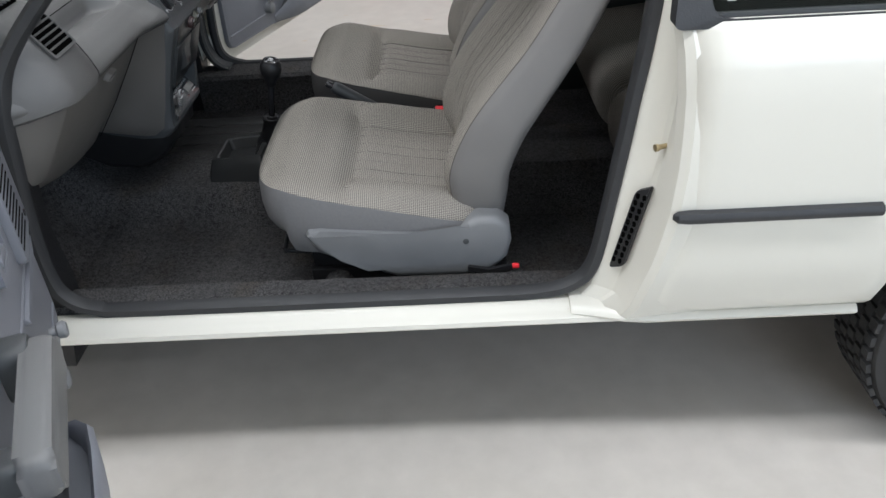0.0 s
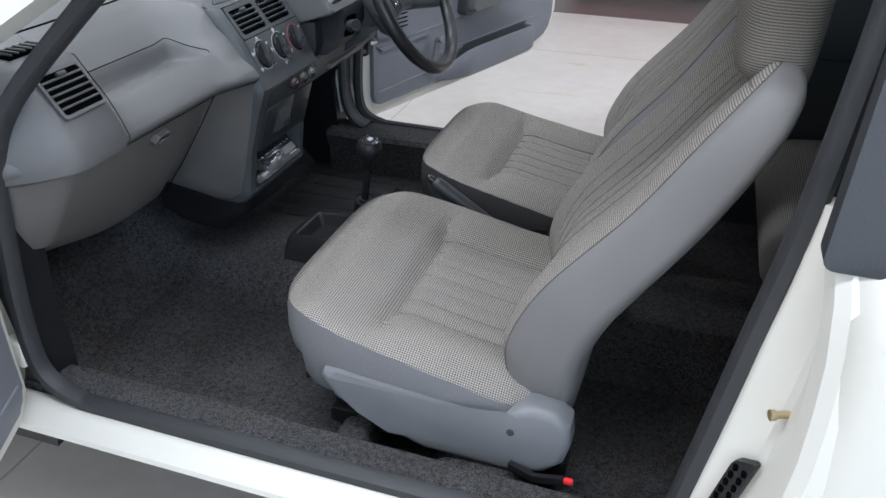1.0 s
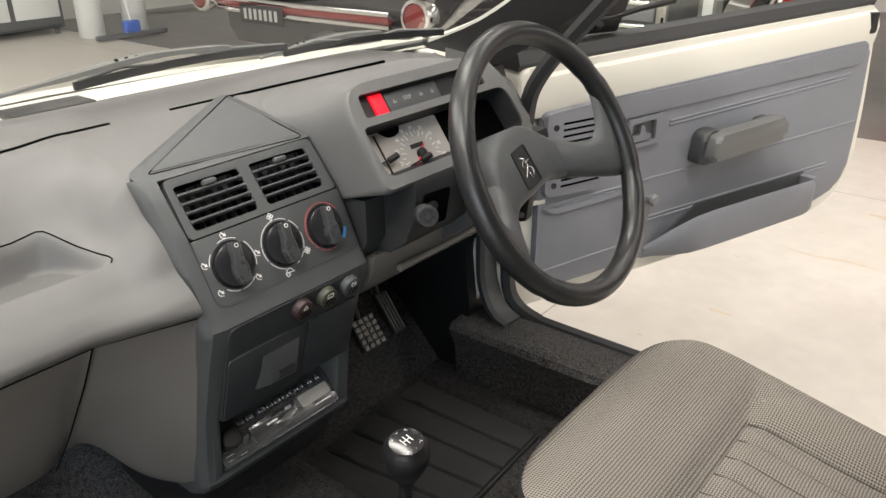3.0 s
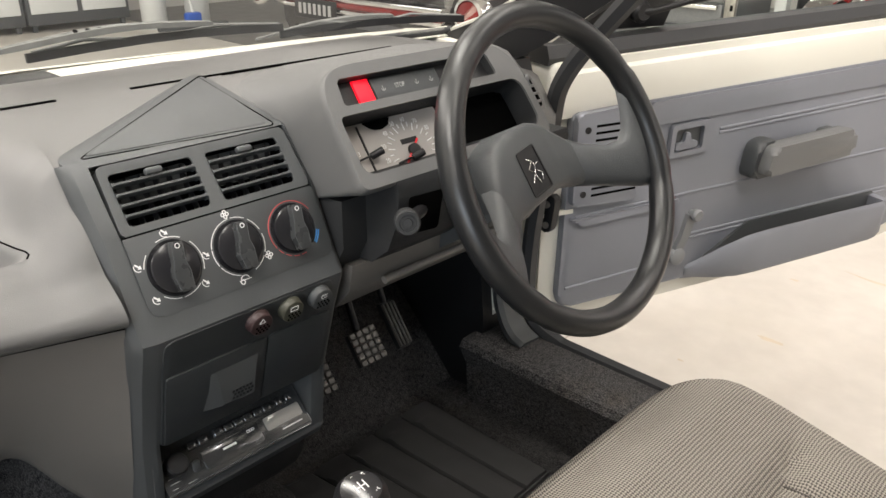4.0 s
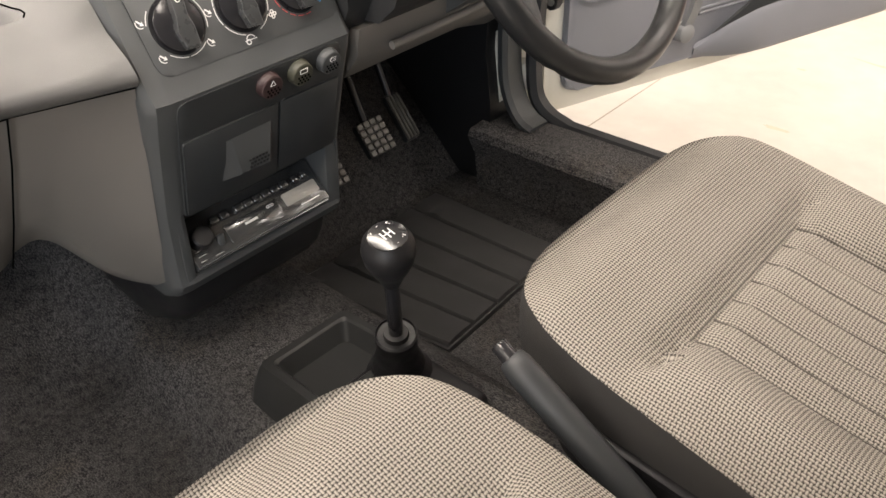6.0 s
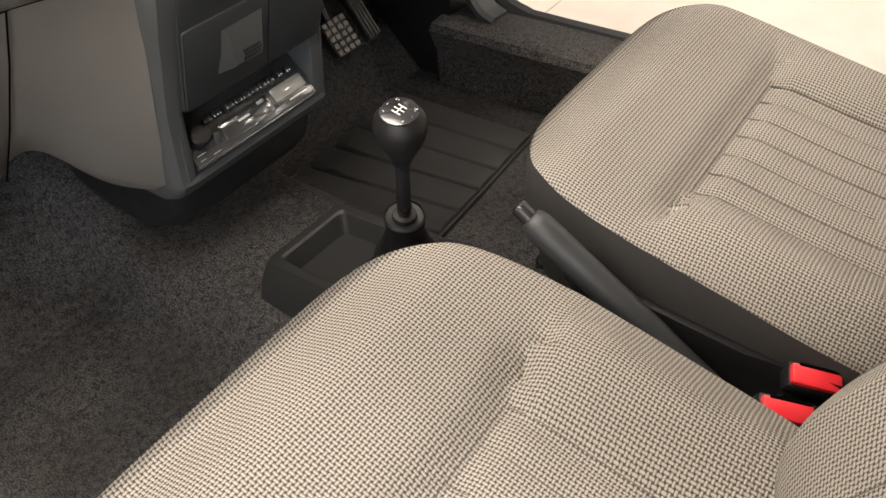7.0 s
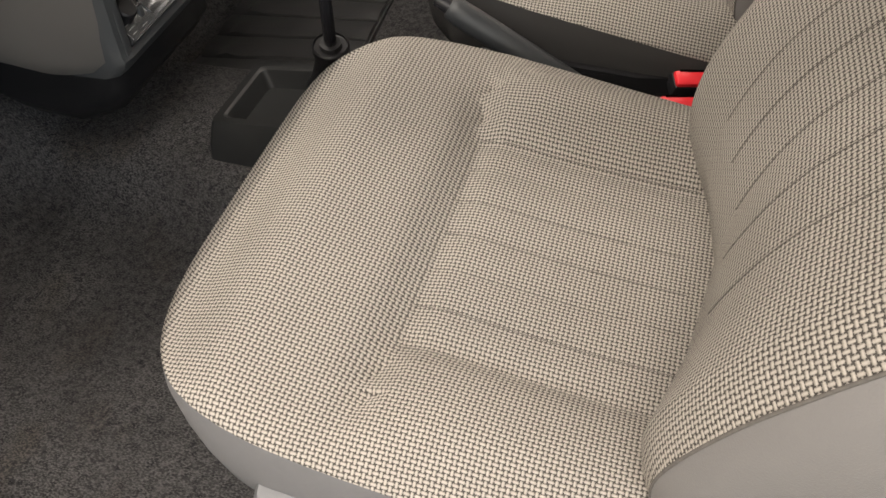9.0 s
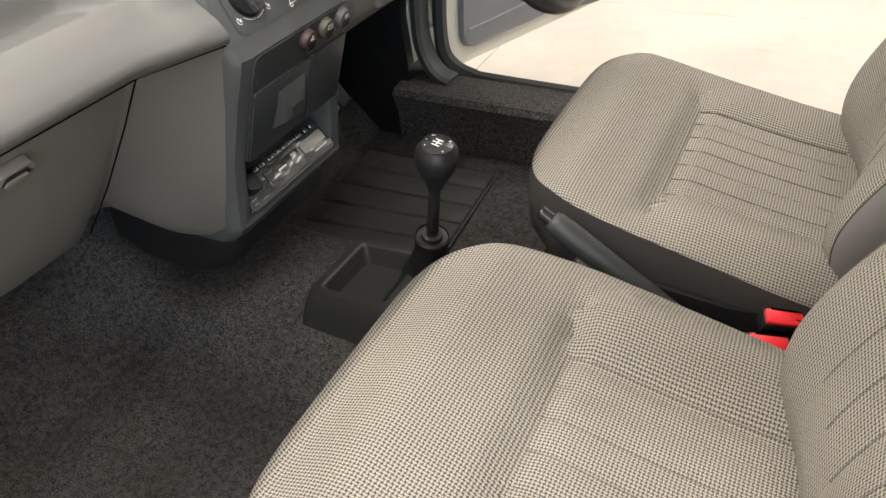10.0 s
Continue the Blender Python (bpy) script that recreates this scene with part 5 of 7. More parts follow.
def vent(m, w, h, rows, fins, parent, bezel, name="air_vent", knob=True, deep=0.009, lens=False):
    """Louvred vent; x across, y up and z out of the face."""
    T = lambda a, b, d: m @ Vector((a, b, d))
    o, i_ = round_poly([(-w / 2, -h / 2), (w / 2, -h / 2), (w / 2, h / 2), (-w / 2, h / 2)], 0.007), round_poly([(-w / 2 + 0.005, -h / 2 + 0.005), (w / 2 - 0.005, -h / 2 + 0.005), (w / 2 - 0.005, h / 2 - 0.005), (-w / 2 + 0.005, h / 2 - 0.005)], 0.005)
    bm = B()
    loft(bm, [[T(a, b, d) for a, b in pl] for pl, d in ((o, -0.004), (o, -0.0002), (i_, -0.0002), (i_, -0.004))], cap=False)
    v = part(name, bm, bezel, parent)
    # duct in near black, its inner shade put into the colour
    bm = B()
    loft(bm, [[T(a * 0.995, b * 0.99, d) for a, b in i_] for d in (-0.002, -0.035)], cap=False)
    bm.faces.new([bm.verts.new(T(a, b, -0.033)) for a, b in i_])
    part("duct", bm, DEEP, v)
    for k in range(rows):
        b0 = -h / 2 + 0.005 + (h - 0.010) * (k + 1) / (rows + 1)
        bm = B()
        prof = [(b0 - 0.0017, 0.000), (b0 - 0.0008, 0.0016), (b0 + 0.0010, 0.0016), (b0 + 0.0017, 0.000), (b0 + 0.0012, -deep), (b0 - 0.0012, -deep)]
        ends = ((-1, 2.6), (-0.985, 1.7), (-0.955, 1.15), (-0.90, 1.0), (0.90, 1.0), (0.955, 1.15), (0.985, 1.7), (1, 2.6)) if lens else ((-1, 1), (1, 1))
        loft(bm, [[T(a * (w / 2 - 0.005), b0 + (b - b0) * g, d) for b, d in prof] for a, g in ends])
        part("slat", bm, bezel, v)
    for k in range(fins):
        a0 = -w / 2 + 0.005 + (w - 0.010) * (k + 0.5) / fins
        bm = B()
        prism(bm, [(a0 - 0.0007, -h / 2 + 0.006), (a0 + 0.0007, -h / 2 + 0.006), (a0 + 0.0007, h / 2 - 0.006), (a0 - 0.0007, h / 2 - 0.006)], T, -0.022, -0.012)
        part("fin", bm, BLACK, v)
    if knob:
        bm = B()
        rbox(bm, (0, 0, 0), (0.018, 0.007, 0.008), 0.003)
        bmesh.ops.transform(bm, matrix=m @ Matrix.Translation((0.0, h / 2 - 0.011, 0.002)), verts=bm.verts)
        part("vent_wheel", bm, CHAR, v)
    return v


# end of the dash: gap, screw and the vent's panel line
gap([(-0.640 - 0.085 * max(0.0, (-0.572 - y) / 0.08) ** 1.5, y, 0.7605) for y in (-0.645, -0.63, -0.615, -0.60, -0.585, -0.572)], 0.0013)
# end vent housing
bm = B()
hp = [(-0.80, 0.905), (-0.755, 0.918), (-0.712, 0.916), (-0.69, 0.905), (-0.645, 0.842), (-0.630, 0.812), (-0.618, 0.785), (-0.622, 0.765), (-0.66, 0.75), (-0.80, 0.77)]
loft(bm, [[(x - e * min(1.0, (x + 0.80) / 0.1), y, z - e * 0.12) for x, z in hp] for y, e in ((-0.648, 0.090), (-0.64, 0.076), (-0.625, 0.046), (-0.605, 0.020), (-0.59, 0.006), (-0.575, 0.0), (-0.50, 0.0), (-0.487, 0.002), (-0.480, 0.012))])
vh = part("vent_housing", bm, DASH, dash)
vent(frame_of((-0.658, -0.535, 0.868), (0.80, 0, 0.60)), 0.088, 0.072, 5, 4, vh, DASH, deep=0.003)
m = frame_of((-0.658, -0.535, 0.868), (0.80, 0, 0.60))
# near-black plate on the solid housing: shade between the slats as colour
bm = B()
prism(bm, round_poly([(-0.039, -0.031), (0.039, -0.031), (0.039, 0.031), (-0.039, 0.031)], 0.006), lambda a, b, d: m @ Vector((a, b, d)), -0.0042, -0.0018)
part("slat_shade", bm, DEEP, vh)
bm = B()
loft(bm, [[(x, y, z) for x, z in ((-0.745, 0.921), (-0.71, 0.921), (-0.71, 0.915), (-0.745, 0.915))] for y in (-0.58, -0.505)])
part("demist_slot", bm, DEEP, vh)
for k in range(6):
    bm = B()
    rbox(bm, (-0.727, -0.574 + k * 0.0126, 0.9215), (0.034, 0.003, 0.004), 0.001, 1)
    part("slat", bm, DASH, vh)
gap([(-0.80, -0.4795, 0.906), (-0.755, -0.4795, 0.912), (-0.692, -0.4795, 0.899), (-0.648, -0.4795, 0.838), (-0.632, -0.4795, 0.808), (-0.622, -0.4795, 0.782), (-0.622, -0.4795, 0.768)], 0.0008, vh)
# dark line drawn along the rim of the shelf's pocket
gap([(x, y, pad_z(x, y) + 0.0002) for x, y in [(-0.7425, -0.460 + 0.012 * q) for q in range(21)] + [(-0.741, -0.2085), (-0.7375, -0.2025), (-0.732, -0.1985)] + [(-0.732 + 0.0073 * q, -0.1985 + 0.0043 * q) for q in range(1, 8)] + [(-0.676, -0.1675), (-0.6735, -0.1705)]], 0.0008)

# centre stack
PF = [(-0.80, 0.865), (-0.72, 0.878), (-0.692, 0.889), (-0.683, 0.8855), (-0.712, 0.864), (-0.672, 0.808), (-0.639, 0.826), (-0.605, 0.752), (-0.5965, 0.738), (-0.599, 0.728), (-0.6135, 0.688), (-0.640, 0.600), (-0.700, 0.592), (-0.700, 0.540), (-0.652, 0.513), (-0.650, 0.507), (-0.658, 0.494), (-0.668, 0.486), (-0.80, 0.50), (-0.95, 0.55)]
bm = B()
L = []
for y, e in ((-0.124, 0.060), (-0.1235, 0.017), (-0.120, 0.010), (-0.115, 0.003), (-0.1015, 0.0), (-0.1005, 0.0), (0.0, 0.0), (0.109, 0.0), (0.111, 0.0), (0.116, 0.003), (0.120, 0.009), (0.122, 0.016), (0.1225, 0.050)):
    pf_ = list(PF)
    if not -0.1010 < y < 0.1105:
        pf_[4], pf_[5] = (-0.6685, 0.8655), (-0.654, 0.846)
        pf_[12], pf_[13] = (-0.6425, 0.580), (-0.648, 0.545)
    L.append([(x - (e if x > -0.705 else 0), y, z - (e * 0.3 if z > 0.84 else 0)) for x, z in pf_])
loft(bm, L)
stack = part("console_body", bm, CHAR, dash, "charcoal centre console")
# collar round the lid
lz = lambda a, b: 0.9215 + (-0.808 - a) * 0.285
bm = B()
co0, co1 = round_poly([(-0.827, 0.095), (-0.711, -0.119), (-0.692, -0.117), (-0.685, 0.0), (-0.685, 0.110), (-0.705, 0.116)], [0.02, 0.015, 0.02, 0.3, 0.02, 0.02], 6), round_poly([(-0.821, 0.093), (-0.707, -0.109), (-0.692, -0.108), (-0.687, 0.0), (-0.687, 0.104), (-0.702, 0.110)], [0.02, 0.012, 0.016, 0.3, 0.016, 0.016], 6)
loft(bm, [[(a, b * 0.97, 0.79) for a, b in co0], [(a, b, min(lz(a, b) - 0.003, 0.9265 - 0.16 * max(0.0, a + 0.84))) for a, b in co0], [(a, b, lz(a, b)) for a, b in co1]])
part("lid_collar", bm, CHAR, dash)
# triangular speaker lid
tri_ = round_poly([(-0.808, 0.090), (-0.700, -0.098), (-0.690, 0.098)], 0.008)
bm = B()
prism(bm, tri_, lambda a, b, d: (a, b, 0.9190 + d + (-0.808 - a) * 0.285), 0.0, 0.0034, 0.0008)
lid = part("speaker_lid", bm, CHAR, dash, "triangular charcoal dash lid")
gap([(a, b, 0.9215 + (-0.808 - a) * 0.285) for a, b in round_poly([(-0.812, 0.093), (-0.697, -0.104), (-0.685, 0.103)], 0.009)] + [(-0.8065, 0.086, 0.9213)], 0.0008, lid)

NU, NL = Vector((0.918, 0, 0.396)).normalized(), Vector((0.957, 0, -0.288)).normalized()
def UF(y, z, d=0.0):
    """A pose on the upper face at a given height."""
    t = (z - 0.752) / (0.828 - 0.752)
    return frame_of(Vector((-0.605 + (-0.640 + 0.605) * t, y, z)) + NU * d, NU)


NV = Vector((0.80, 0, 0.60)).normalized()
def VF(y, z, d=0.0):
    t = (z - 0.828) / (0.884 - 0.828)
    return frame_of(Vector((-0.640 + (-0.682 + 0.640) * t, y, z)) + NV * d, NV)


def LF(y, z, d=0.0):
    return frame_of(Vector((-0.638 + 0.301 * (z - 0.600), y, z)) + NL * d, NL)


vm = VF(0, 0.8565, 0.0)
bm = B()
plate = round_poly([(-0.1000, -0.0355), (0.1095, -0.0355), (0.1070, 0.0345), (-0.0975, 0.0345)], 0.008)
edges_ = []
for pl in [plate] + [round_poly([(y - 0.0445, -0.0300), (y + 0.0445, -0.0300), (y + 0.0445, 0.0275), (y - 0.0445, 0.0275)], 0.009) for y in (-0.0475, 0.0515)]:
    vs = [bm.verts.new(vm @ Vector((a, b, 0.0012))) for a, b in pl]
    edges_ += [bm.edges.new((vs[i], vs[(i + 1) % len(vs)])) for i in range(len(vs))]
bmesh.ops.triangle_fill(bm, use_beauty=True, edges=edges_)
loft(bm, [[vm @ Vector((a, b, d)) for a, b in plate] for d in (0.0012, -0.03)], cap=False)
vp = part("vent_panel", bm, CHAR, dash)
for y in (-0.0475, 0.0515):
    vent(VF(y, 0.8555, 0.001), 0.094, 0.0625, 4, 6, vp, CHAR, lens=True)
gap([UF(y, 0.828, 0.001).translation for y in (-0.100, 0, 0.108)], 0.0008)
hm = UF(0, 0.788)
bm = B()
prism(bm, round_poly([(-0.0985, -0.0345), (0.112, -0.0345), (0.109, 0.0432), (-0.1010, 0.0432)], [0.014, 0.014, 0.003, 0.003]), lambda a, b, d: hm @ Vector((a, b, d)), -0.004, 0.0015, 0.001)
hp_ = part("heater_panel", bm, CHAR, dash, "charcoal heater control panel with three rotary dials")
for y, kind in ((-0.0630, 0), (0.0060, 1), (0.0715, 2)):
    m = UF(y, 0.7930, 0.0015) @ Matrix.Diagonal((1.13, 1.13, 1, 1))
    bm = B()
    lathe(bm, [(0.0238, 0), (0.0234, 0.0012), (0.0216, 0.0006), (0.0212, 0.0045), (0.0198, 0.0055)], m, 32)
    kn = part("heater_dial", bm, SATIN, hp_, "black rotary heater dial")
    bm = B()
    mm = m @ Matrix.Rotation(radians(-7), 4, "Z")
    prism(bm, round_poly([(-0.0030, -0.0210), (0.0085, -0.0200), (0.0078, -0.004), (0.0050, 0.004), (0.0052, 0.0208), (-0.0048, 0.0208), (-0.0050, 0.004), (-0.0072, -0.008)], 0.0012), lambda a, b, d: mm @ Vector((a, b, d)), 0.005, 0.0145, 0.0008)
    part("grip", bm, GRIP, kn)
    bm = B()
    for pts in ([(-0.0046, 0.018), (-0.0048, 0.004), (-0.0070, -0.008), (-0.0032, -0.0195)], [(0.0050, 0.018), (0.0048, 0.004), (0.0076, -0.004), (0.0083, -0.0185)]):
        sweep(bm, [mm @ Vector((a, b, 0.0143)) for a, b in pts], 0.0004)
    part("grip_edge", bm, HUBP, kn)
    bm = B()
    ring(bm, 0.0016, 0.0022, 0, 360, mm @ Matrix.Translation((0, 0.017, 0.0147)))
    part("pointer_mark", bm, WHITEINK, kn)
    ink = (WHITEINK, WHITEINK, REDINK)[kind]
    arcs = (((-20, 42), (62, 110), (140, 166), (-90, -48), (-130, -95)), ((95, 170), (-150, -105), (172, 206), (60, 90), (20, 52), (-28, 10), (-70, -36)), ((30, 210), (215, 228), (234, 247), (253, 266), (272, 284)))[kind]
    for a0, a1 in arcs:
        bm = B()
        ring(bm, 0.0254, 0.0260, a0, a1, m, 40)
        part("dial_mark", bm, ink, hp_)
    if kind == 2:
        for rr in (0.0250, 0.0270):
            bm = B()
            ring(bm, rr, rr + 0.0012, -45, -18, m, 40)
            part("dial_mark", bm, BLUEINK, hp_)
    if kind == 0:
        for ang in (88, 162, 4, -42, -138):
            a = radians(ang)
            q = m @ Matrix.Translation((0.0300 * math.cos(a), 0.0300 * math.sin(a), 0)) @ Matrix.Rotation(radians(-45), 4, "Z") @ Matrix.Diagonal((0.8, 0.8, 1, 1))
            bm = B()
            for pl in ([(-0.0045, -0.0008), (0.0005, -0.0008), (0.0005, 0.0008), (-0.0045, 0.0008)], [(0.0005, -0.0025), (0.0040, 0), (0.0005, 0.0025)]):
                prism(bm, pl, lambda x, y_, d: q @ Vector((x, y_, d)), 0, 0.0004)
            ring(bm, 0.0045, 0.0053, 200, 330, q, 24)
            part("dial_symbol", bm, WHITEINK, hp_)
    if kind == 1:
        for ang, k in ((97, 0), (-32, 0), (-97, 1)):
            a = radians(ang)
            q = m @ Matrix.Translation((0.0302 * math.cos(a), 0.0302 * math.sin(a), 0))
            bm = B()
            if k:
                ring(bm, 0.004, 0.0048, 20, 160, q, 24)
                ring(bm, 0.0016, 0.0024, 0, 360, q @ Matrix.Translation((-0.003, -0.001, 0)), 16)
                prism(bm, [(-0.006, 0.0), (0.006, 0.0), (0.006, 0.0008), (-0.006, 0.0008)], lambda x, y_, d: q @ Vector((x, y_, d)), 0, 0.0004)
            else:
                for j in range(4):
                    ring(bm, 0.0010, 0.0018, 0, 360, q @ Matrix.Rotation(radians(90 * j), 4, "Z") @ Matrix.Translation((0.0022, 0, 0)), 14)
            part("dial_symbol", bm, WHITEINK, hp_)
# switch fascia with three round buttons
sp_ = LF(0, 0.668)
bm = B()
prism(bm, round_poly([(-0.097, -0.073), (0.103, -0.073), (0.101, 0.070), (-0.097, 0.070)], [0.003, 0.003, 0.012, 0.012]), lambda a, b, d: sp_ @ Vector((a, b, d)), -0.004, 0.0012, 0.001)
fas = part("switch_fascia", bm, FASC, dash, "charcoal lower fascia")
for y, ck in ((0.0050, 0), (0.0440, 1), (0.0820, 2)):
    m = LF(y, 0.7190, 0.001)
    bm = B()
    lathe(bm, [(0.0140, 0), (0.0140, 0.002), (0.0132, 0.003), (0.0130, 0.0085), (0.0118, 0.0095)], m, 28)
    bt = part("push_button", bm, (mat("button_dark_red", (0.040, 0.022, 0.022), 0.5), mat("button_olive", (0.050, 0.050, 0.036), 0.5), CHAR)[ck], fas)
    bm = B()
    for r_ in range(3):
        for c_ in range(4):
            ring(bm, 0, 0.0011, 0, 360, m @ Matrix.Translation(((c_ - 1.5) * 0.0042 + (0.002 if r_ % 2 else 0), -0.0015 - r_ * 0.0032, 0.0095)), 8)
    part("dimple", bm, DEEP, bt)
    bm = B()
    q = m @ Matrix.Translation((0, 0.005, 0.0095))
    if ck == 0:
        for j in range(3):
            a0, a1 = Vector((0.0038 * math.cos(radians(90 + 120 * j)), 0.0038 * math.sin(radians(90 + 120 * j)), 0)), Vector((0.0038 * math.cos(radians(210 + 120 * j)), 0.0038 * math.sin(radians(210 + 120 * j)), 0))
            sweep(bm, [q @ a0, q @ a1], 0.0004)
    elif ck == 1:
        for a0, a1 in (((-0.0045, -0.0025), (0.0045, -0.0025)), ((0.0045, -0.0025), (0.0045, 0.0025)), ((0.0045, 0.0025), (-0.0045, 0.0025)), ((-0.0045, 0.0025), (-0.0045, -0.0025))):
            sweep(bm, [q @ Vector((*a0, 0)), q @ Vector((*a1, 0))], 0.0004)
    else:
        ring(bm, 0.0024, 0.0031, 90, 270, q, 20)
        for b_ in (-0.002, 0, 0.002):
            sweep(bm, [q @ Vector((0.001, b_, 0)), q @ Vector((0.005, b_, 0))], 0.0003)
    part("button_symbol", bm, WHITEINK, bt)
# ashtray lid and blank
am = LF(0, 0.646, 0.0008)
bm = B()
prism(bm, round_poly([(-0.095, -0.048), (0.0185, -0.048), (0.0185, 0.048), (-0.095, 0.048)], 0.003), lambda a, b, d: am @ Vector((a, b, d)), 0, 0.0030, 0.0012)
ash = part("ashtray_lid", bm, FASC, dash)
bm = B()
gl = [[(-0.052, 0.030), (0.010, 0.032), (0.006, -0.024), (-0.054, -0.022)], [(-0.042, 0.028), (0.009, 0.030), (0.003, -0.018), (-0.036, -0.016)], [(-0.040, 0.025), (0.007, 0.027), (0.001, -0.016), (-0.034, -0.014)]]
loft(bm, [[am @ Vector((a, b, dz + (0.0 if k == 0 else 0.0085 * (0.030 - b) / 0.046))) for a, b in gl[k]] for k, dz in ((0, 0.0026), (1, 0.0030), (2, 0.0036))])
grip = part("finger_grip", bm, CHAR, ash, sharp=12)
bm = B()
for r_ in range(3):
    for c_ in range(6):
        rbox(bm, am @ Vector((-0.023 + c_ * 0.0042 + 0.002 * (r_ % 2), -0.012 + r_ * 0.0042, 0.0110 - r_ * 0.0008)), (0.002, 0.0028, 0.0022), 0)
part("grip_ridge", bm, BLACK, grip)
bm = B()
prism(bm, round_poly([(0.0215, -0.047), (0.101, -0.047), (0.101, 0.048), (0.0215, 0.048)], 0.003), lambda a, b, d: am @ Vector((a, b, d)), 0, 0.0028, 0.0012)
part("blank_lid", bm, FASC, dash)

# radio, tipped up in its slot
NR = Vector((0.72, 0, 0.69)).normalized()
rm = frame_of((-0.664, -0.001, 0.5440), NR)
RT = lambda a, b, d: rm @ Vector((a, b, d))
for y0, y1 in ((-0.108, -0.0965), (0.0950, 0.1155)):
    bm = B()
    prism(bm, [(-0.72, 0.60), (-0.641, 0.60), (-0.652, 0.510), (-0.72, 0.50)], lambda a, b, d: (a, d, b), y0, y1, 0.002)
    part("radio_cheek", bm, CHAR, dash)
radio = thing("car_radio", RT(0, 0, 0), "glossy dark cassette car radio in the centre stack", "radio")
bm = B()
prism(bm, round_poly([(-0.094, -0.0285), (0.094, -0.0285), (0.094, 0.029), (-0.094, 0.029)], 0.003), RT, -0.02, 0.001, 0.001)
RADF = mat("radio_face", (0.17, 0.175, 0.18), 0.16, metal=0.8, vary=0.06, rough_vary=0.06)
part("faceplate", bm, RADF, radio)
bm = B()
prism(bm, [(-0.092, -0.0268), (-0.048, -0.0268), (-0.048, -0.0256), (-0.092, -0.0256)], RT, 0.001, 0.002)
prism(bm, [(-0.046, -0.0268), (0.092, -0.0268), (0.092, -0.0256), (-0.046, -0.0256)], RT, 0.001, 0.002)
part("trim_line", bm, HUBP, radio)
bm = B()
lathe(bm, [(0.0125, 0), (0.0122, 0.015), (0.0105, 0.017), (0.006, 0.0175)], rm @ Matrix.Translation((-0.076, 0.001, 0.001)), 24)
part("volume_knob", bm, BLACK, radio)
bm = B()
prism(bm, round_poly([(-0.045, -0.021), (0.030, -0.021), (0.030, 0.003), (-0.045, 0.003)], 0.003), RT, 0.001, 0.003, 0.001)
tape = part("cassette_door", bm, RADF, radio)
bm = B()
for a in (-0.012, -0.004, 0.004):
    ring(bm, 0.0012, 0.0018, 0, 360, rm @ Matrix.Translation((a * 0.4 + 0.020, -0.002, 0.003)), 10)
part("tape_mark", bm, WHITEINK, tape)
bm = B()
prism(bm, [(-0.020, -0.0085), (-0.003, -0.0085), (-0.003, -0.0060), (-0.020, -0.0060)], RT, 0.003, 0.0034)
part("maker_mark", bm, WHITEINK, tape, "pale maker's mark bar")
bm = B()
prism(bm, round_poly([(0.038, -0.013), (0.088, -0.013), (0.088, 0.003), (0.038, 0.003)], 0.002), RT, 0.001, 0.0026, 0.0005)
part("display", bm, mat("lcd_grey", (0.30, 0.29, 0.27), 0.12, vary=0.03, coat=0.4), radio, "pale grey display window")
bm = B()
prism(bm, [(0.056, -0.0195), (0.084, -0.0195), (0.084, -0.0180), (0.056, -0.0180)], RT, 0.001, 0.0016)
part("maker_mark", bm, WHITEINK, radio)
for k, a in enumerate((-0.050, -0.036, -0.016, -0.003, 0.010, 0.023, 0.036, 0.049, 0.066, 0.080)):
    bm = B()
    rbox(bm, (0, 0, 0), (0.0125 if k < 8 else 0.0098, 0.0100, 0.006), 0.0028, 3)
    bmesh.ops.transform(bm, matrix=rm @ Matrix.Translation((a, 0.0130, 0.0022)), verts=bm.verts)
    part("preset_button", bm, RADF, radio)
bm = B()
rbox(bm, RT(-0.055, -0.010, 0.003), (0.006, 0.009, 0.016), 0.003)
part("eject_button", bm, CHAR, radio)
bm = B()
for a, b, w in ((-0.088, -0.010, 0.010), (-0.088, -0.016, 0.013), (-0.088, -0.022, 0.008), (-0.070, -0.023, 0.012)):
    prism(bm, [(a, b), (a + w, b), (a + w * 0.7, b + 0.0007), (a, b + 0.0007)], RT, 0.001, 0.0015)
part("small_print", bm, GREYINK, radio)

# instrument binnacle
FB, FT = Vector((-0.552, 0, 0.842)), Vector((-0.632, 0, 0.952))
fu = (FT - FB).normalized()
fn = Vector((fu.z, 0, -fu.x))
def IF(y, t, d):
    """On the sloping binnacle face: across, metres up the face, out of it."""
    return FB + fu * t + fn * d + Vector((0, y, 0))


HT = (FT - FB).length
bm = B()
prof = lambda y, e: [IF(y, 0.0, -0.002 - e), IF(y, 0.0 + 0.004, 0.0 - e), IF(y, HT - 0.006, 0.0 - e), IF(y, HT, -0.006 - e), Vector((-0.68, y, 0.955 - e)), Vector((-0.74, y, 0.940 - e)), Vector((-0.80, y, 0.918 - e)), Vector((-0.86, y, 0.90)), Vector((-0.86, y, 0.86)), Vector((-0.72, y, 0.84))]
# built as a frame: left cheek, right cheek, top bar, middle bar, lower bar
bm = B()
face_o = round_poly([(0.110, -0.002), (0.428, -0.002), (0.421, HT - 0.035), (0.385, HT), (0.136, HT), (0.113, HT - 0.024)], [0.012, 0.02, 0.04, 0.05, 0.03, 0.03])
lamp_o = round_poly([(0.134, HT - 0.046), (0.375, HT - 0.046), (0.37, HT - 0.016), (0.138, HT - 0.016)], 0.006)
gaug_o = round_poly([(0.122, 0.014), (0.414, 0.014), (0.410, 0.080), (0.122, 0.080)], [0.016, 0.02, 0.02, 0.008])
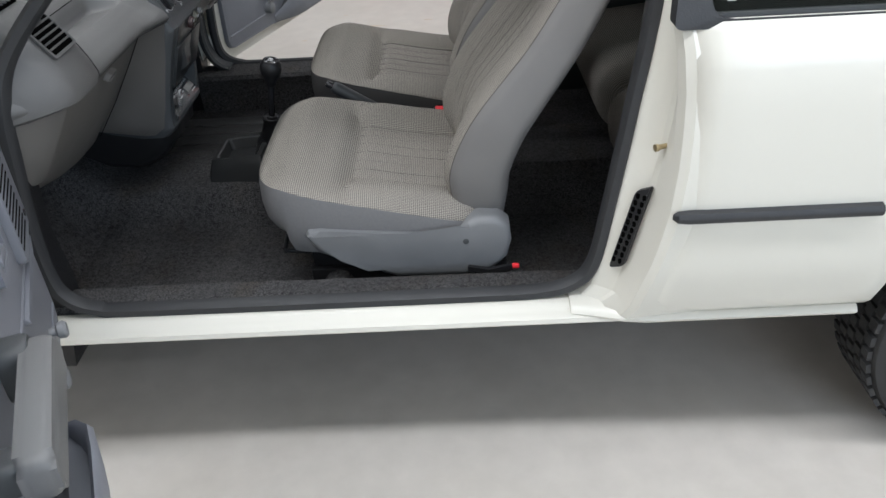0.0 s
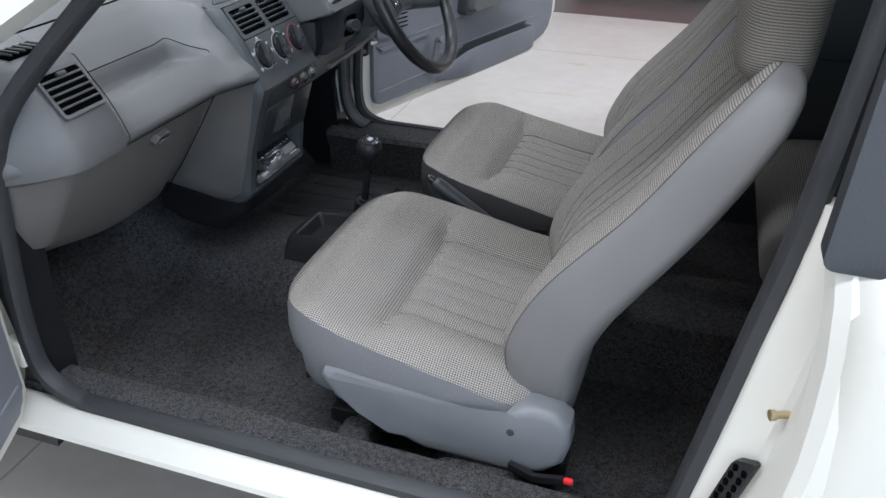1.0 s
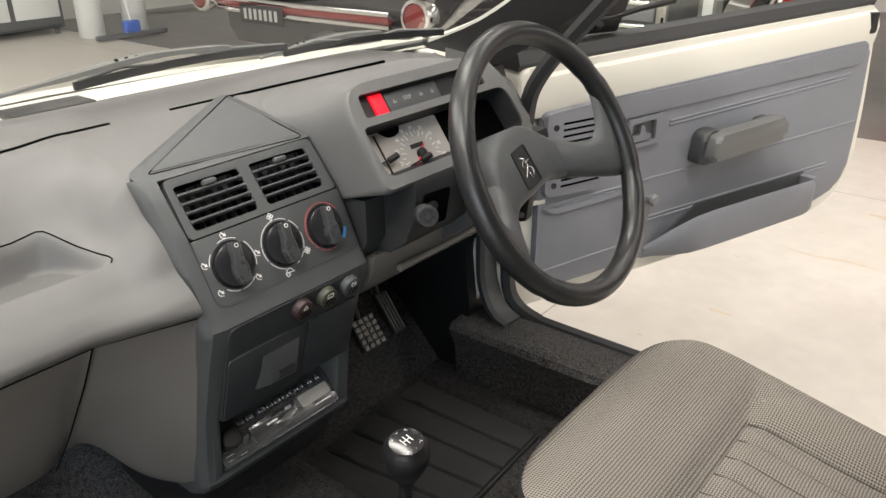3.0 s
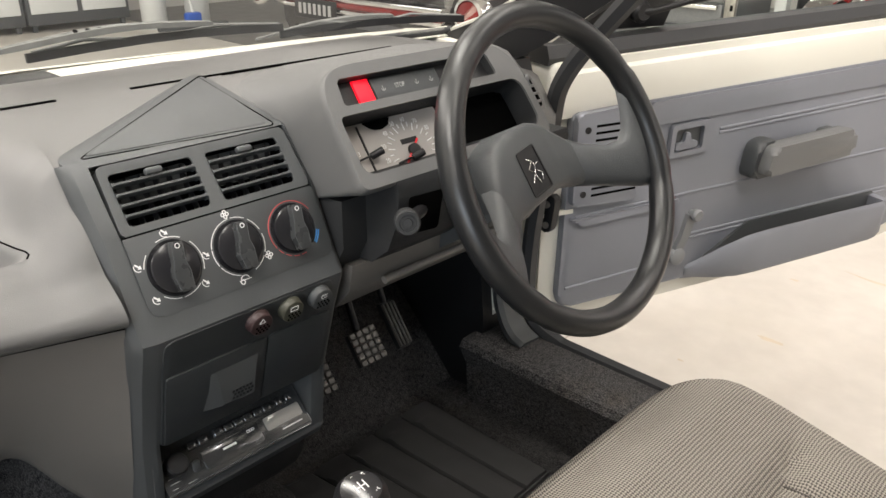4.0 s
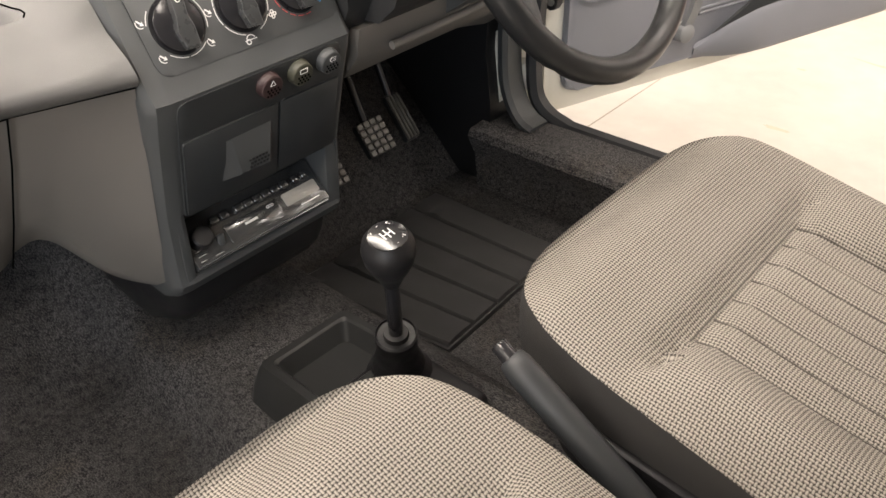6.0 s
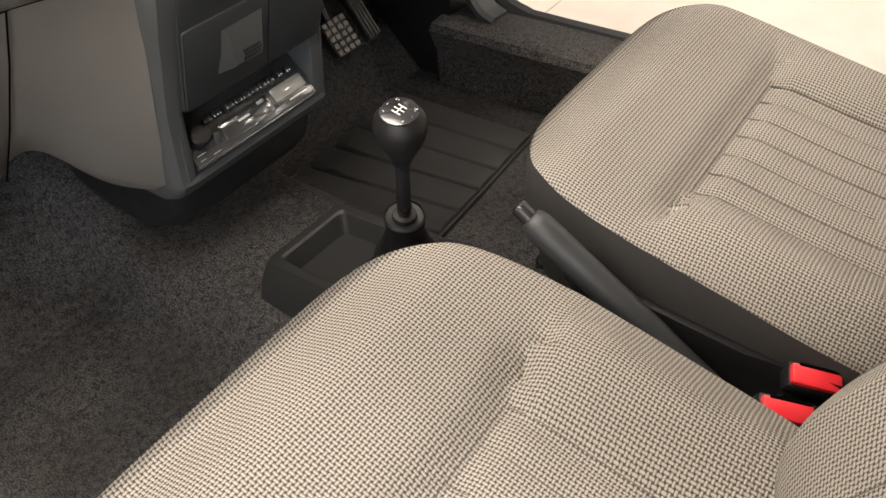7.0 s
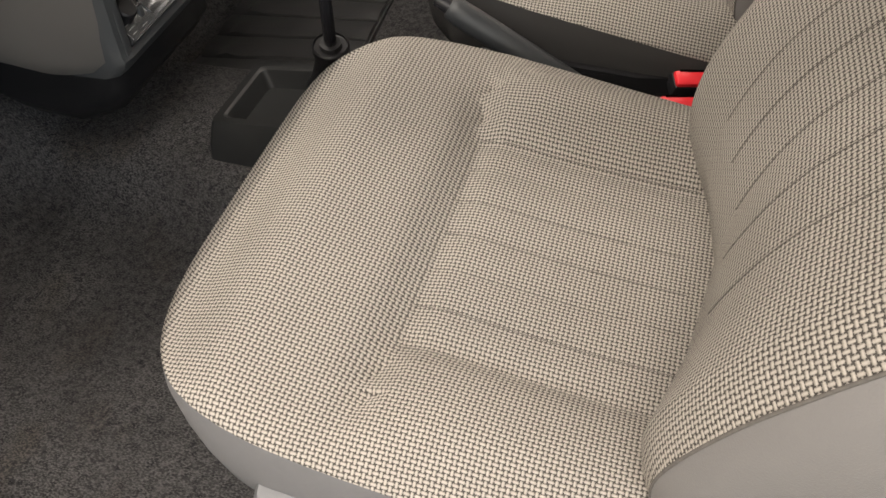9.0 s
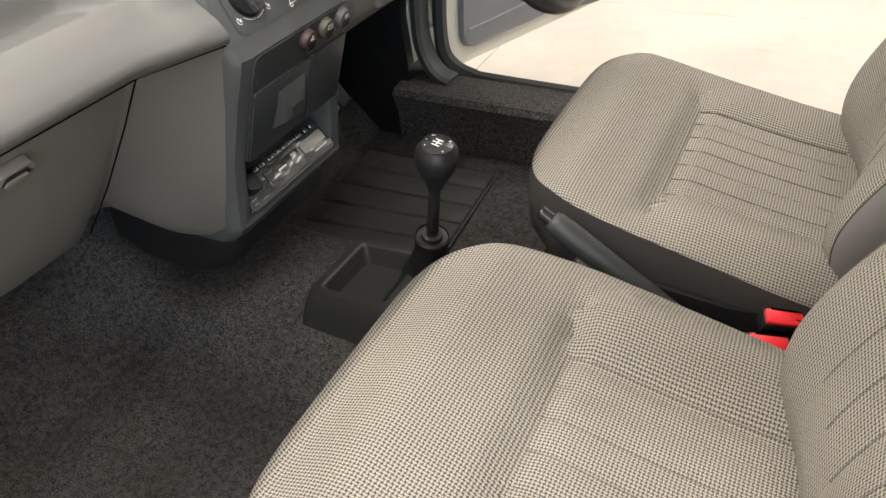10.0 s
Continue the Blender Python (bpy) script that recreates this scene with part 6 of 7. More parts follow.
# side walls, hood and front with two openings
walls = [[IF(a, b, d) for a, b in face_o] for d in (-0.012, -0.003)] + [[IF(0.31 + (a - 0.31) * 0.992, HT / 2 + (b - HT / 2) * 0.975, 0.0) for a, b in face_o]]
loft(bm, walls, cap=False)
hood = [Vector(IF(a, b, -0.012)) for a, b in face_o]
back, mid_ = [], []
for p in hood:
    w_, t_ = sm((0.175 - p.y) / 0.06), max(0.0, min(1.0, (p.z - 0.842) / 0.105))
    b0_ = Vector((min(p.x - 0.02, -0.86 + (p.z - 0.86) * 0.3), p.y, min(p.z, 0.905)))
    b0_ = b0_.lerp(Vector((-0.672 - 0.13 * t_, 0.120 - 0.030 * t_, 0.800 + 0.105 * t_)), w_)
    back.append(b0_)
    mid_.append([p.lerp(b0_, f_) + Vector((0, 0.010 * w_ * math.sin(math.pi * f_) * t_, 0.012 * (p.z > 0.93) * (1 - w_) * math.sin(math.pi * f_) - 0.012 * w_ * t_ * math.sin(math.pi * f_))) for f_ in (0.06, 0.16, 0.32, 0.55, 0.8)])
loft(bm, [hood] + [[q_[i] for q_ in mid_] for i in range(5)] + [back], cap=False)
part("binnacle_hood", bm, BINN, dash, "grey instrument hood", sharp=55)
inner0 = [(0.31 + (a - 0.31) * 0.992, HT / 2 + (b - HT / 2) * 0.975) for a, b in face_o]
bm = B()
geo_loops = []
for pl in (inner0, lamp_o, gaug_o):
    vs = [bm.verts.new(IF(a, b, 0.0)) for a, b in pl]
    geo_loops += [bm.edges.new((vs[i], vs[(i + 1) % len(vs)])) for i in range(len(vs))]
bmesh.ops.triangle_fill(bm, use_beauty=True, edges=geo_loops)
for pl in (lamp_o, gaug_o):
    loft(bm, [[IF(a, b, 0.0) for a, b in pl], [IF(a, b, -0.003) for a, b in pl]], cap=False)
part("binnacle_face", bm, BINN, dash, sharp=30)
for pl, dp in ((lamp_o, -0.016), (gaug_o, -0.036)):
    bm = B()
    loft(bm, [[IF(a, b, -0.003) for a, b in pl], [IF(0.3 + (a - 0.3) * 0.985, b, dp) for a, b in pl]], cap=False)
    part("recess_wall", bm, COLM, dash)
bm = B()
prism(bm, lamp_o, lambda a, b, d: IF(a, b, d), -0.018, -0.013)
ls = part("warning_lamp_strip", bm, BLACK, dash, "black warning lamp strip")
bm = B()
prism(bm, [(0.164, HT - 0.045), (0.186, HT - 0.045), (0.186, HT - 0.017), (0.164, HT - 0.017)], lambda a, b, d: IF(a, b, d), -0.014, -0.010, 0.001)
part("red_lamp", bm, REDLAMP, ls, "lit red warning lamp")
bm = B()
prism(bm, [(0.190, HT - 0.043), (0.290, HT - 0.043), (0.290, HT - 0.019), (0.190, HT - 0.019)], lambda a, b, d: IF(a, b, d), -0.0135, -0.0115, 0.0005)
part("smoked_lens", bm, CHAR, ls)
fm = lambda y, t, d: frame_of(IF(y, t, d), fn)
label_text("stop_text", "STOP", 0.0078, fm(0.228, HT - 0.031, -0.0112), GREYINK, ls, 0.8)
for y in (0.203, 0.254, 0.277):
    bm = B()
    q = fm(y, HT - 0.031, -0.0114)
    ring(bm, 0.0026, 0.0031, 180, 360, q, 16)
    prism(bm, [(-0.0003, -0.002), (0.0003, -0.002), (0.0003, 0.003), (-0.0003, 0.003)], lambda a, b, d: q @ Vector((a, b, d)), 0, 0.0003)
    part("lamp_symbol", bm, GREYINK, ls)
# gauges
bm = B()
prism(bm, gaug_o, lambda a, b, d: IF(a, b, d), -0.044, -0.037)
gp = part("gauge_backing", bm, DEEP, dash)
bm = B()
prism(bm, round_poly([(0.124, 0.016), (0.284, 0.016), (0.284, 0.079), (0.124, 0.079)], 0.004), lambda a, b, d: IF(a, b, d), -0.037, -0.034)
gf = part("gauge_face", bm, GAUGE, gp, "pale grey speedometer face")
cen = (0.226, 0.034)
for k in range(21):
    a = radians(215 - k * 12.5)
    bm = B()
    r0, r1 = (0.026, 0.035) if k % 2 == 0 else (0.030, 0.035)
    sweep(bm, [IF(cen[0] + r0 * math.cos(a), cen[1] + r0 * math.sin(a), -0.0336), IF(cen[0] + r1 * math.cos(a), cen[1] + r1 * math.sin(a), -0.0336)], 0.0006)
    part("tick", bm, WHITEINK, gf)
for k, txt in enumerate(("10", "20", "30", "40", "50", "60", "70", "80", "90", "100")):
    a = radians(215 - (k + 0.2) * 25)
    label_text("numeral", txt, 0.0075, fm(cen[0] + 0.0405 * math.cos(a), cen[1] + 0.0385 * math.sin(a), -0.0338), WHITEINK, gf, 0.85)
bm = B()
prism(bm, [(cen[0] - 0.012, cen[1] + 0.010), (cen[0] + 0.012, cen[1] + 0.010), (cen[0] + 0.012, cen[1] + 0.016), (cen[0] - 0.012, cen[1] + 0.016)], lambda a, b, d: IF(a, b, d), -0.034, -0.0332)
part("odometer", bm, BLACK, gf)
bm = B()
prism(bm, [(0.162, 0.018), (0.1635, 0.018), (0.1635, 0.076), (0.162, 0.076)], lambda a, b, d: IF(a, b, d), -0.034, -0.032)
part("gauge_divider", bm, BLACK, gf)
label_text("numeral", "3", 0.0075, fm(0.152, 0.046, -0.0338), WHITEINK, gf, 0.85)
for zz, ww in ((0.046, 0.008), (0.056, 0.005), (0.036, 0.008)):
    bm = B()
    sweep(bm, [IF(0.139, zz, -0.0336), IF(0.139 + ww, zz + 0.0004, -0.0336)], 0.0006)
    part("tick", bm, WHITEINK, gf)
bm = B()
prism(bm, round_poly([(0.172, 0.0785), (0.212, 0.0785), (0.206, 0.070), (0.196, 0.067), (0.186, 0.068), (0.180, 0.071)], 0.002), lambda a, b, d: IF(a, b, d), -0.034, -0.0325)
part("gauge_mask", bm, DEEP, gf)
for y, t in ((0.168, 0.040), (0.222, 0.026)):
    bm = B()
    sweep(bm, [IF(y - 0.026, t - 0.002, -0.031), IF(y - 0.006, t, -0.026)], 0.0012)
    sweep(bm, [IF(y - 0.007, t - 0.001, -0.027), IF(y + 0.006, t + 0.001, -0.021)], 0.0042)
    part("reset_knob", bm, BLACK, gf)
bm = B()
sweep(bm, [IF(cen[0] - 0.022, cen[1] - 0.016, -0.031), IF(cen[0] + 0.010, cen[1] + 0.012, -0.031)], [(0.0011, 0.0004), (0.0011, -0.0004), (-0.0011, -0.0004), (-0.0011, 0.0004)], up=fn)
part("needle", bm, REDP, gf)
bm = B()
lathe(bm, [(0.008, 0), (0.008, 0.004), (0.005, 0.005)], frame_of(IF(*cen, -0.0335), fn), 16)
part("needle_boss", bm, BLACK, gf)
# near-black panel carries the dark of the recess beside the speedometer
bm = B()
prism(bm, round_poly([(0.288, 0.018), (0.408, 0.018), (0.405, 0.076), (0.288, 0.076)], 0.004), lambda a, b, d: IF(a, b, d), -0.037, -0.034)
part("dark_gauge_bay", bm, DEEP, gp)
# driver end vent
bm = B()
loft(bm, [[(x - e, y, z) for x, z in ((-0.70, 0.92), (-0.665, 0.915), (-0.640, 0.895), (-0.622, 0.83), (-0.63, 0.80), (-0.70, 0.78))] for y, e in ((0.440, 0.0), (0.455, 0.0), (0.480, 0.006), (0.505, 0.030), (0.525, 0.065), (0.54, 0.11))])
pod = part("end_pod", bm, BINN, dash)
vent(frame_of((-0.6395, 0.492, 0.862), (0.62, 0.70, 0.25)), 0.040, 0.062, 4, 2, pod, CHAR, knob=False)
# lower column fascia, near-black plate carrying a recess's shade, and stalk
bm = B()
loft(bm, [[(x, y, z) for x, z in ((-0.552, 0.842), (-0.548, 0.832), (-0.552, 0.795), (-0.568, 0.758), (-0.595, 0.736), (-0.80, 0.725), (-0.80, 0.84))] for y in (0.155, 0.16, 0.20, 0.43, 0.455)])
loft(bm, [[(x, y, z) for x, z in ((-0.602, 0.815), (-0.602, 0.760), (-0.625, 0.722), (-0.80, 0.715), (-0.80, 0.80))] for y in (0.121, 0.157)])
cf = part("column_fascia", bm, COLM, dash, "dark fascia below the instruments")
bm = B()
prism(bm, round_poly([(0.170, 0.776), (0.221, 0.770), (0.221, 0.818), (0.170, 0.821)], 0.004), lambda a, b, d: (-0.5495 + d - 0.13 * max(0.0, 0.832 - b) - 2.6 * max(0.0, 0.800 - b) ** 2, a, b), 0.0, 0.0035, 0.001)
part("stalk_shade", bm, DEEP, cf)
bm = B()
loft(bm, [[(x, y, z) for x, z in ((-0.605, 0.733), (-0.612, 0.700), (-0.64, 0.668), (-0.80, 0.63), (-0.82, 0.72))] for y in (0.135, 0.3, 0.42, 0.445)])
part("knee_panel", bm, KNEE, dash, "grey driver's knee panel")
bm = B()
sweep(bm, [(-0.603, 0.18, 0.702), (-0.601, 0.30, 0.704), (-0.600, 0.44, 0.712)], 0.005)
part("knee_edge", bm, KNEE, dash)

# ---- steering ----
wc, wt = Vector((-0.450, 0.316, 0.845)), radians(27.6)
wy, wv = Vector((0, 1, 0)), Vector((-math.sin(wt), 0, math.cos(wt)))
wn = wy.cross(wv)
wheel_ = thing("steering_wheel", wc, "black two-spoke steering wheel with a leather-grained rim", "steering wheel")
WP = lambda a, b, d: wc + wy * a + wv * b + wn * d
bm = B()
RR = 0.171
loops = []
for i in range(96):
    a = 2 * math.pi * i / 96
    cx_ = WP(RR * math.cos(a), RR * math.sin(a), 0)
    o_ = (cx_ - wc).normalized()
    thin = 1.0
    for g in (168, 32, -21, -131):
        for dd in (-2.2, 0, 2.2):
            da = (math.degrees(a) - g - dd + 180) % 360 - 180
            thin -= 0.10 * math.exp(-(da / 0.8) ** 2)
    loops.append([cx_ + (o_ * math.cos(b) * 0.0145 + wn * math.sin(b) * 0.0155) * thin for b in [2 * math.pi * j / 14 for j in range(14)]])
loops.append(loops[0])
loft(bm, loops, cap=False)
part("rim", bm, LEATHER, wheel_, "black grained leather rim")
TURN = radians(12)
HP = lambda a, b, d: WP(a * math.cos(TURN) - b * math.sin(TURN), a * math.sin(TURN) + b * math.cos(TURN), d)
# across: upper edge, lower edge, face height, thickness
SECT = ((0.0, 0.062, -0.030, -0.045, 0.055), (0.030, 0.058, -0.030, -0.045, 0.055), (0.046, 0.050, -0.031, -0.045, 0.050), (0.058, 0.036, -0.036, -0.044, 0.040), (0.072, 0.018, -0.043, -0.040, 0.028), (0.092, -0.001, -0.056, -0.030, 0.020),
        (0.114, -0.017, -0.072, -0.016, 0.016), (0.130, -0.019, -0.083, -0.007, 0.013), (0.140, -0.008, -0.088, -0.003, 0.012), (0.148, 0.010, -0.082, -0.001, 0.011), (0.156, 0.036, -0.068, 0.0, 0.010), (0.163, 0.050, -0.050, 0.0, 0.009))


def wheel_section(s_, u, l, d, th):
    w_ = u - l
    e1, e2 = min(0.004, w_ * 0.1), min(0.012, w_ * 0.2)
    return [HP(s_, b, d + c) for b, c in ((u, -th), (u, -0.010), (u - e1, -0.004), (u - e2, 0.0), (l + e2, 0.0), (l + e1, -0.004), (l, -0.010), (l, -th))]


bm = B()
loft(bm, [wheel_section(-q[0], *q[1:]) for q in SECT[4:0:-1]] + [wheel_section(*q) for q in SECT[:5]])
hub = part("hub_pad", bm, HUBP, wheel_, "dark grey hub pad", sharp=60)
bm = B()
loft(bm, [[HP(a, b + 0.012, d) for a, b in round_poly([(-0.045 * f_, -0.034 * f_), (0.045 * f_, -0.034 * f_), (0.045 * f_, 0.036 * f_), (-0.045 * f_, 0.036 * f_)], 0.012)] for d, f_ in ((-0.13, 0.9), (-0.08, 1.0))])
part("boss", bm, HUBP, wheel_)
for s_ in (1, -1):
    bm = B()
    loft(bm, [wheel_section(s_ * q[0], *q[1:]) for q in SECT[4:]])
    part("spoke", bm, HUBP, wheel_, sharp=60)
BP = HP
HP = lambda a, b, d: BP(a - 0.003, b + 0.008, d)
bm = B()
bo, bi = round_poly([(-0.0185, -0.027), (0.0185, -0.027), (0.0165, 0.028), (-0.0165, 0.028)], 0.004), round_poly([(-0.0168, -0.025), (0.0168, -0.025), (0.0148, 0.026), (-0.0148, 0.026)], 0.003)
loft(bm, [[HP(a, b, d) for a, b in p_] for p_, d in ((bo, -0.050), (bo, -0.0435), (bi, -0.0435), (bi, -0.047))], cap=False)
bm.faces.new([bm.verts.new(HP(a, b, -0.0446)) for a, b in bi])
part("badge_recess", bm, BLACK, hub)
bm = B()
for pts in ([(-0.006, 0.016), (0.001, 0.012), (0.004, 0.004), (-0.002, -0.004), (0.002, -0.016)], [(0.001, 0.011), (-0.008, 0.005), (-0.004, 0.0)], [(0.003, 0.0), (0.010, -0.006), (0.007, -0.015)], [(0.002, 0.005), (0.010, 0.007)], [(-0.003, -0.004), (-0.010, -0.011)]):
    sweep(bm, [HP(a, b, -0.0440) for a, b in pts], 0.0009)
part("badge_mark", bm, CHROME, hub, "plain silver line badge")
bm = B()
sweep(bm, [WP(0, 0, -0.10), WP(0, -0.01, -0.14), WP(0, -0.02, -0.24)], [(-0.036, -0.03), (0.036, -0.03), (0.040, 0.0), (0.034, 0.026), (-0.034, 0.026), (-0.040, 0.0)])
col = thing("steering_column", WP(0, 0, -0.1), "dark grey steering column cowl behind the wheel", "steering column")
part("cowl", bm, CHAR, col)
bm = B()
pts = [(-0.560, 0.200, 0.798), (-0.545, 0.18, 0.803), (-0.525, 0.145, 0.810)]
sweep(bm, smooth_path(pts, 4), 0.007)
part("stalk_arm", bm, BLACK, col)
bm = B()
lathe(bm, [(0.010, -0.022), (0.0128, -0.016), (0.0128, -0.004), (0.0120, -0.003), (0.0120, -0.001), (0.0132, 0.0), (0.0132, 0.010), (0.0118, 0.0125), (0.0085, 0.0125), (0.0080, 0.0110), (0.0050, 0.0110), (0.0045, 0.0125), (0.002, 0.0125)], frame_of((-0.517, 0.136, 0.8125), Vector((0.75, -0.64, 0.25)), (0, 0, 1)), 26)
part("stalk_knob", bm, COLM, col, "dark grey ribbed stalk knob")


# ---- things on the tunnel and floor ----
tray = thing("coin_tray", (-0.545, -0.01, 0.345), "black moulded plastic oddments tray on the carpeted tunnel", "tray")
bm = B()
to = round_poly([(-0.600, -0.080), (-0.596, 0.053), (-0.470, 0.052), (-0.470, -0.085)], 0.010)
to2 = round_poly([(-0.598, -0.078), (-0.594, 0.051), (-0.472, 0.050), (-0.472, -0.083)], 0.009)
ti2 = round_poly([(-0.587, -0.068), (-0.584, 0.043), (-0.482, 0.042), (-0.482, -0.073)], 0.008)
ti = round_poly([(-0.584, -0.065), (-0.581, 0.040), (-0.485, 0.039), (-0.485, -0.070)], 0.010)
tf = round_poly([(-0.576, -0.057), (-0.573, 0.032), (-0.492, 0.031), (-0.492, -0.062)], 0.012)
big = round_poly([(-0.614, -0.100), (-0.608, 0.062), (-0.462, 0.060), (-0.462, -0.112)], 0.012)
tz = lambda a: 0.399 + (a + 0.60) * 0.08
loft(bm, [[(a, b, 0.318) for a, b in big], [(a * 0.5 + c * 0.5, b * 0.5 + d * 0.5, tz(a) - 0.028) for (a, b), (c, d) in zip(big, to)], [(a, b, tz(a) - 0.003) for a, b in to], [(a, b, tz(a)) for a, b in to2], [(a, b, tz(a)) for a, b in ti2], [(a, b, tz(a) - 0.003) for a, b in ti], [(a, b, tz(a) - 0.028) for a, b in tf]], cap=False)
bm.faces.new([bm.verts.new((a, b, tz(a) - 0.028)) for a, b in tf])
part("tray_body", bm, mat("tray_plastic", (0.024, 0.025, 0.025), 0.40, spec=0.4, vary=0.06), tray, sharp=22)
bm = B()
rbox(bm, (-0.43, 0.0, 0.385), (0.14, 0.12, 0.03), 0.012, 3)
part("lever_base", bm, BLACK, tray)

gear = thing("gear_lever", (-0.452, 0.012, 0.39), "black gear lever with a round knob and folded rubber boot", "gear lever")
bm = B()
K0, K1 = Vector((-0.455, 0.012, 0.44)), Vector((-0.424, -0.014, 0.622))
ax = (K1 - K0).normalized()
gm_ = frame_of(K0, ax, (0, 1, 0))
lathe(bm, [(0.042, -0.06), (0.036, -0.045), (0.038, -0.040), (0.029, -0.028), (0.030, -0.022), (0.0245, -0.012), (0.0255, -0.006), (0.0225, 0.004), (0.0215, 0.020), (0.0235, 0.024), (0.0235, 0.032), (0.0215, 0.034), (0.0205, 0.031), (0.014, 0.030), (0.013, 0.036), (0.009, 0.037)], gm_, 24)
part("boot", bm, BLACK, gear, "black folded rubber boot")
bm = B()
lathe(bm, [(0.008, 0.0), (0.008, 0.05), (0.0075, 0.11), (0.0085, 0.125)], gm_, 16)
part("shaft", bm, SATIN, gear)
Lk = (K1 - K0).length
bm = B()
lathe(bm, [(0.009, Lk - 0.068), (0.0115, Lk - 0.062), (0.0135, Lk - 0.054), (0.019, Lk - 0.044), (0.0245, Lk - 0.030), (0.0265, Lk - 0.018), (0.0250, Lk - 0.008), (0.0205, Lk - 0.002), (0.0195, Lk - 0.0005), (0.0190, Lk + 0.0005), (0.011, Lk + 0.0025), (0.001, Lk + 0.003)], gm_, 32)
kb = part("knob", bm, BLACK, gear, "black pear-shaped knob")
km = frame_of(K0 + ax * (Lk + 0.0032), ax, (0.05, 1, 0))
bm = B()
lathe(bm, [(0.0186, -0.003), (0.0186, -0.0012), (0.010, 0.0004), (0.0005, 0.0007)], km, 32)
part("knob_cap", bm, SATIN, kb)
bm = B()
for x0, y0, x1, y1 in ((-0.005, -0.005, -0.005, 0.005), (0, -0.006, 0, 0.006), (0.005, -0.005, 0.005, 0.005), (-0.005, 0, 0.005, 0)):
    sweep(bm, [km @ Vector((x0, y0, 0.0006)), km @ Vector((x1, y1, 0.0006))], 0.0006)
part("gate_mark", bm, WHITEINK, kb)
for ch, x0, y0 in (("1", -0.0080, 0.0080), ("3", 0, 0.0100), ("5", 0.0080, 0.0080), ("2", -0.0075, -0.0085), ("4", 0, -0.0105), ("R", 0.0080, -0.0085)):
    label_text("numeral", ch, 0.0078, km @ Matrix.Translation((x0 * 1.25, y0 * 1.18, -0.0006)), WHITEINK, kb)

hbk = thing("handbrake", (-0.12, 0.0, 0.37), "dark grey handbrake lever between the front seats", "handbrake")
H0, H1 = Vector((-0.02, 0.003, 0.372)), Vector((-0.288, -0.006, 0.549))
hax = (H1 - H0).normalized()
Lh = (H1 - H0).length
hm_ = frame_of(H0, hax, (0, 1, 0))
bm = B()
lathe(bm, [(0.012, 0.0), (0.014, 0.05), (0.0140, 0.12), (0.0152, 0.16), (0.0152, Lh - 0.03), (0.0146, Lh - 0.012), (0.0125, Lh - 0.004), (0.010, Lh - 0.002)], hm_, 22)
part("grip", bm, FASC, hbk)
bm = B()
lathe(bm, [(0.0085, Lh - 0.006), (0.0085, Lh + 0.012), (0.0075, Lh + 0.014), (0.005, Lh + 0.0145)], hm_, 16)
part("release_button", bm, SATIN, hbk)
bm = B()
rbox(bm, (-0.02, 0.003, 0.37), (0.14, 0.05, 0.04), 0.012, 3)
part("base", bm, BLACK, hbk)

# seat belt buckles
def buckle(at, turn):
    b0 = thing("belt_buckle", at, "red push-button seat belt buckle beside the seat", "seat belt buckle", "belt buckles")
    m = Matrix.Translation(at) @ pose(0, 0, 0, 18, 10, turn)
    b2 = B()
    rbox(b2, (0, 0, 0), (0.052, 0.026, 0.020), 0.005, 2)
    bmesh.ops.transform(b2, matrix=m @ Matrix.Translation((0.030, 0, -0.010)), verts=b2.verts)
    part("housing", b2, BLACK, b0)
    b2 = B()
    rbox(b2, (0, 0, 0), (0.044, 0.020, 0.008), 0.0035, 2)
    bmesh.ops.transform(b2, matrix=m @ Matrix.Translation((0.028, -0.001, 0.001)), verts=b2.verts)
    part("button", b2, REDP, b0, "red release button")
    b2 = B()
    rbox(b2, (0, 0, 0), (0.036, 0.003, 0.002), 0.0008, 1)
    bmesh.ops.transform(b2, matrix=m @ Matrix.Translation((0.030, 0.0075, 0.005)), verts=b2.verts)
    part("tongue_slot", b2, DEEP, b0)
    b2 = B()
    sweep(b2, [m @ Vector((0.02, 0, -0.04)), Vector(at) + Vector((0.05, 0, -0.10)), Vector(at) + Vector((0.07, 0, -0.17))], [(0.014, 0.003), (0.014, -0.003), (-0.014, -0.003), (-0.014, 0.003)])
    part("stalk", b2, BLACK, b0)


buckle((-0.044, 0.016, 0.466), 22)
buckle((-0.054, -0.030, 0.464), 24)

# heel pad on the driver's floor
pad_ = thing("heel_mat", (-0.69, 0.31, 0.268), "black ribbed vinyl heel mat on the driver's carpet", "floor mat")
NP = 5
for k in range(NP):
    v0, v1 = k / NP, (k + 1) / NP
    def MP(u, v, d):
        x = -0.812 - 0.014 * v + 0.272 * u
        y0, y1 = 0.142 + 0.040 * u, 0.474
        return (x, y0 + (y1 - y0) * v, max(0.270, floor_z(x, y0 + (y1 - y0) * v) + 0.006) + d)
    bm = B()
    L = []
    for i in range(25):
        u = i / 24
        fold = 0.004 * math.exp(-((u - 0.14 - 0.04 * math.sin(k * 2.1)) / 0.035) ** 2) - 0.003 * math.exp(-((u - 0.06) / 0.03) ** 2)
        L.append([MP(u, v0 + (v1 - v0) * t, h + 0.0015 * noise.noise((u * 5, t + k, 0.2))) for t, h in ((0.012, -0.004), (0.02, 0.004), (0.07, 0.0078 + fold), (0.3, 0.0095 + fold), (0.6, 0.0095), (0.93, 0.0075), (0.98, 0.004), (0.988, -0.004))])
    loft(bm, L)
    part("mat_pad", bm, MATRUB, pad_)
bm = B()
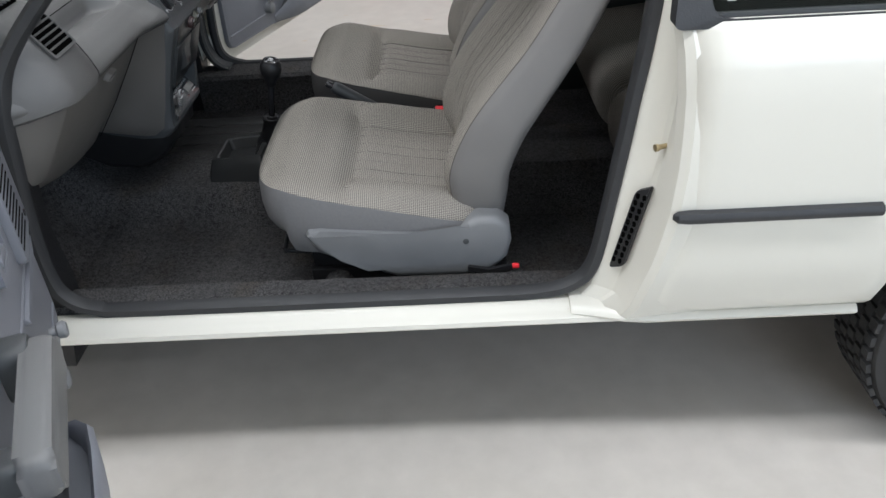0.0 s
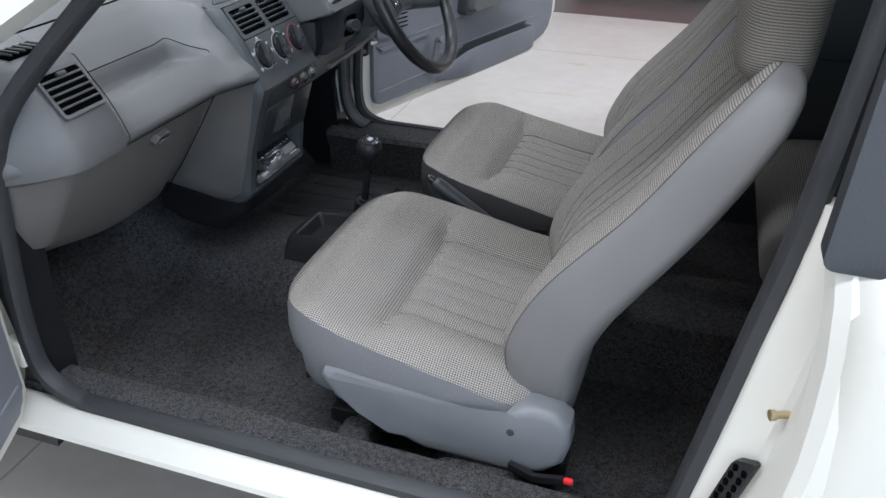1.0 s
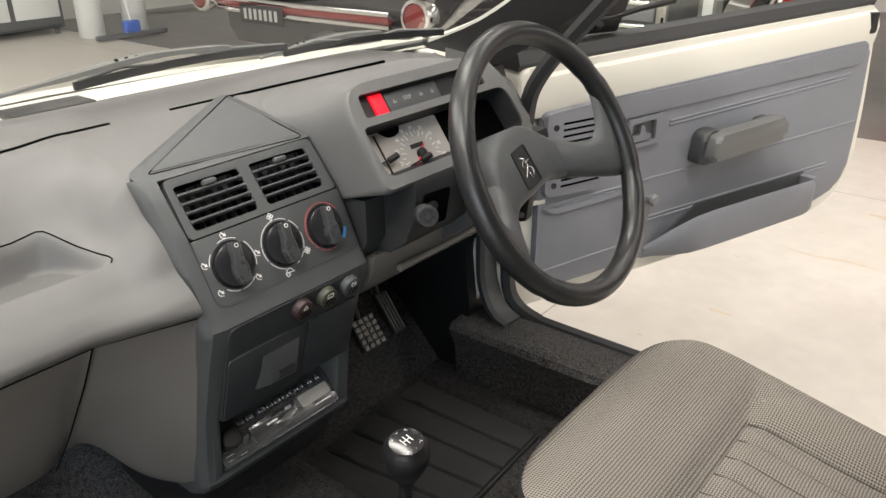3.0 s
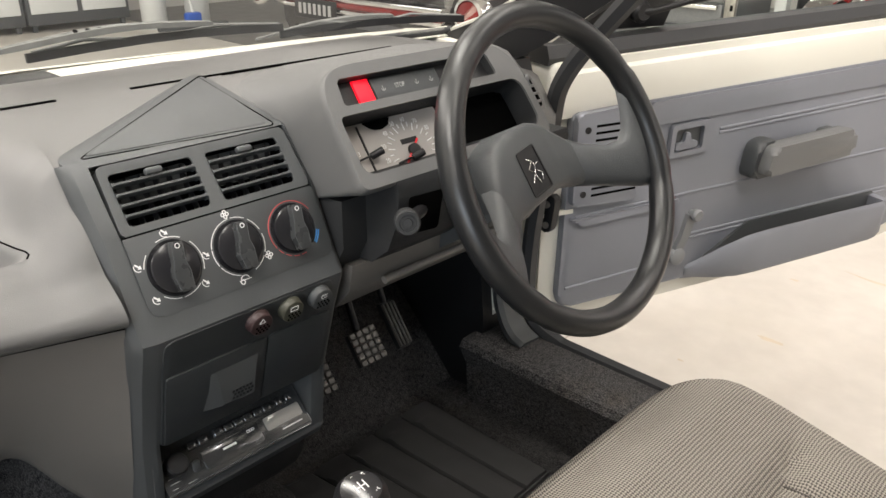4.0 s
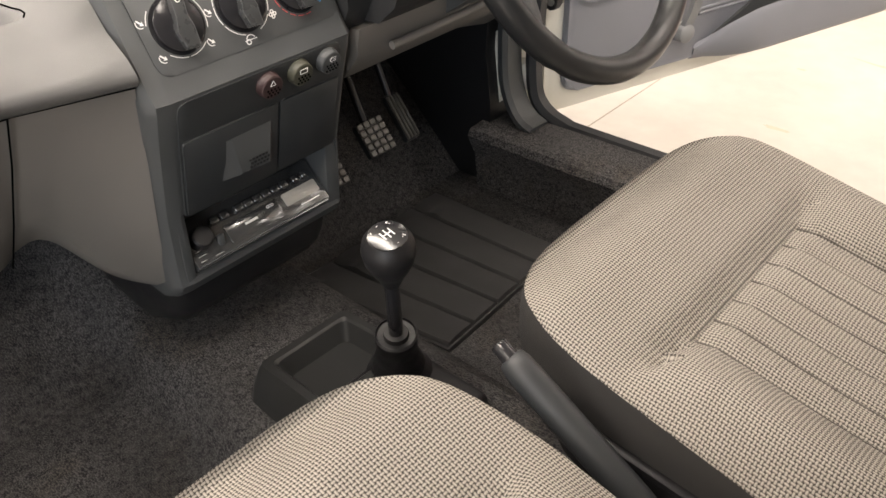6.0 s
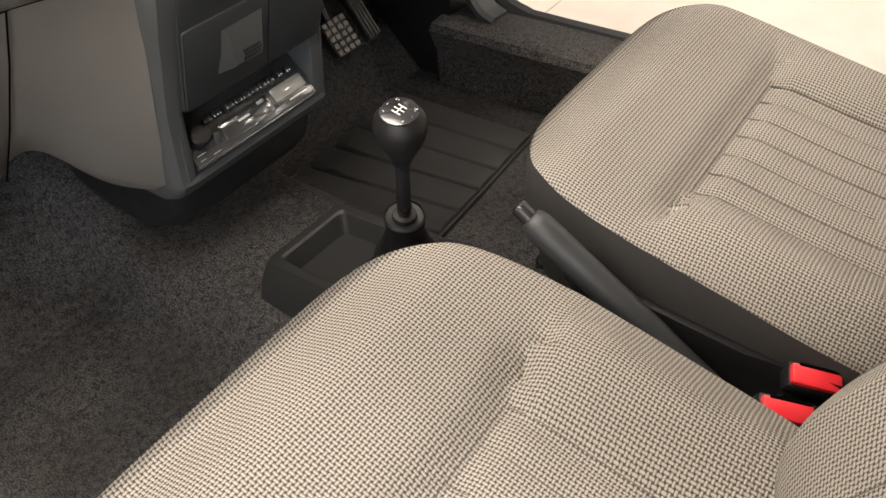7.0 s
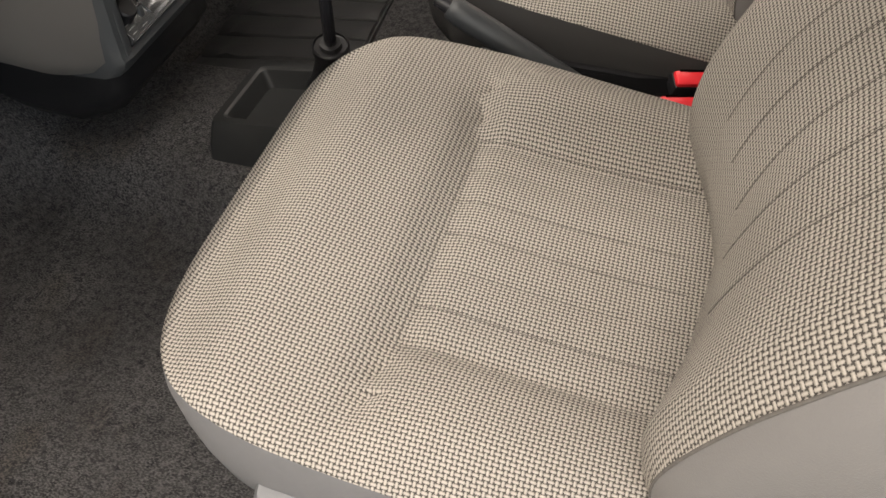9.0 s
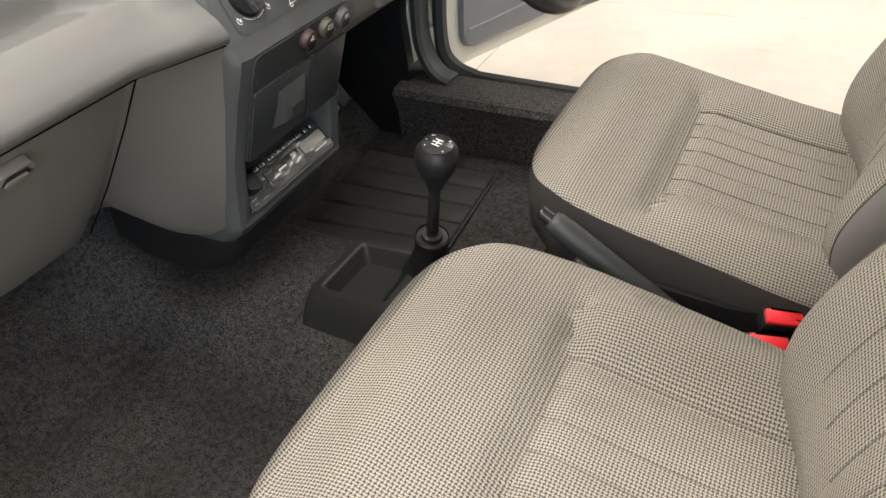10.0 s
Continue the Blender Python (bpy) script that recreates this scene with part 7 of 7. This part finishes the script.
loft(bm, [[MP(u, v, 0.001) for v in [-0.012 + 1.024 * q / 16 for q in range(17)]] + [MP(u, v, -0.008) for v in (1.0, 0.5, 0.0)] for u in [-0.012 + 1.024 * q / 10 for q in range(11)]])
part("mat_base", bm, MATRUB, pad_)

# pedals
def pedal(at, w, h, kind):
    p = thing("pedal", at, "worn black rubber pedal in the driver's footwell" if kind != "throttle" else "slotted metal throttle pedal in the driver's footwell", "pedal", "pedals")
    m = frame_of(at, (0.80, 0, 0.60))
    b2 = B()
    rbox(b2, (0, 0, 0), (w, h, 0.014), 0.005, 2)
    bmesh.ops.transform(b2, matrix=m, verts=b2.verts)
    part("pad", b2, RUBBER, p)
    b2 = B()
    if kind == "throttle":
        for i in range(4):
            rbox(b2, (-w / 2 + w * (i + 0.5) / 4, 0, 0.008), (w / 4 * 0.62, h * 0.92, 0.007), 0.002, 1)
    else:
        for i in range(4):
            for j in range(5):
                rbox(b2, (-w / 2 + w * (i + 0.5) / 4, -h / 2 + h * (j + 0.5) / 5, 0.008), (w / 4 * 0.88, h / 5 * 0.88, 0.006), 0.0015, 1)
    bmesh.ops.transform(b2, matrix=m, verts=b2.verts)
    part("tread", b2, mat("worn_pedal_rubber", (0.105, 0.10, 0.09), 0.4, vary=0.3, grain=80), p)
    b2 = B()
    sweep(b2, [m @ Vector((0, h * 0.3, -0.004)), Vector(at) + Vector((-0.06, 0, 0.12)), Vector(at) + Vector((-0.10, 0, 0.28))], 0.007)
    part("arm", b2, SATIN, p)


pedal((-0.852, 0.356, 0.429), 0.056, 0.060, "brake")
pedal((-0.868, 0.262, 0.400), 0.056, 0.060, "clutch")
pedal((-0.900, 0.466, 0.408), 0.032, 0.090, "throttle")

# ---- wipers ----
WIPER = mat("weathered_black", (0.12, 0.12, 0.115), 0.55, vary=0.15, grain=60)
for pts, wdt, b0, b1 in (([(-0.985, -0.33, 0.918), (-0.935, -0.20, 0.940), (-0.893, -0.075, 0.962), (-0.890, 0.0, 0.970), (-0.888, 0.06, 0.972), (-0.893, 0.16, 0.966)], [0.5, 0.6, 1.0, 1.15, 1.0, 0.7], (-0.905, -0.06, 0.947), (-0.905, 0.275, 0.947)),
                         ([(-0.965, 0.27, 0.925), (-0.935, 0.33, 0.940), (-0.91, 0.40, 0.948), (-0.885, 0.46, 0.948)], [0.5, 1.0, 1.2, 1.0], (-0.92, 0.28, 0.935), (-0.83, 0.56, 0.94))):
    wp = thing("wiper", pts[0], "dark grey windscreen wiper resting at the foot of the glass", "wiper", "wipers")
    bm = B()
    sm_p = smooth_path(pts, 4)
    sweep(bm, sm_p, [(0.008, 0.003), (0.008, -0.003), (-0.008, -0.003), (-0.008, 0.003)], scale=[wdt[min(i // 4, len(wdt) - 1)] for i in range(len(sm_p))])
    arm_ = part("arm", bm, WIPER, wp)
    bm = B()
    for k in (-0.010, 0.004, 0.018):
        lathe(bm, [(0.0028, 0.0), (0.0028, 0.0006), (0.0022, 0.0008)], frame_of(Vector(pts[-3]) + Vector((0.003, k, 0.0035)), (0.55, 0, 0.83)), 10)
    part("arm_hole", bm, DEEP, arm_)
    a, b = Vector(b0), Vector(b1)
    bm = B()
    sweep(bm, [a + (b - a) * t + Vector((0, 0, 0.006 * math.sin(math.pi * t))) for t in (0, 0.2, 0.4, 0.6, 0.8, 1)], [(0.002, 0.006), (0.003, -0.004), (-0.003, -0.004), (-0.002, 0.006)])
    part("blade", bm, BLACK, wp)
    for t0, t1 in ((0.02, 0.45), (0.5, 0.98)):
        bm = B()
        p0, p1 = a + (b - a) * t0, a + (b - a) * t1
        sweep(bm, [p0 + Vector((0, 0, 0.006)), (p0 * 0.6 + p1 * 0.4) + Vector((0, 0, 0.014)), p1 + Vector((0, 0, 0.006))], 0.0022)
        part("bracket", bm, WIPER, wp)
# scuttle cover in black: its shade is put into the colour
bm = B()
rbox(bm, (-0.985, -0.06, 0.908), (0.05, 0.11, 0.012), 0.004)
part("scuttle_cover", bm, BLACK, car, "plastic scuttle cover blackened for the shade it lies in")

# ---- garage things ----
def cabinet(x, y, w, d, h):
    c = thing("cabinet", (x, y, 0), "white-fronted storage cabinet with a dark grey frame by the wall", "cabinet", "wall cabinets")
    b2 = B()
    rbox(b2, (x, y, h / 2 + 0.06), (d, w, h), 0.01)
    part("body", b2, GREYMETAL, c)
    for k in (-1, 1):
        b2 = B()
        rbox(b2, (x + d / 2 + 0.004, y + k * w * 0.245, h / 2 + 0.08), (0.02, w * 0.44, h - 0.16), 0.006)
        part("door", b2, WHITEPANEL, c)
        b2 = B()
        rbox(b2, (x + d / 2 - 0.05, y + k * (w / 2 - 0.06), 0.03), (0.04, 0.04, 0.06), 0.004)
        part("foot", b2, GREYMETAL, c)


for i in range(5):
    cabinet(-7.75, -1.1 + i * 0.95, 0.93, 0.5, 1.0)
mop = thing("floor_squeegee", (-6.75, 3.40, 0), "blue-headed floor squeegee with a pale pole against the wall", "squeegee")
bm = B()
rbox(bm, (-6.75, 3.40, 0.03), (0.06, 0.70, 0.04), 0.01)
part("blade", bm, GREYMETAL, mop)
bm = B()
rbox(bm, (-6.75, 3.40, 0.10), (0.08, 0.15, 0.11), 0.02)
part("head", bm, BLUEP, mop)
bm = B()
sweep(bm, [(-6.75, 3.40, 0.15), (-7.0, 3.38, 1.4)], 0.015)
part("pole", bm, WHITEPANEL, mop)

for dy in (3.18, 3.62):
    dm = thing("plastic_drum", (-7.05, dy, 0), "tall white plastic drum standing by the wall", "drum", "white drums")
    bm = B()
    lathe(bm, [(0.10, 0.0), (0.115, 0.02), (0.115, 0.62), (0.10, 0.66), (0.05, 0.69)], frame_of((-7.05, dy, 0.0), (0, 0, 1)), 20)
    part("body", bm, WHITEPANEL, dm)
    bm = B()
    lathe(bm, [(0.045, 0.68), (0.048, 0.69), (0.048, 0.72), (0.04, 0.725)], frame_of((-7.05, dy, 0.0), (0, 0, 1)), 16)
    part("lid", bm, BLUEP, dm)

# red car behind the driver's door, tail towards the place
rc = thing("red_car", (0.0, 6.0, 0), "bright red car parked tail-on on the dark floor", "car")
RX = 0.02
bm = B()
loft(bm, [[(RX + x, y, z) for x, z in ((-0.72, 0.20), (-0.78, 0.24), (-0.80, 0.42), (-0.78, 0.68), (-0.72, 0.78), (0.72, 0.78), (0.78, 0.68), (0.80, 0.42), (0.78, 0.24), (0.72, 0.20))] for y in (4.62, 4.70, 5.5, 7.6, 8.2)])
part("body", bm, CARRED, rc)
bm = B()
loft(bm, [[(RX + x, y, z) for x, z in ((-0.76, 0.165), (-0.81, 0.20), (-0.82, 0.46), (-0.79, 0.50), (0.79, 0.50), (0.82, 0.46), (0.81, 0.20), (0.76, 0.165))] for y in (4.55, 4.60, 4.78)])
part("bumper", bm, CARRED, rc)
bm = B()
loft(bm, [[(RX + x, y, z) for x, z in ((-0.62, 0.77), (-0.55, 1.14), (0.55, 1.14), (0.62, 0.77))] for y in (5.1, 5.3, 7.0)])
part("cabin", bm, GLASS, rc)
bm = B()
rbox(bm, (RX - 0.50, 4.615, 0.600), (0.44, 0.03, 0.13), 0.012)
tl = part("tail_lamp", bm, mat("pale_lens", (0.34, 0.33, 0.33), 0.25, vary=0.05, coat=0.4), rc, "pale ribbed tail lamp")
for i in range(5):
    bm = B()
    rbox(bm, (RX - 0.50, 4.598, 0.555 + i * 0.0225), (0.42, 0.008, 0.006), 0.002, 1)
    part("lens_rib", bm, CHAR, tl)
bm = B()
loft(bm, [[(RX + x, y, z) for y, z in ((4.552, 0.400), (4.540, 0.412), (4.552, 0.424))] for x in (-0.80, 0.80)])
part("bumper_crease", bm, CARRED, rc)
bm = B()
rbox(bm, (RX, 4.66, 0.165), (1.50, 0.12, 0.06), 0.01)
part("valance", bm, BLACK, rc)
bm = B()
rbox(bm, (RX - 0.62, 4.552, 0.345), (0.165, 0.03, 0.055), 0.008)
part("amber_lamp", bm, AMBER, rc, "amber lamp in the bumper")
bm = B()
rbox(bm, (RX - 0.03, 4.545, 0.365), (0.52, 0.012, 0.11), 0.004)
pl = part("number_plate", bm, WHITEPANEL, rc, "white plate")
bm = B()
for i in range(6):
    rbox(bm, (RX - 0.22 + i * 0.075, 4.537, 0.365), (0.045, 0.004, 0.07), 0)
part("plate_bar", bm, BLACK, pl)
for sx in (-1, 1):
    bm = B()
    lathe(bm, [(0.10, -0.09), (0.27, -0.085), (0.29, -0.06), (0.29, 0.06), (0.27, 0.085), (0.10, 0.09)], frame_of((RX + sx * 0.70, 5.22, 0.29), (1, 0, 0), (0, 0, 1)), 28)
    part("tyre", bm, TYRE, rc)
    bm = B()
    lathe(bm, [(0.10, -0.09), (0.27, -0.085), (0.29, -0.06), (0.29, 0.06), (0.27, 0.085), (0.10, 0.09)], frame_of((RX + sx * 0.70, 7.5, 0.29), (1, 0, 0), (0, 0, 1)), 28)
    part("tyre", bm, TYRE, rc)

# dark classic car parked beyond the bonnet, its tail towards the place
dc = thing("classic_car", (-3.75, 3.9, 0), "dark classic saloon with chrome bumper and round red lamps", "car")
bm = B()
TL = [(-0.86, 0.26), (-0.95, 0.36), (-0.97, 0.60), (-0.90, 0.82), (-0.70, 0.90), (0.70, 0.90), (0.90, 0.82), (0.97, 0.60), (0.95, 0.36), (0.86, 0.26)]
loft(bm, [[(-3.75 + x * k, y, 0.26 + (z - 0.26) * g) for x, z in TL] for y, k, g in ((2.90, 0.90, 0.92), (2.97, 0.97, 0.98), (3.2, 1.0, 1.0), (6.6, 1.0, 1.0), (6.9, 0.95, 0.9))])
part("body", bm, CARDARK, dc)
bm = B()
loft(bm, [[(-3.75 + x, y, z) for x, z in ((-0.66, 0.88), (-0.55, 1.32), (0.55, 1.32), (0.66, 0.88))] for y in (3.6, 4.0, 5.6)])
part("cabin", bm, CARDARK, dc)
for z, mt, r_ in ((0.545, CHROME, 0.018), (0.51, DARKRED, 0.020), (0.475, CHROME, 0.016)):
    bm = B()
    sweep(bm, [(-4.76, 3.10, z), (-4.70, 2.90, z), (-4.5, 2.84, z), (-3.75, 2.81, z), (-3.05, 2.84, z)], r_)
    part("bumper_strip", bm, mt, dc)
bm = B()
rbox(bm, (-4.12, 2.79, 0.470), (0.42, 0.012, 0.12), 0.004)
pl = part("number_plate", bm, BLACK, dc, "black plate with pale bars")
bm = B()
for i in range(7):
    rbox(bm, (-4.27 + i * 0.050, 2.783, 0.470), (0.026, 0.004, 0.066), 0)
part("plate_bar", bm, GREYINK, pl)
for sx in (-1, 1):
    LP = frame_of((-3.79 + sx * 0.97, 2.80, 0.55), (0, -1, 0), (1, 0, 0))
    bm = B()
    lathe(bm, [(0.085, -0.10), (0.105, 0.0), (0.100, 0.012), (0.082, 0.016), (0.078, 0.0)], LP, 28)
    tl = part("lamp_ring", bm, CHROME, dc)
    bm = B()
    lathe(bm, [(0.078, 0.0), (0.074, 0.014), (0.04, 0.024), (0.001, 0.027)], LP, 28)
    part("lens", bm, DARKRED, tl, "round dark red lens")
    for yy in (3.75, 6.0):
        bm = B()
        lathe(bm, [(0.10, -0.09), (0.28, -0.085), (0.30, -0.06), (0.30, 0.06), (0.28, 0.085), (0.10, 0.09)], frame_of((-3.75 + sx * 0.80, yy, 0.30), (1, 0, 0), (0, 0, 1)), 28)
        part("tyre", bm, TYRE, dc)

# tool chest and motorcycle seen through the driver's window
tc = thing("tool_chest", (-2.25, 4.0, 0), "grey steel tool chest with bright drawer pulls", "tool chest")
bm = B()
rbox(bm, (-2.25, 4.02, 0.56), (0.86, 0.46, 1.00), 0.01)
part("body", bm, GREYMETAL, tc)
for k in range(7):
    bm = B()
    rbox(bm, (-2.27, 3.785, 0.16 + k * 0.13), (0.76, 0.02, 0.115), 0.006)
    d = part("drawer", bm, mat("drawer_grey", (0.16, 0.16, 0.165), 0.4) if k == 0 else bpy.data.materials["drawer_grey"], tc)
    bm = B()
    rbox(bm, (-2.27, 3.765, 0.205 + k * 0.13), (0.72, 0.03, 0.026), 0.008)
    part("drawer_pull", bm, CHROME, d)
bm = B()
rbox(bm, (-1.845, 3.78, 0.56), (0.06, 0.03, 0.98), 0.004)
post = part("corner_post", bm, STEEL, tc)
bm = B()
for k in range(10):
    rbox(bm, (-1.835, 3.764, 0.15 + k * 0.09), (0.016, 0.004, 0.03), 0.001, 1)
part("post_slot", bm, DEEP, post)
for sx in (-0.3, 0.3):
    bm = B()
    rbox(bm, (-2.25 + sx, 4.0, 0.03), (0.06, 0.3, 0.06), 0.01)
    part("foot", bm, BLACK, tc)
bm = B()
sweep(bm, [(-1.68, 4.05, 0.0), (-1.68, 4.05, 1.9)], [(0.03, 0.03), (0.03, -0.03), (-0.03, -0.03), (-0.03, 0.03)], up=(0, 1, 0))
tagged(part("steel_post", bm, WHITEPANEL), "white square steel post on the floor", "post")

mc_ = thing("motorcycle", (-1.4, 4.0, 0), "black and red motorcycle with chrome parts parked on the floor", "motorcycle")
for wy_, nm in ((3.95, "rear_tyre"), (5.2, "front_tyre")):
    bm = B()
    lathe(bm, [(0.23, -0.035), (0.28, -0.05), (0.31, -0.035), (0.32, 0.0), (0.31, 0.035), (0.28, 0.05), (0.23, 0.035)], frame_of((-1.42, wy_, 0.32), (1, 0, 0), (0, 0, 1)), 30)
    part(nm, bm, TYRE, mc_)
    bm = B()
    sweep(bm, [(-1.42, wy_ + 0.35 * math.cos(radians(a)), 0.32 + 0.35 * math.sin(radians(a))) for a in range(10, 221, 16)], [(0.004, 0.06), (-0.004, 0.06), (-0.004, -0.06), (0.004, -0.06)], up=(1, 0, 0))
    part("mudguard", bm, CHROME, mc_)
bm = B()
rbox(bm, (-1.50, 4.12, 0.56), (0.22, 0.24, 0.30), 0.07, 3)
part("side_box", bm, BLACK, mc_)
bm = B()
rbox(bm, (-1.52, 3.985, 0.53), (0.05, 0.03, 0.05), 0.012, 2)
part("tail_lamp", bm, REDP, mc_, "small red tail lamp")
bm = B()
rbox(bm, (-1.24, 4.20, 0.66), (0.30, 0.24, 0.24), 0.08, 3)
part("tank", bm, CARRED, mc_, "red fuel tank")
for pts in ([(-1.62, 4.08, 0.32), (-1.36, 4.05, 0.30), (-1.15, 4.05, 0.36)], [(-1.30, 3.9, 0.40), (-1.27, 4.0, 0.70), (-1.25, 4.1, 0.95)], [(-1.45, 4.05, 0.40), (-1.34, 4.05, 0.62), (-1.28, 4.05, 0.76)]):
    bm = B()
    sweep(bm, smooth_path(pts, 4), 0.018)
    part("chrome_tube", bm, CHROME, mc_)
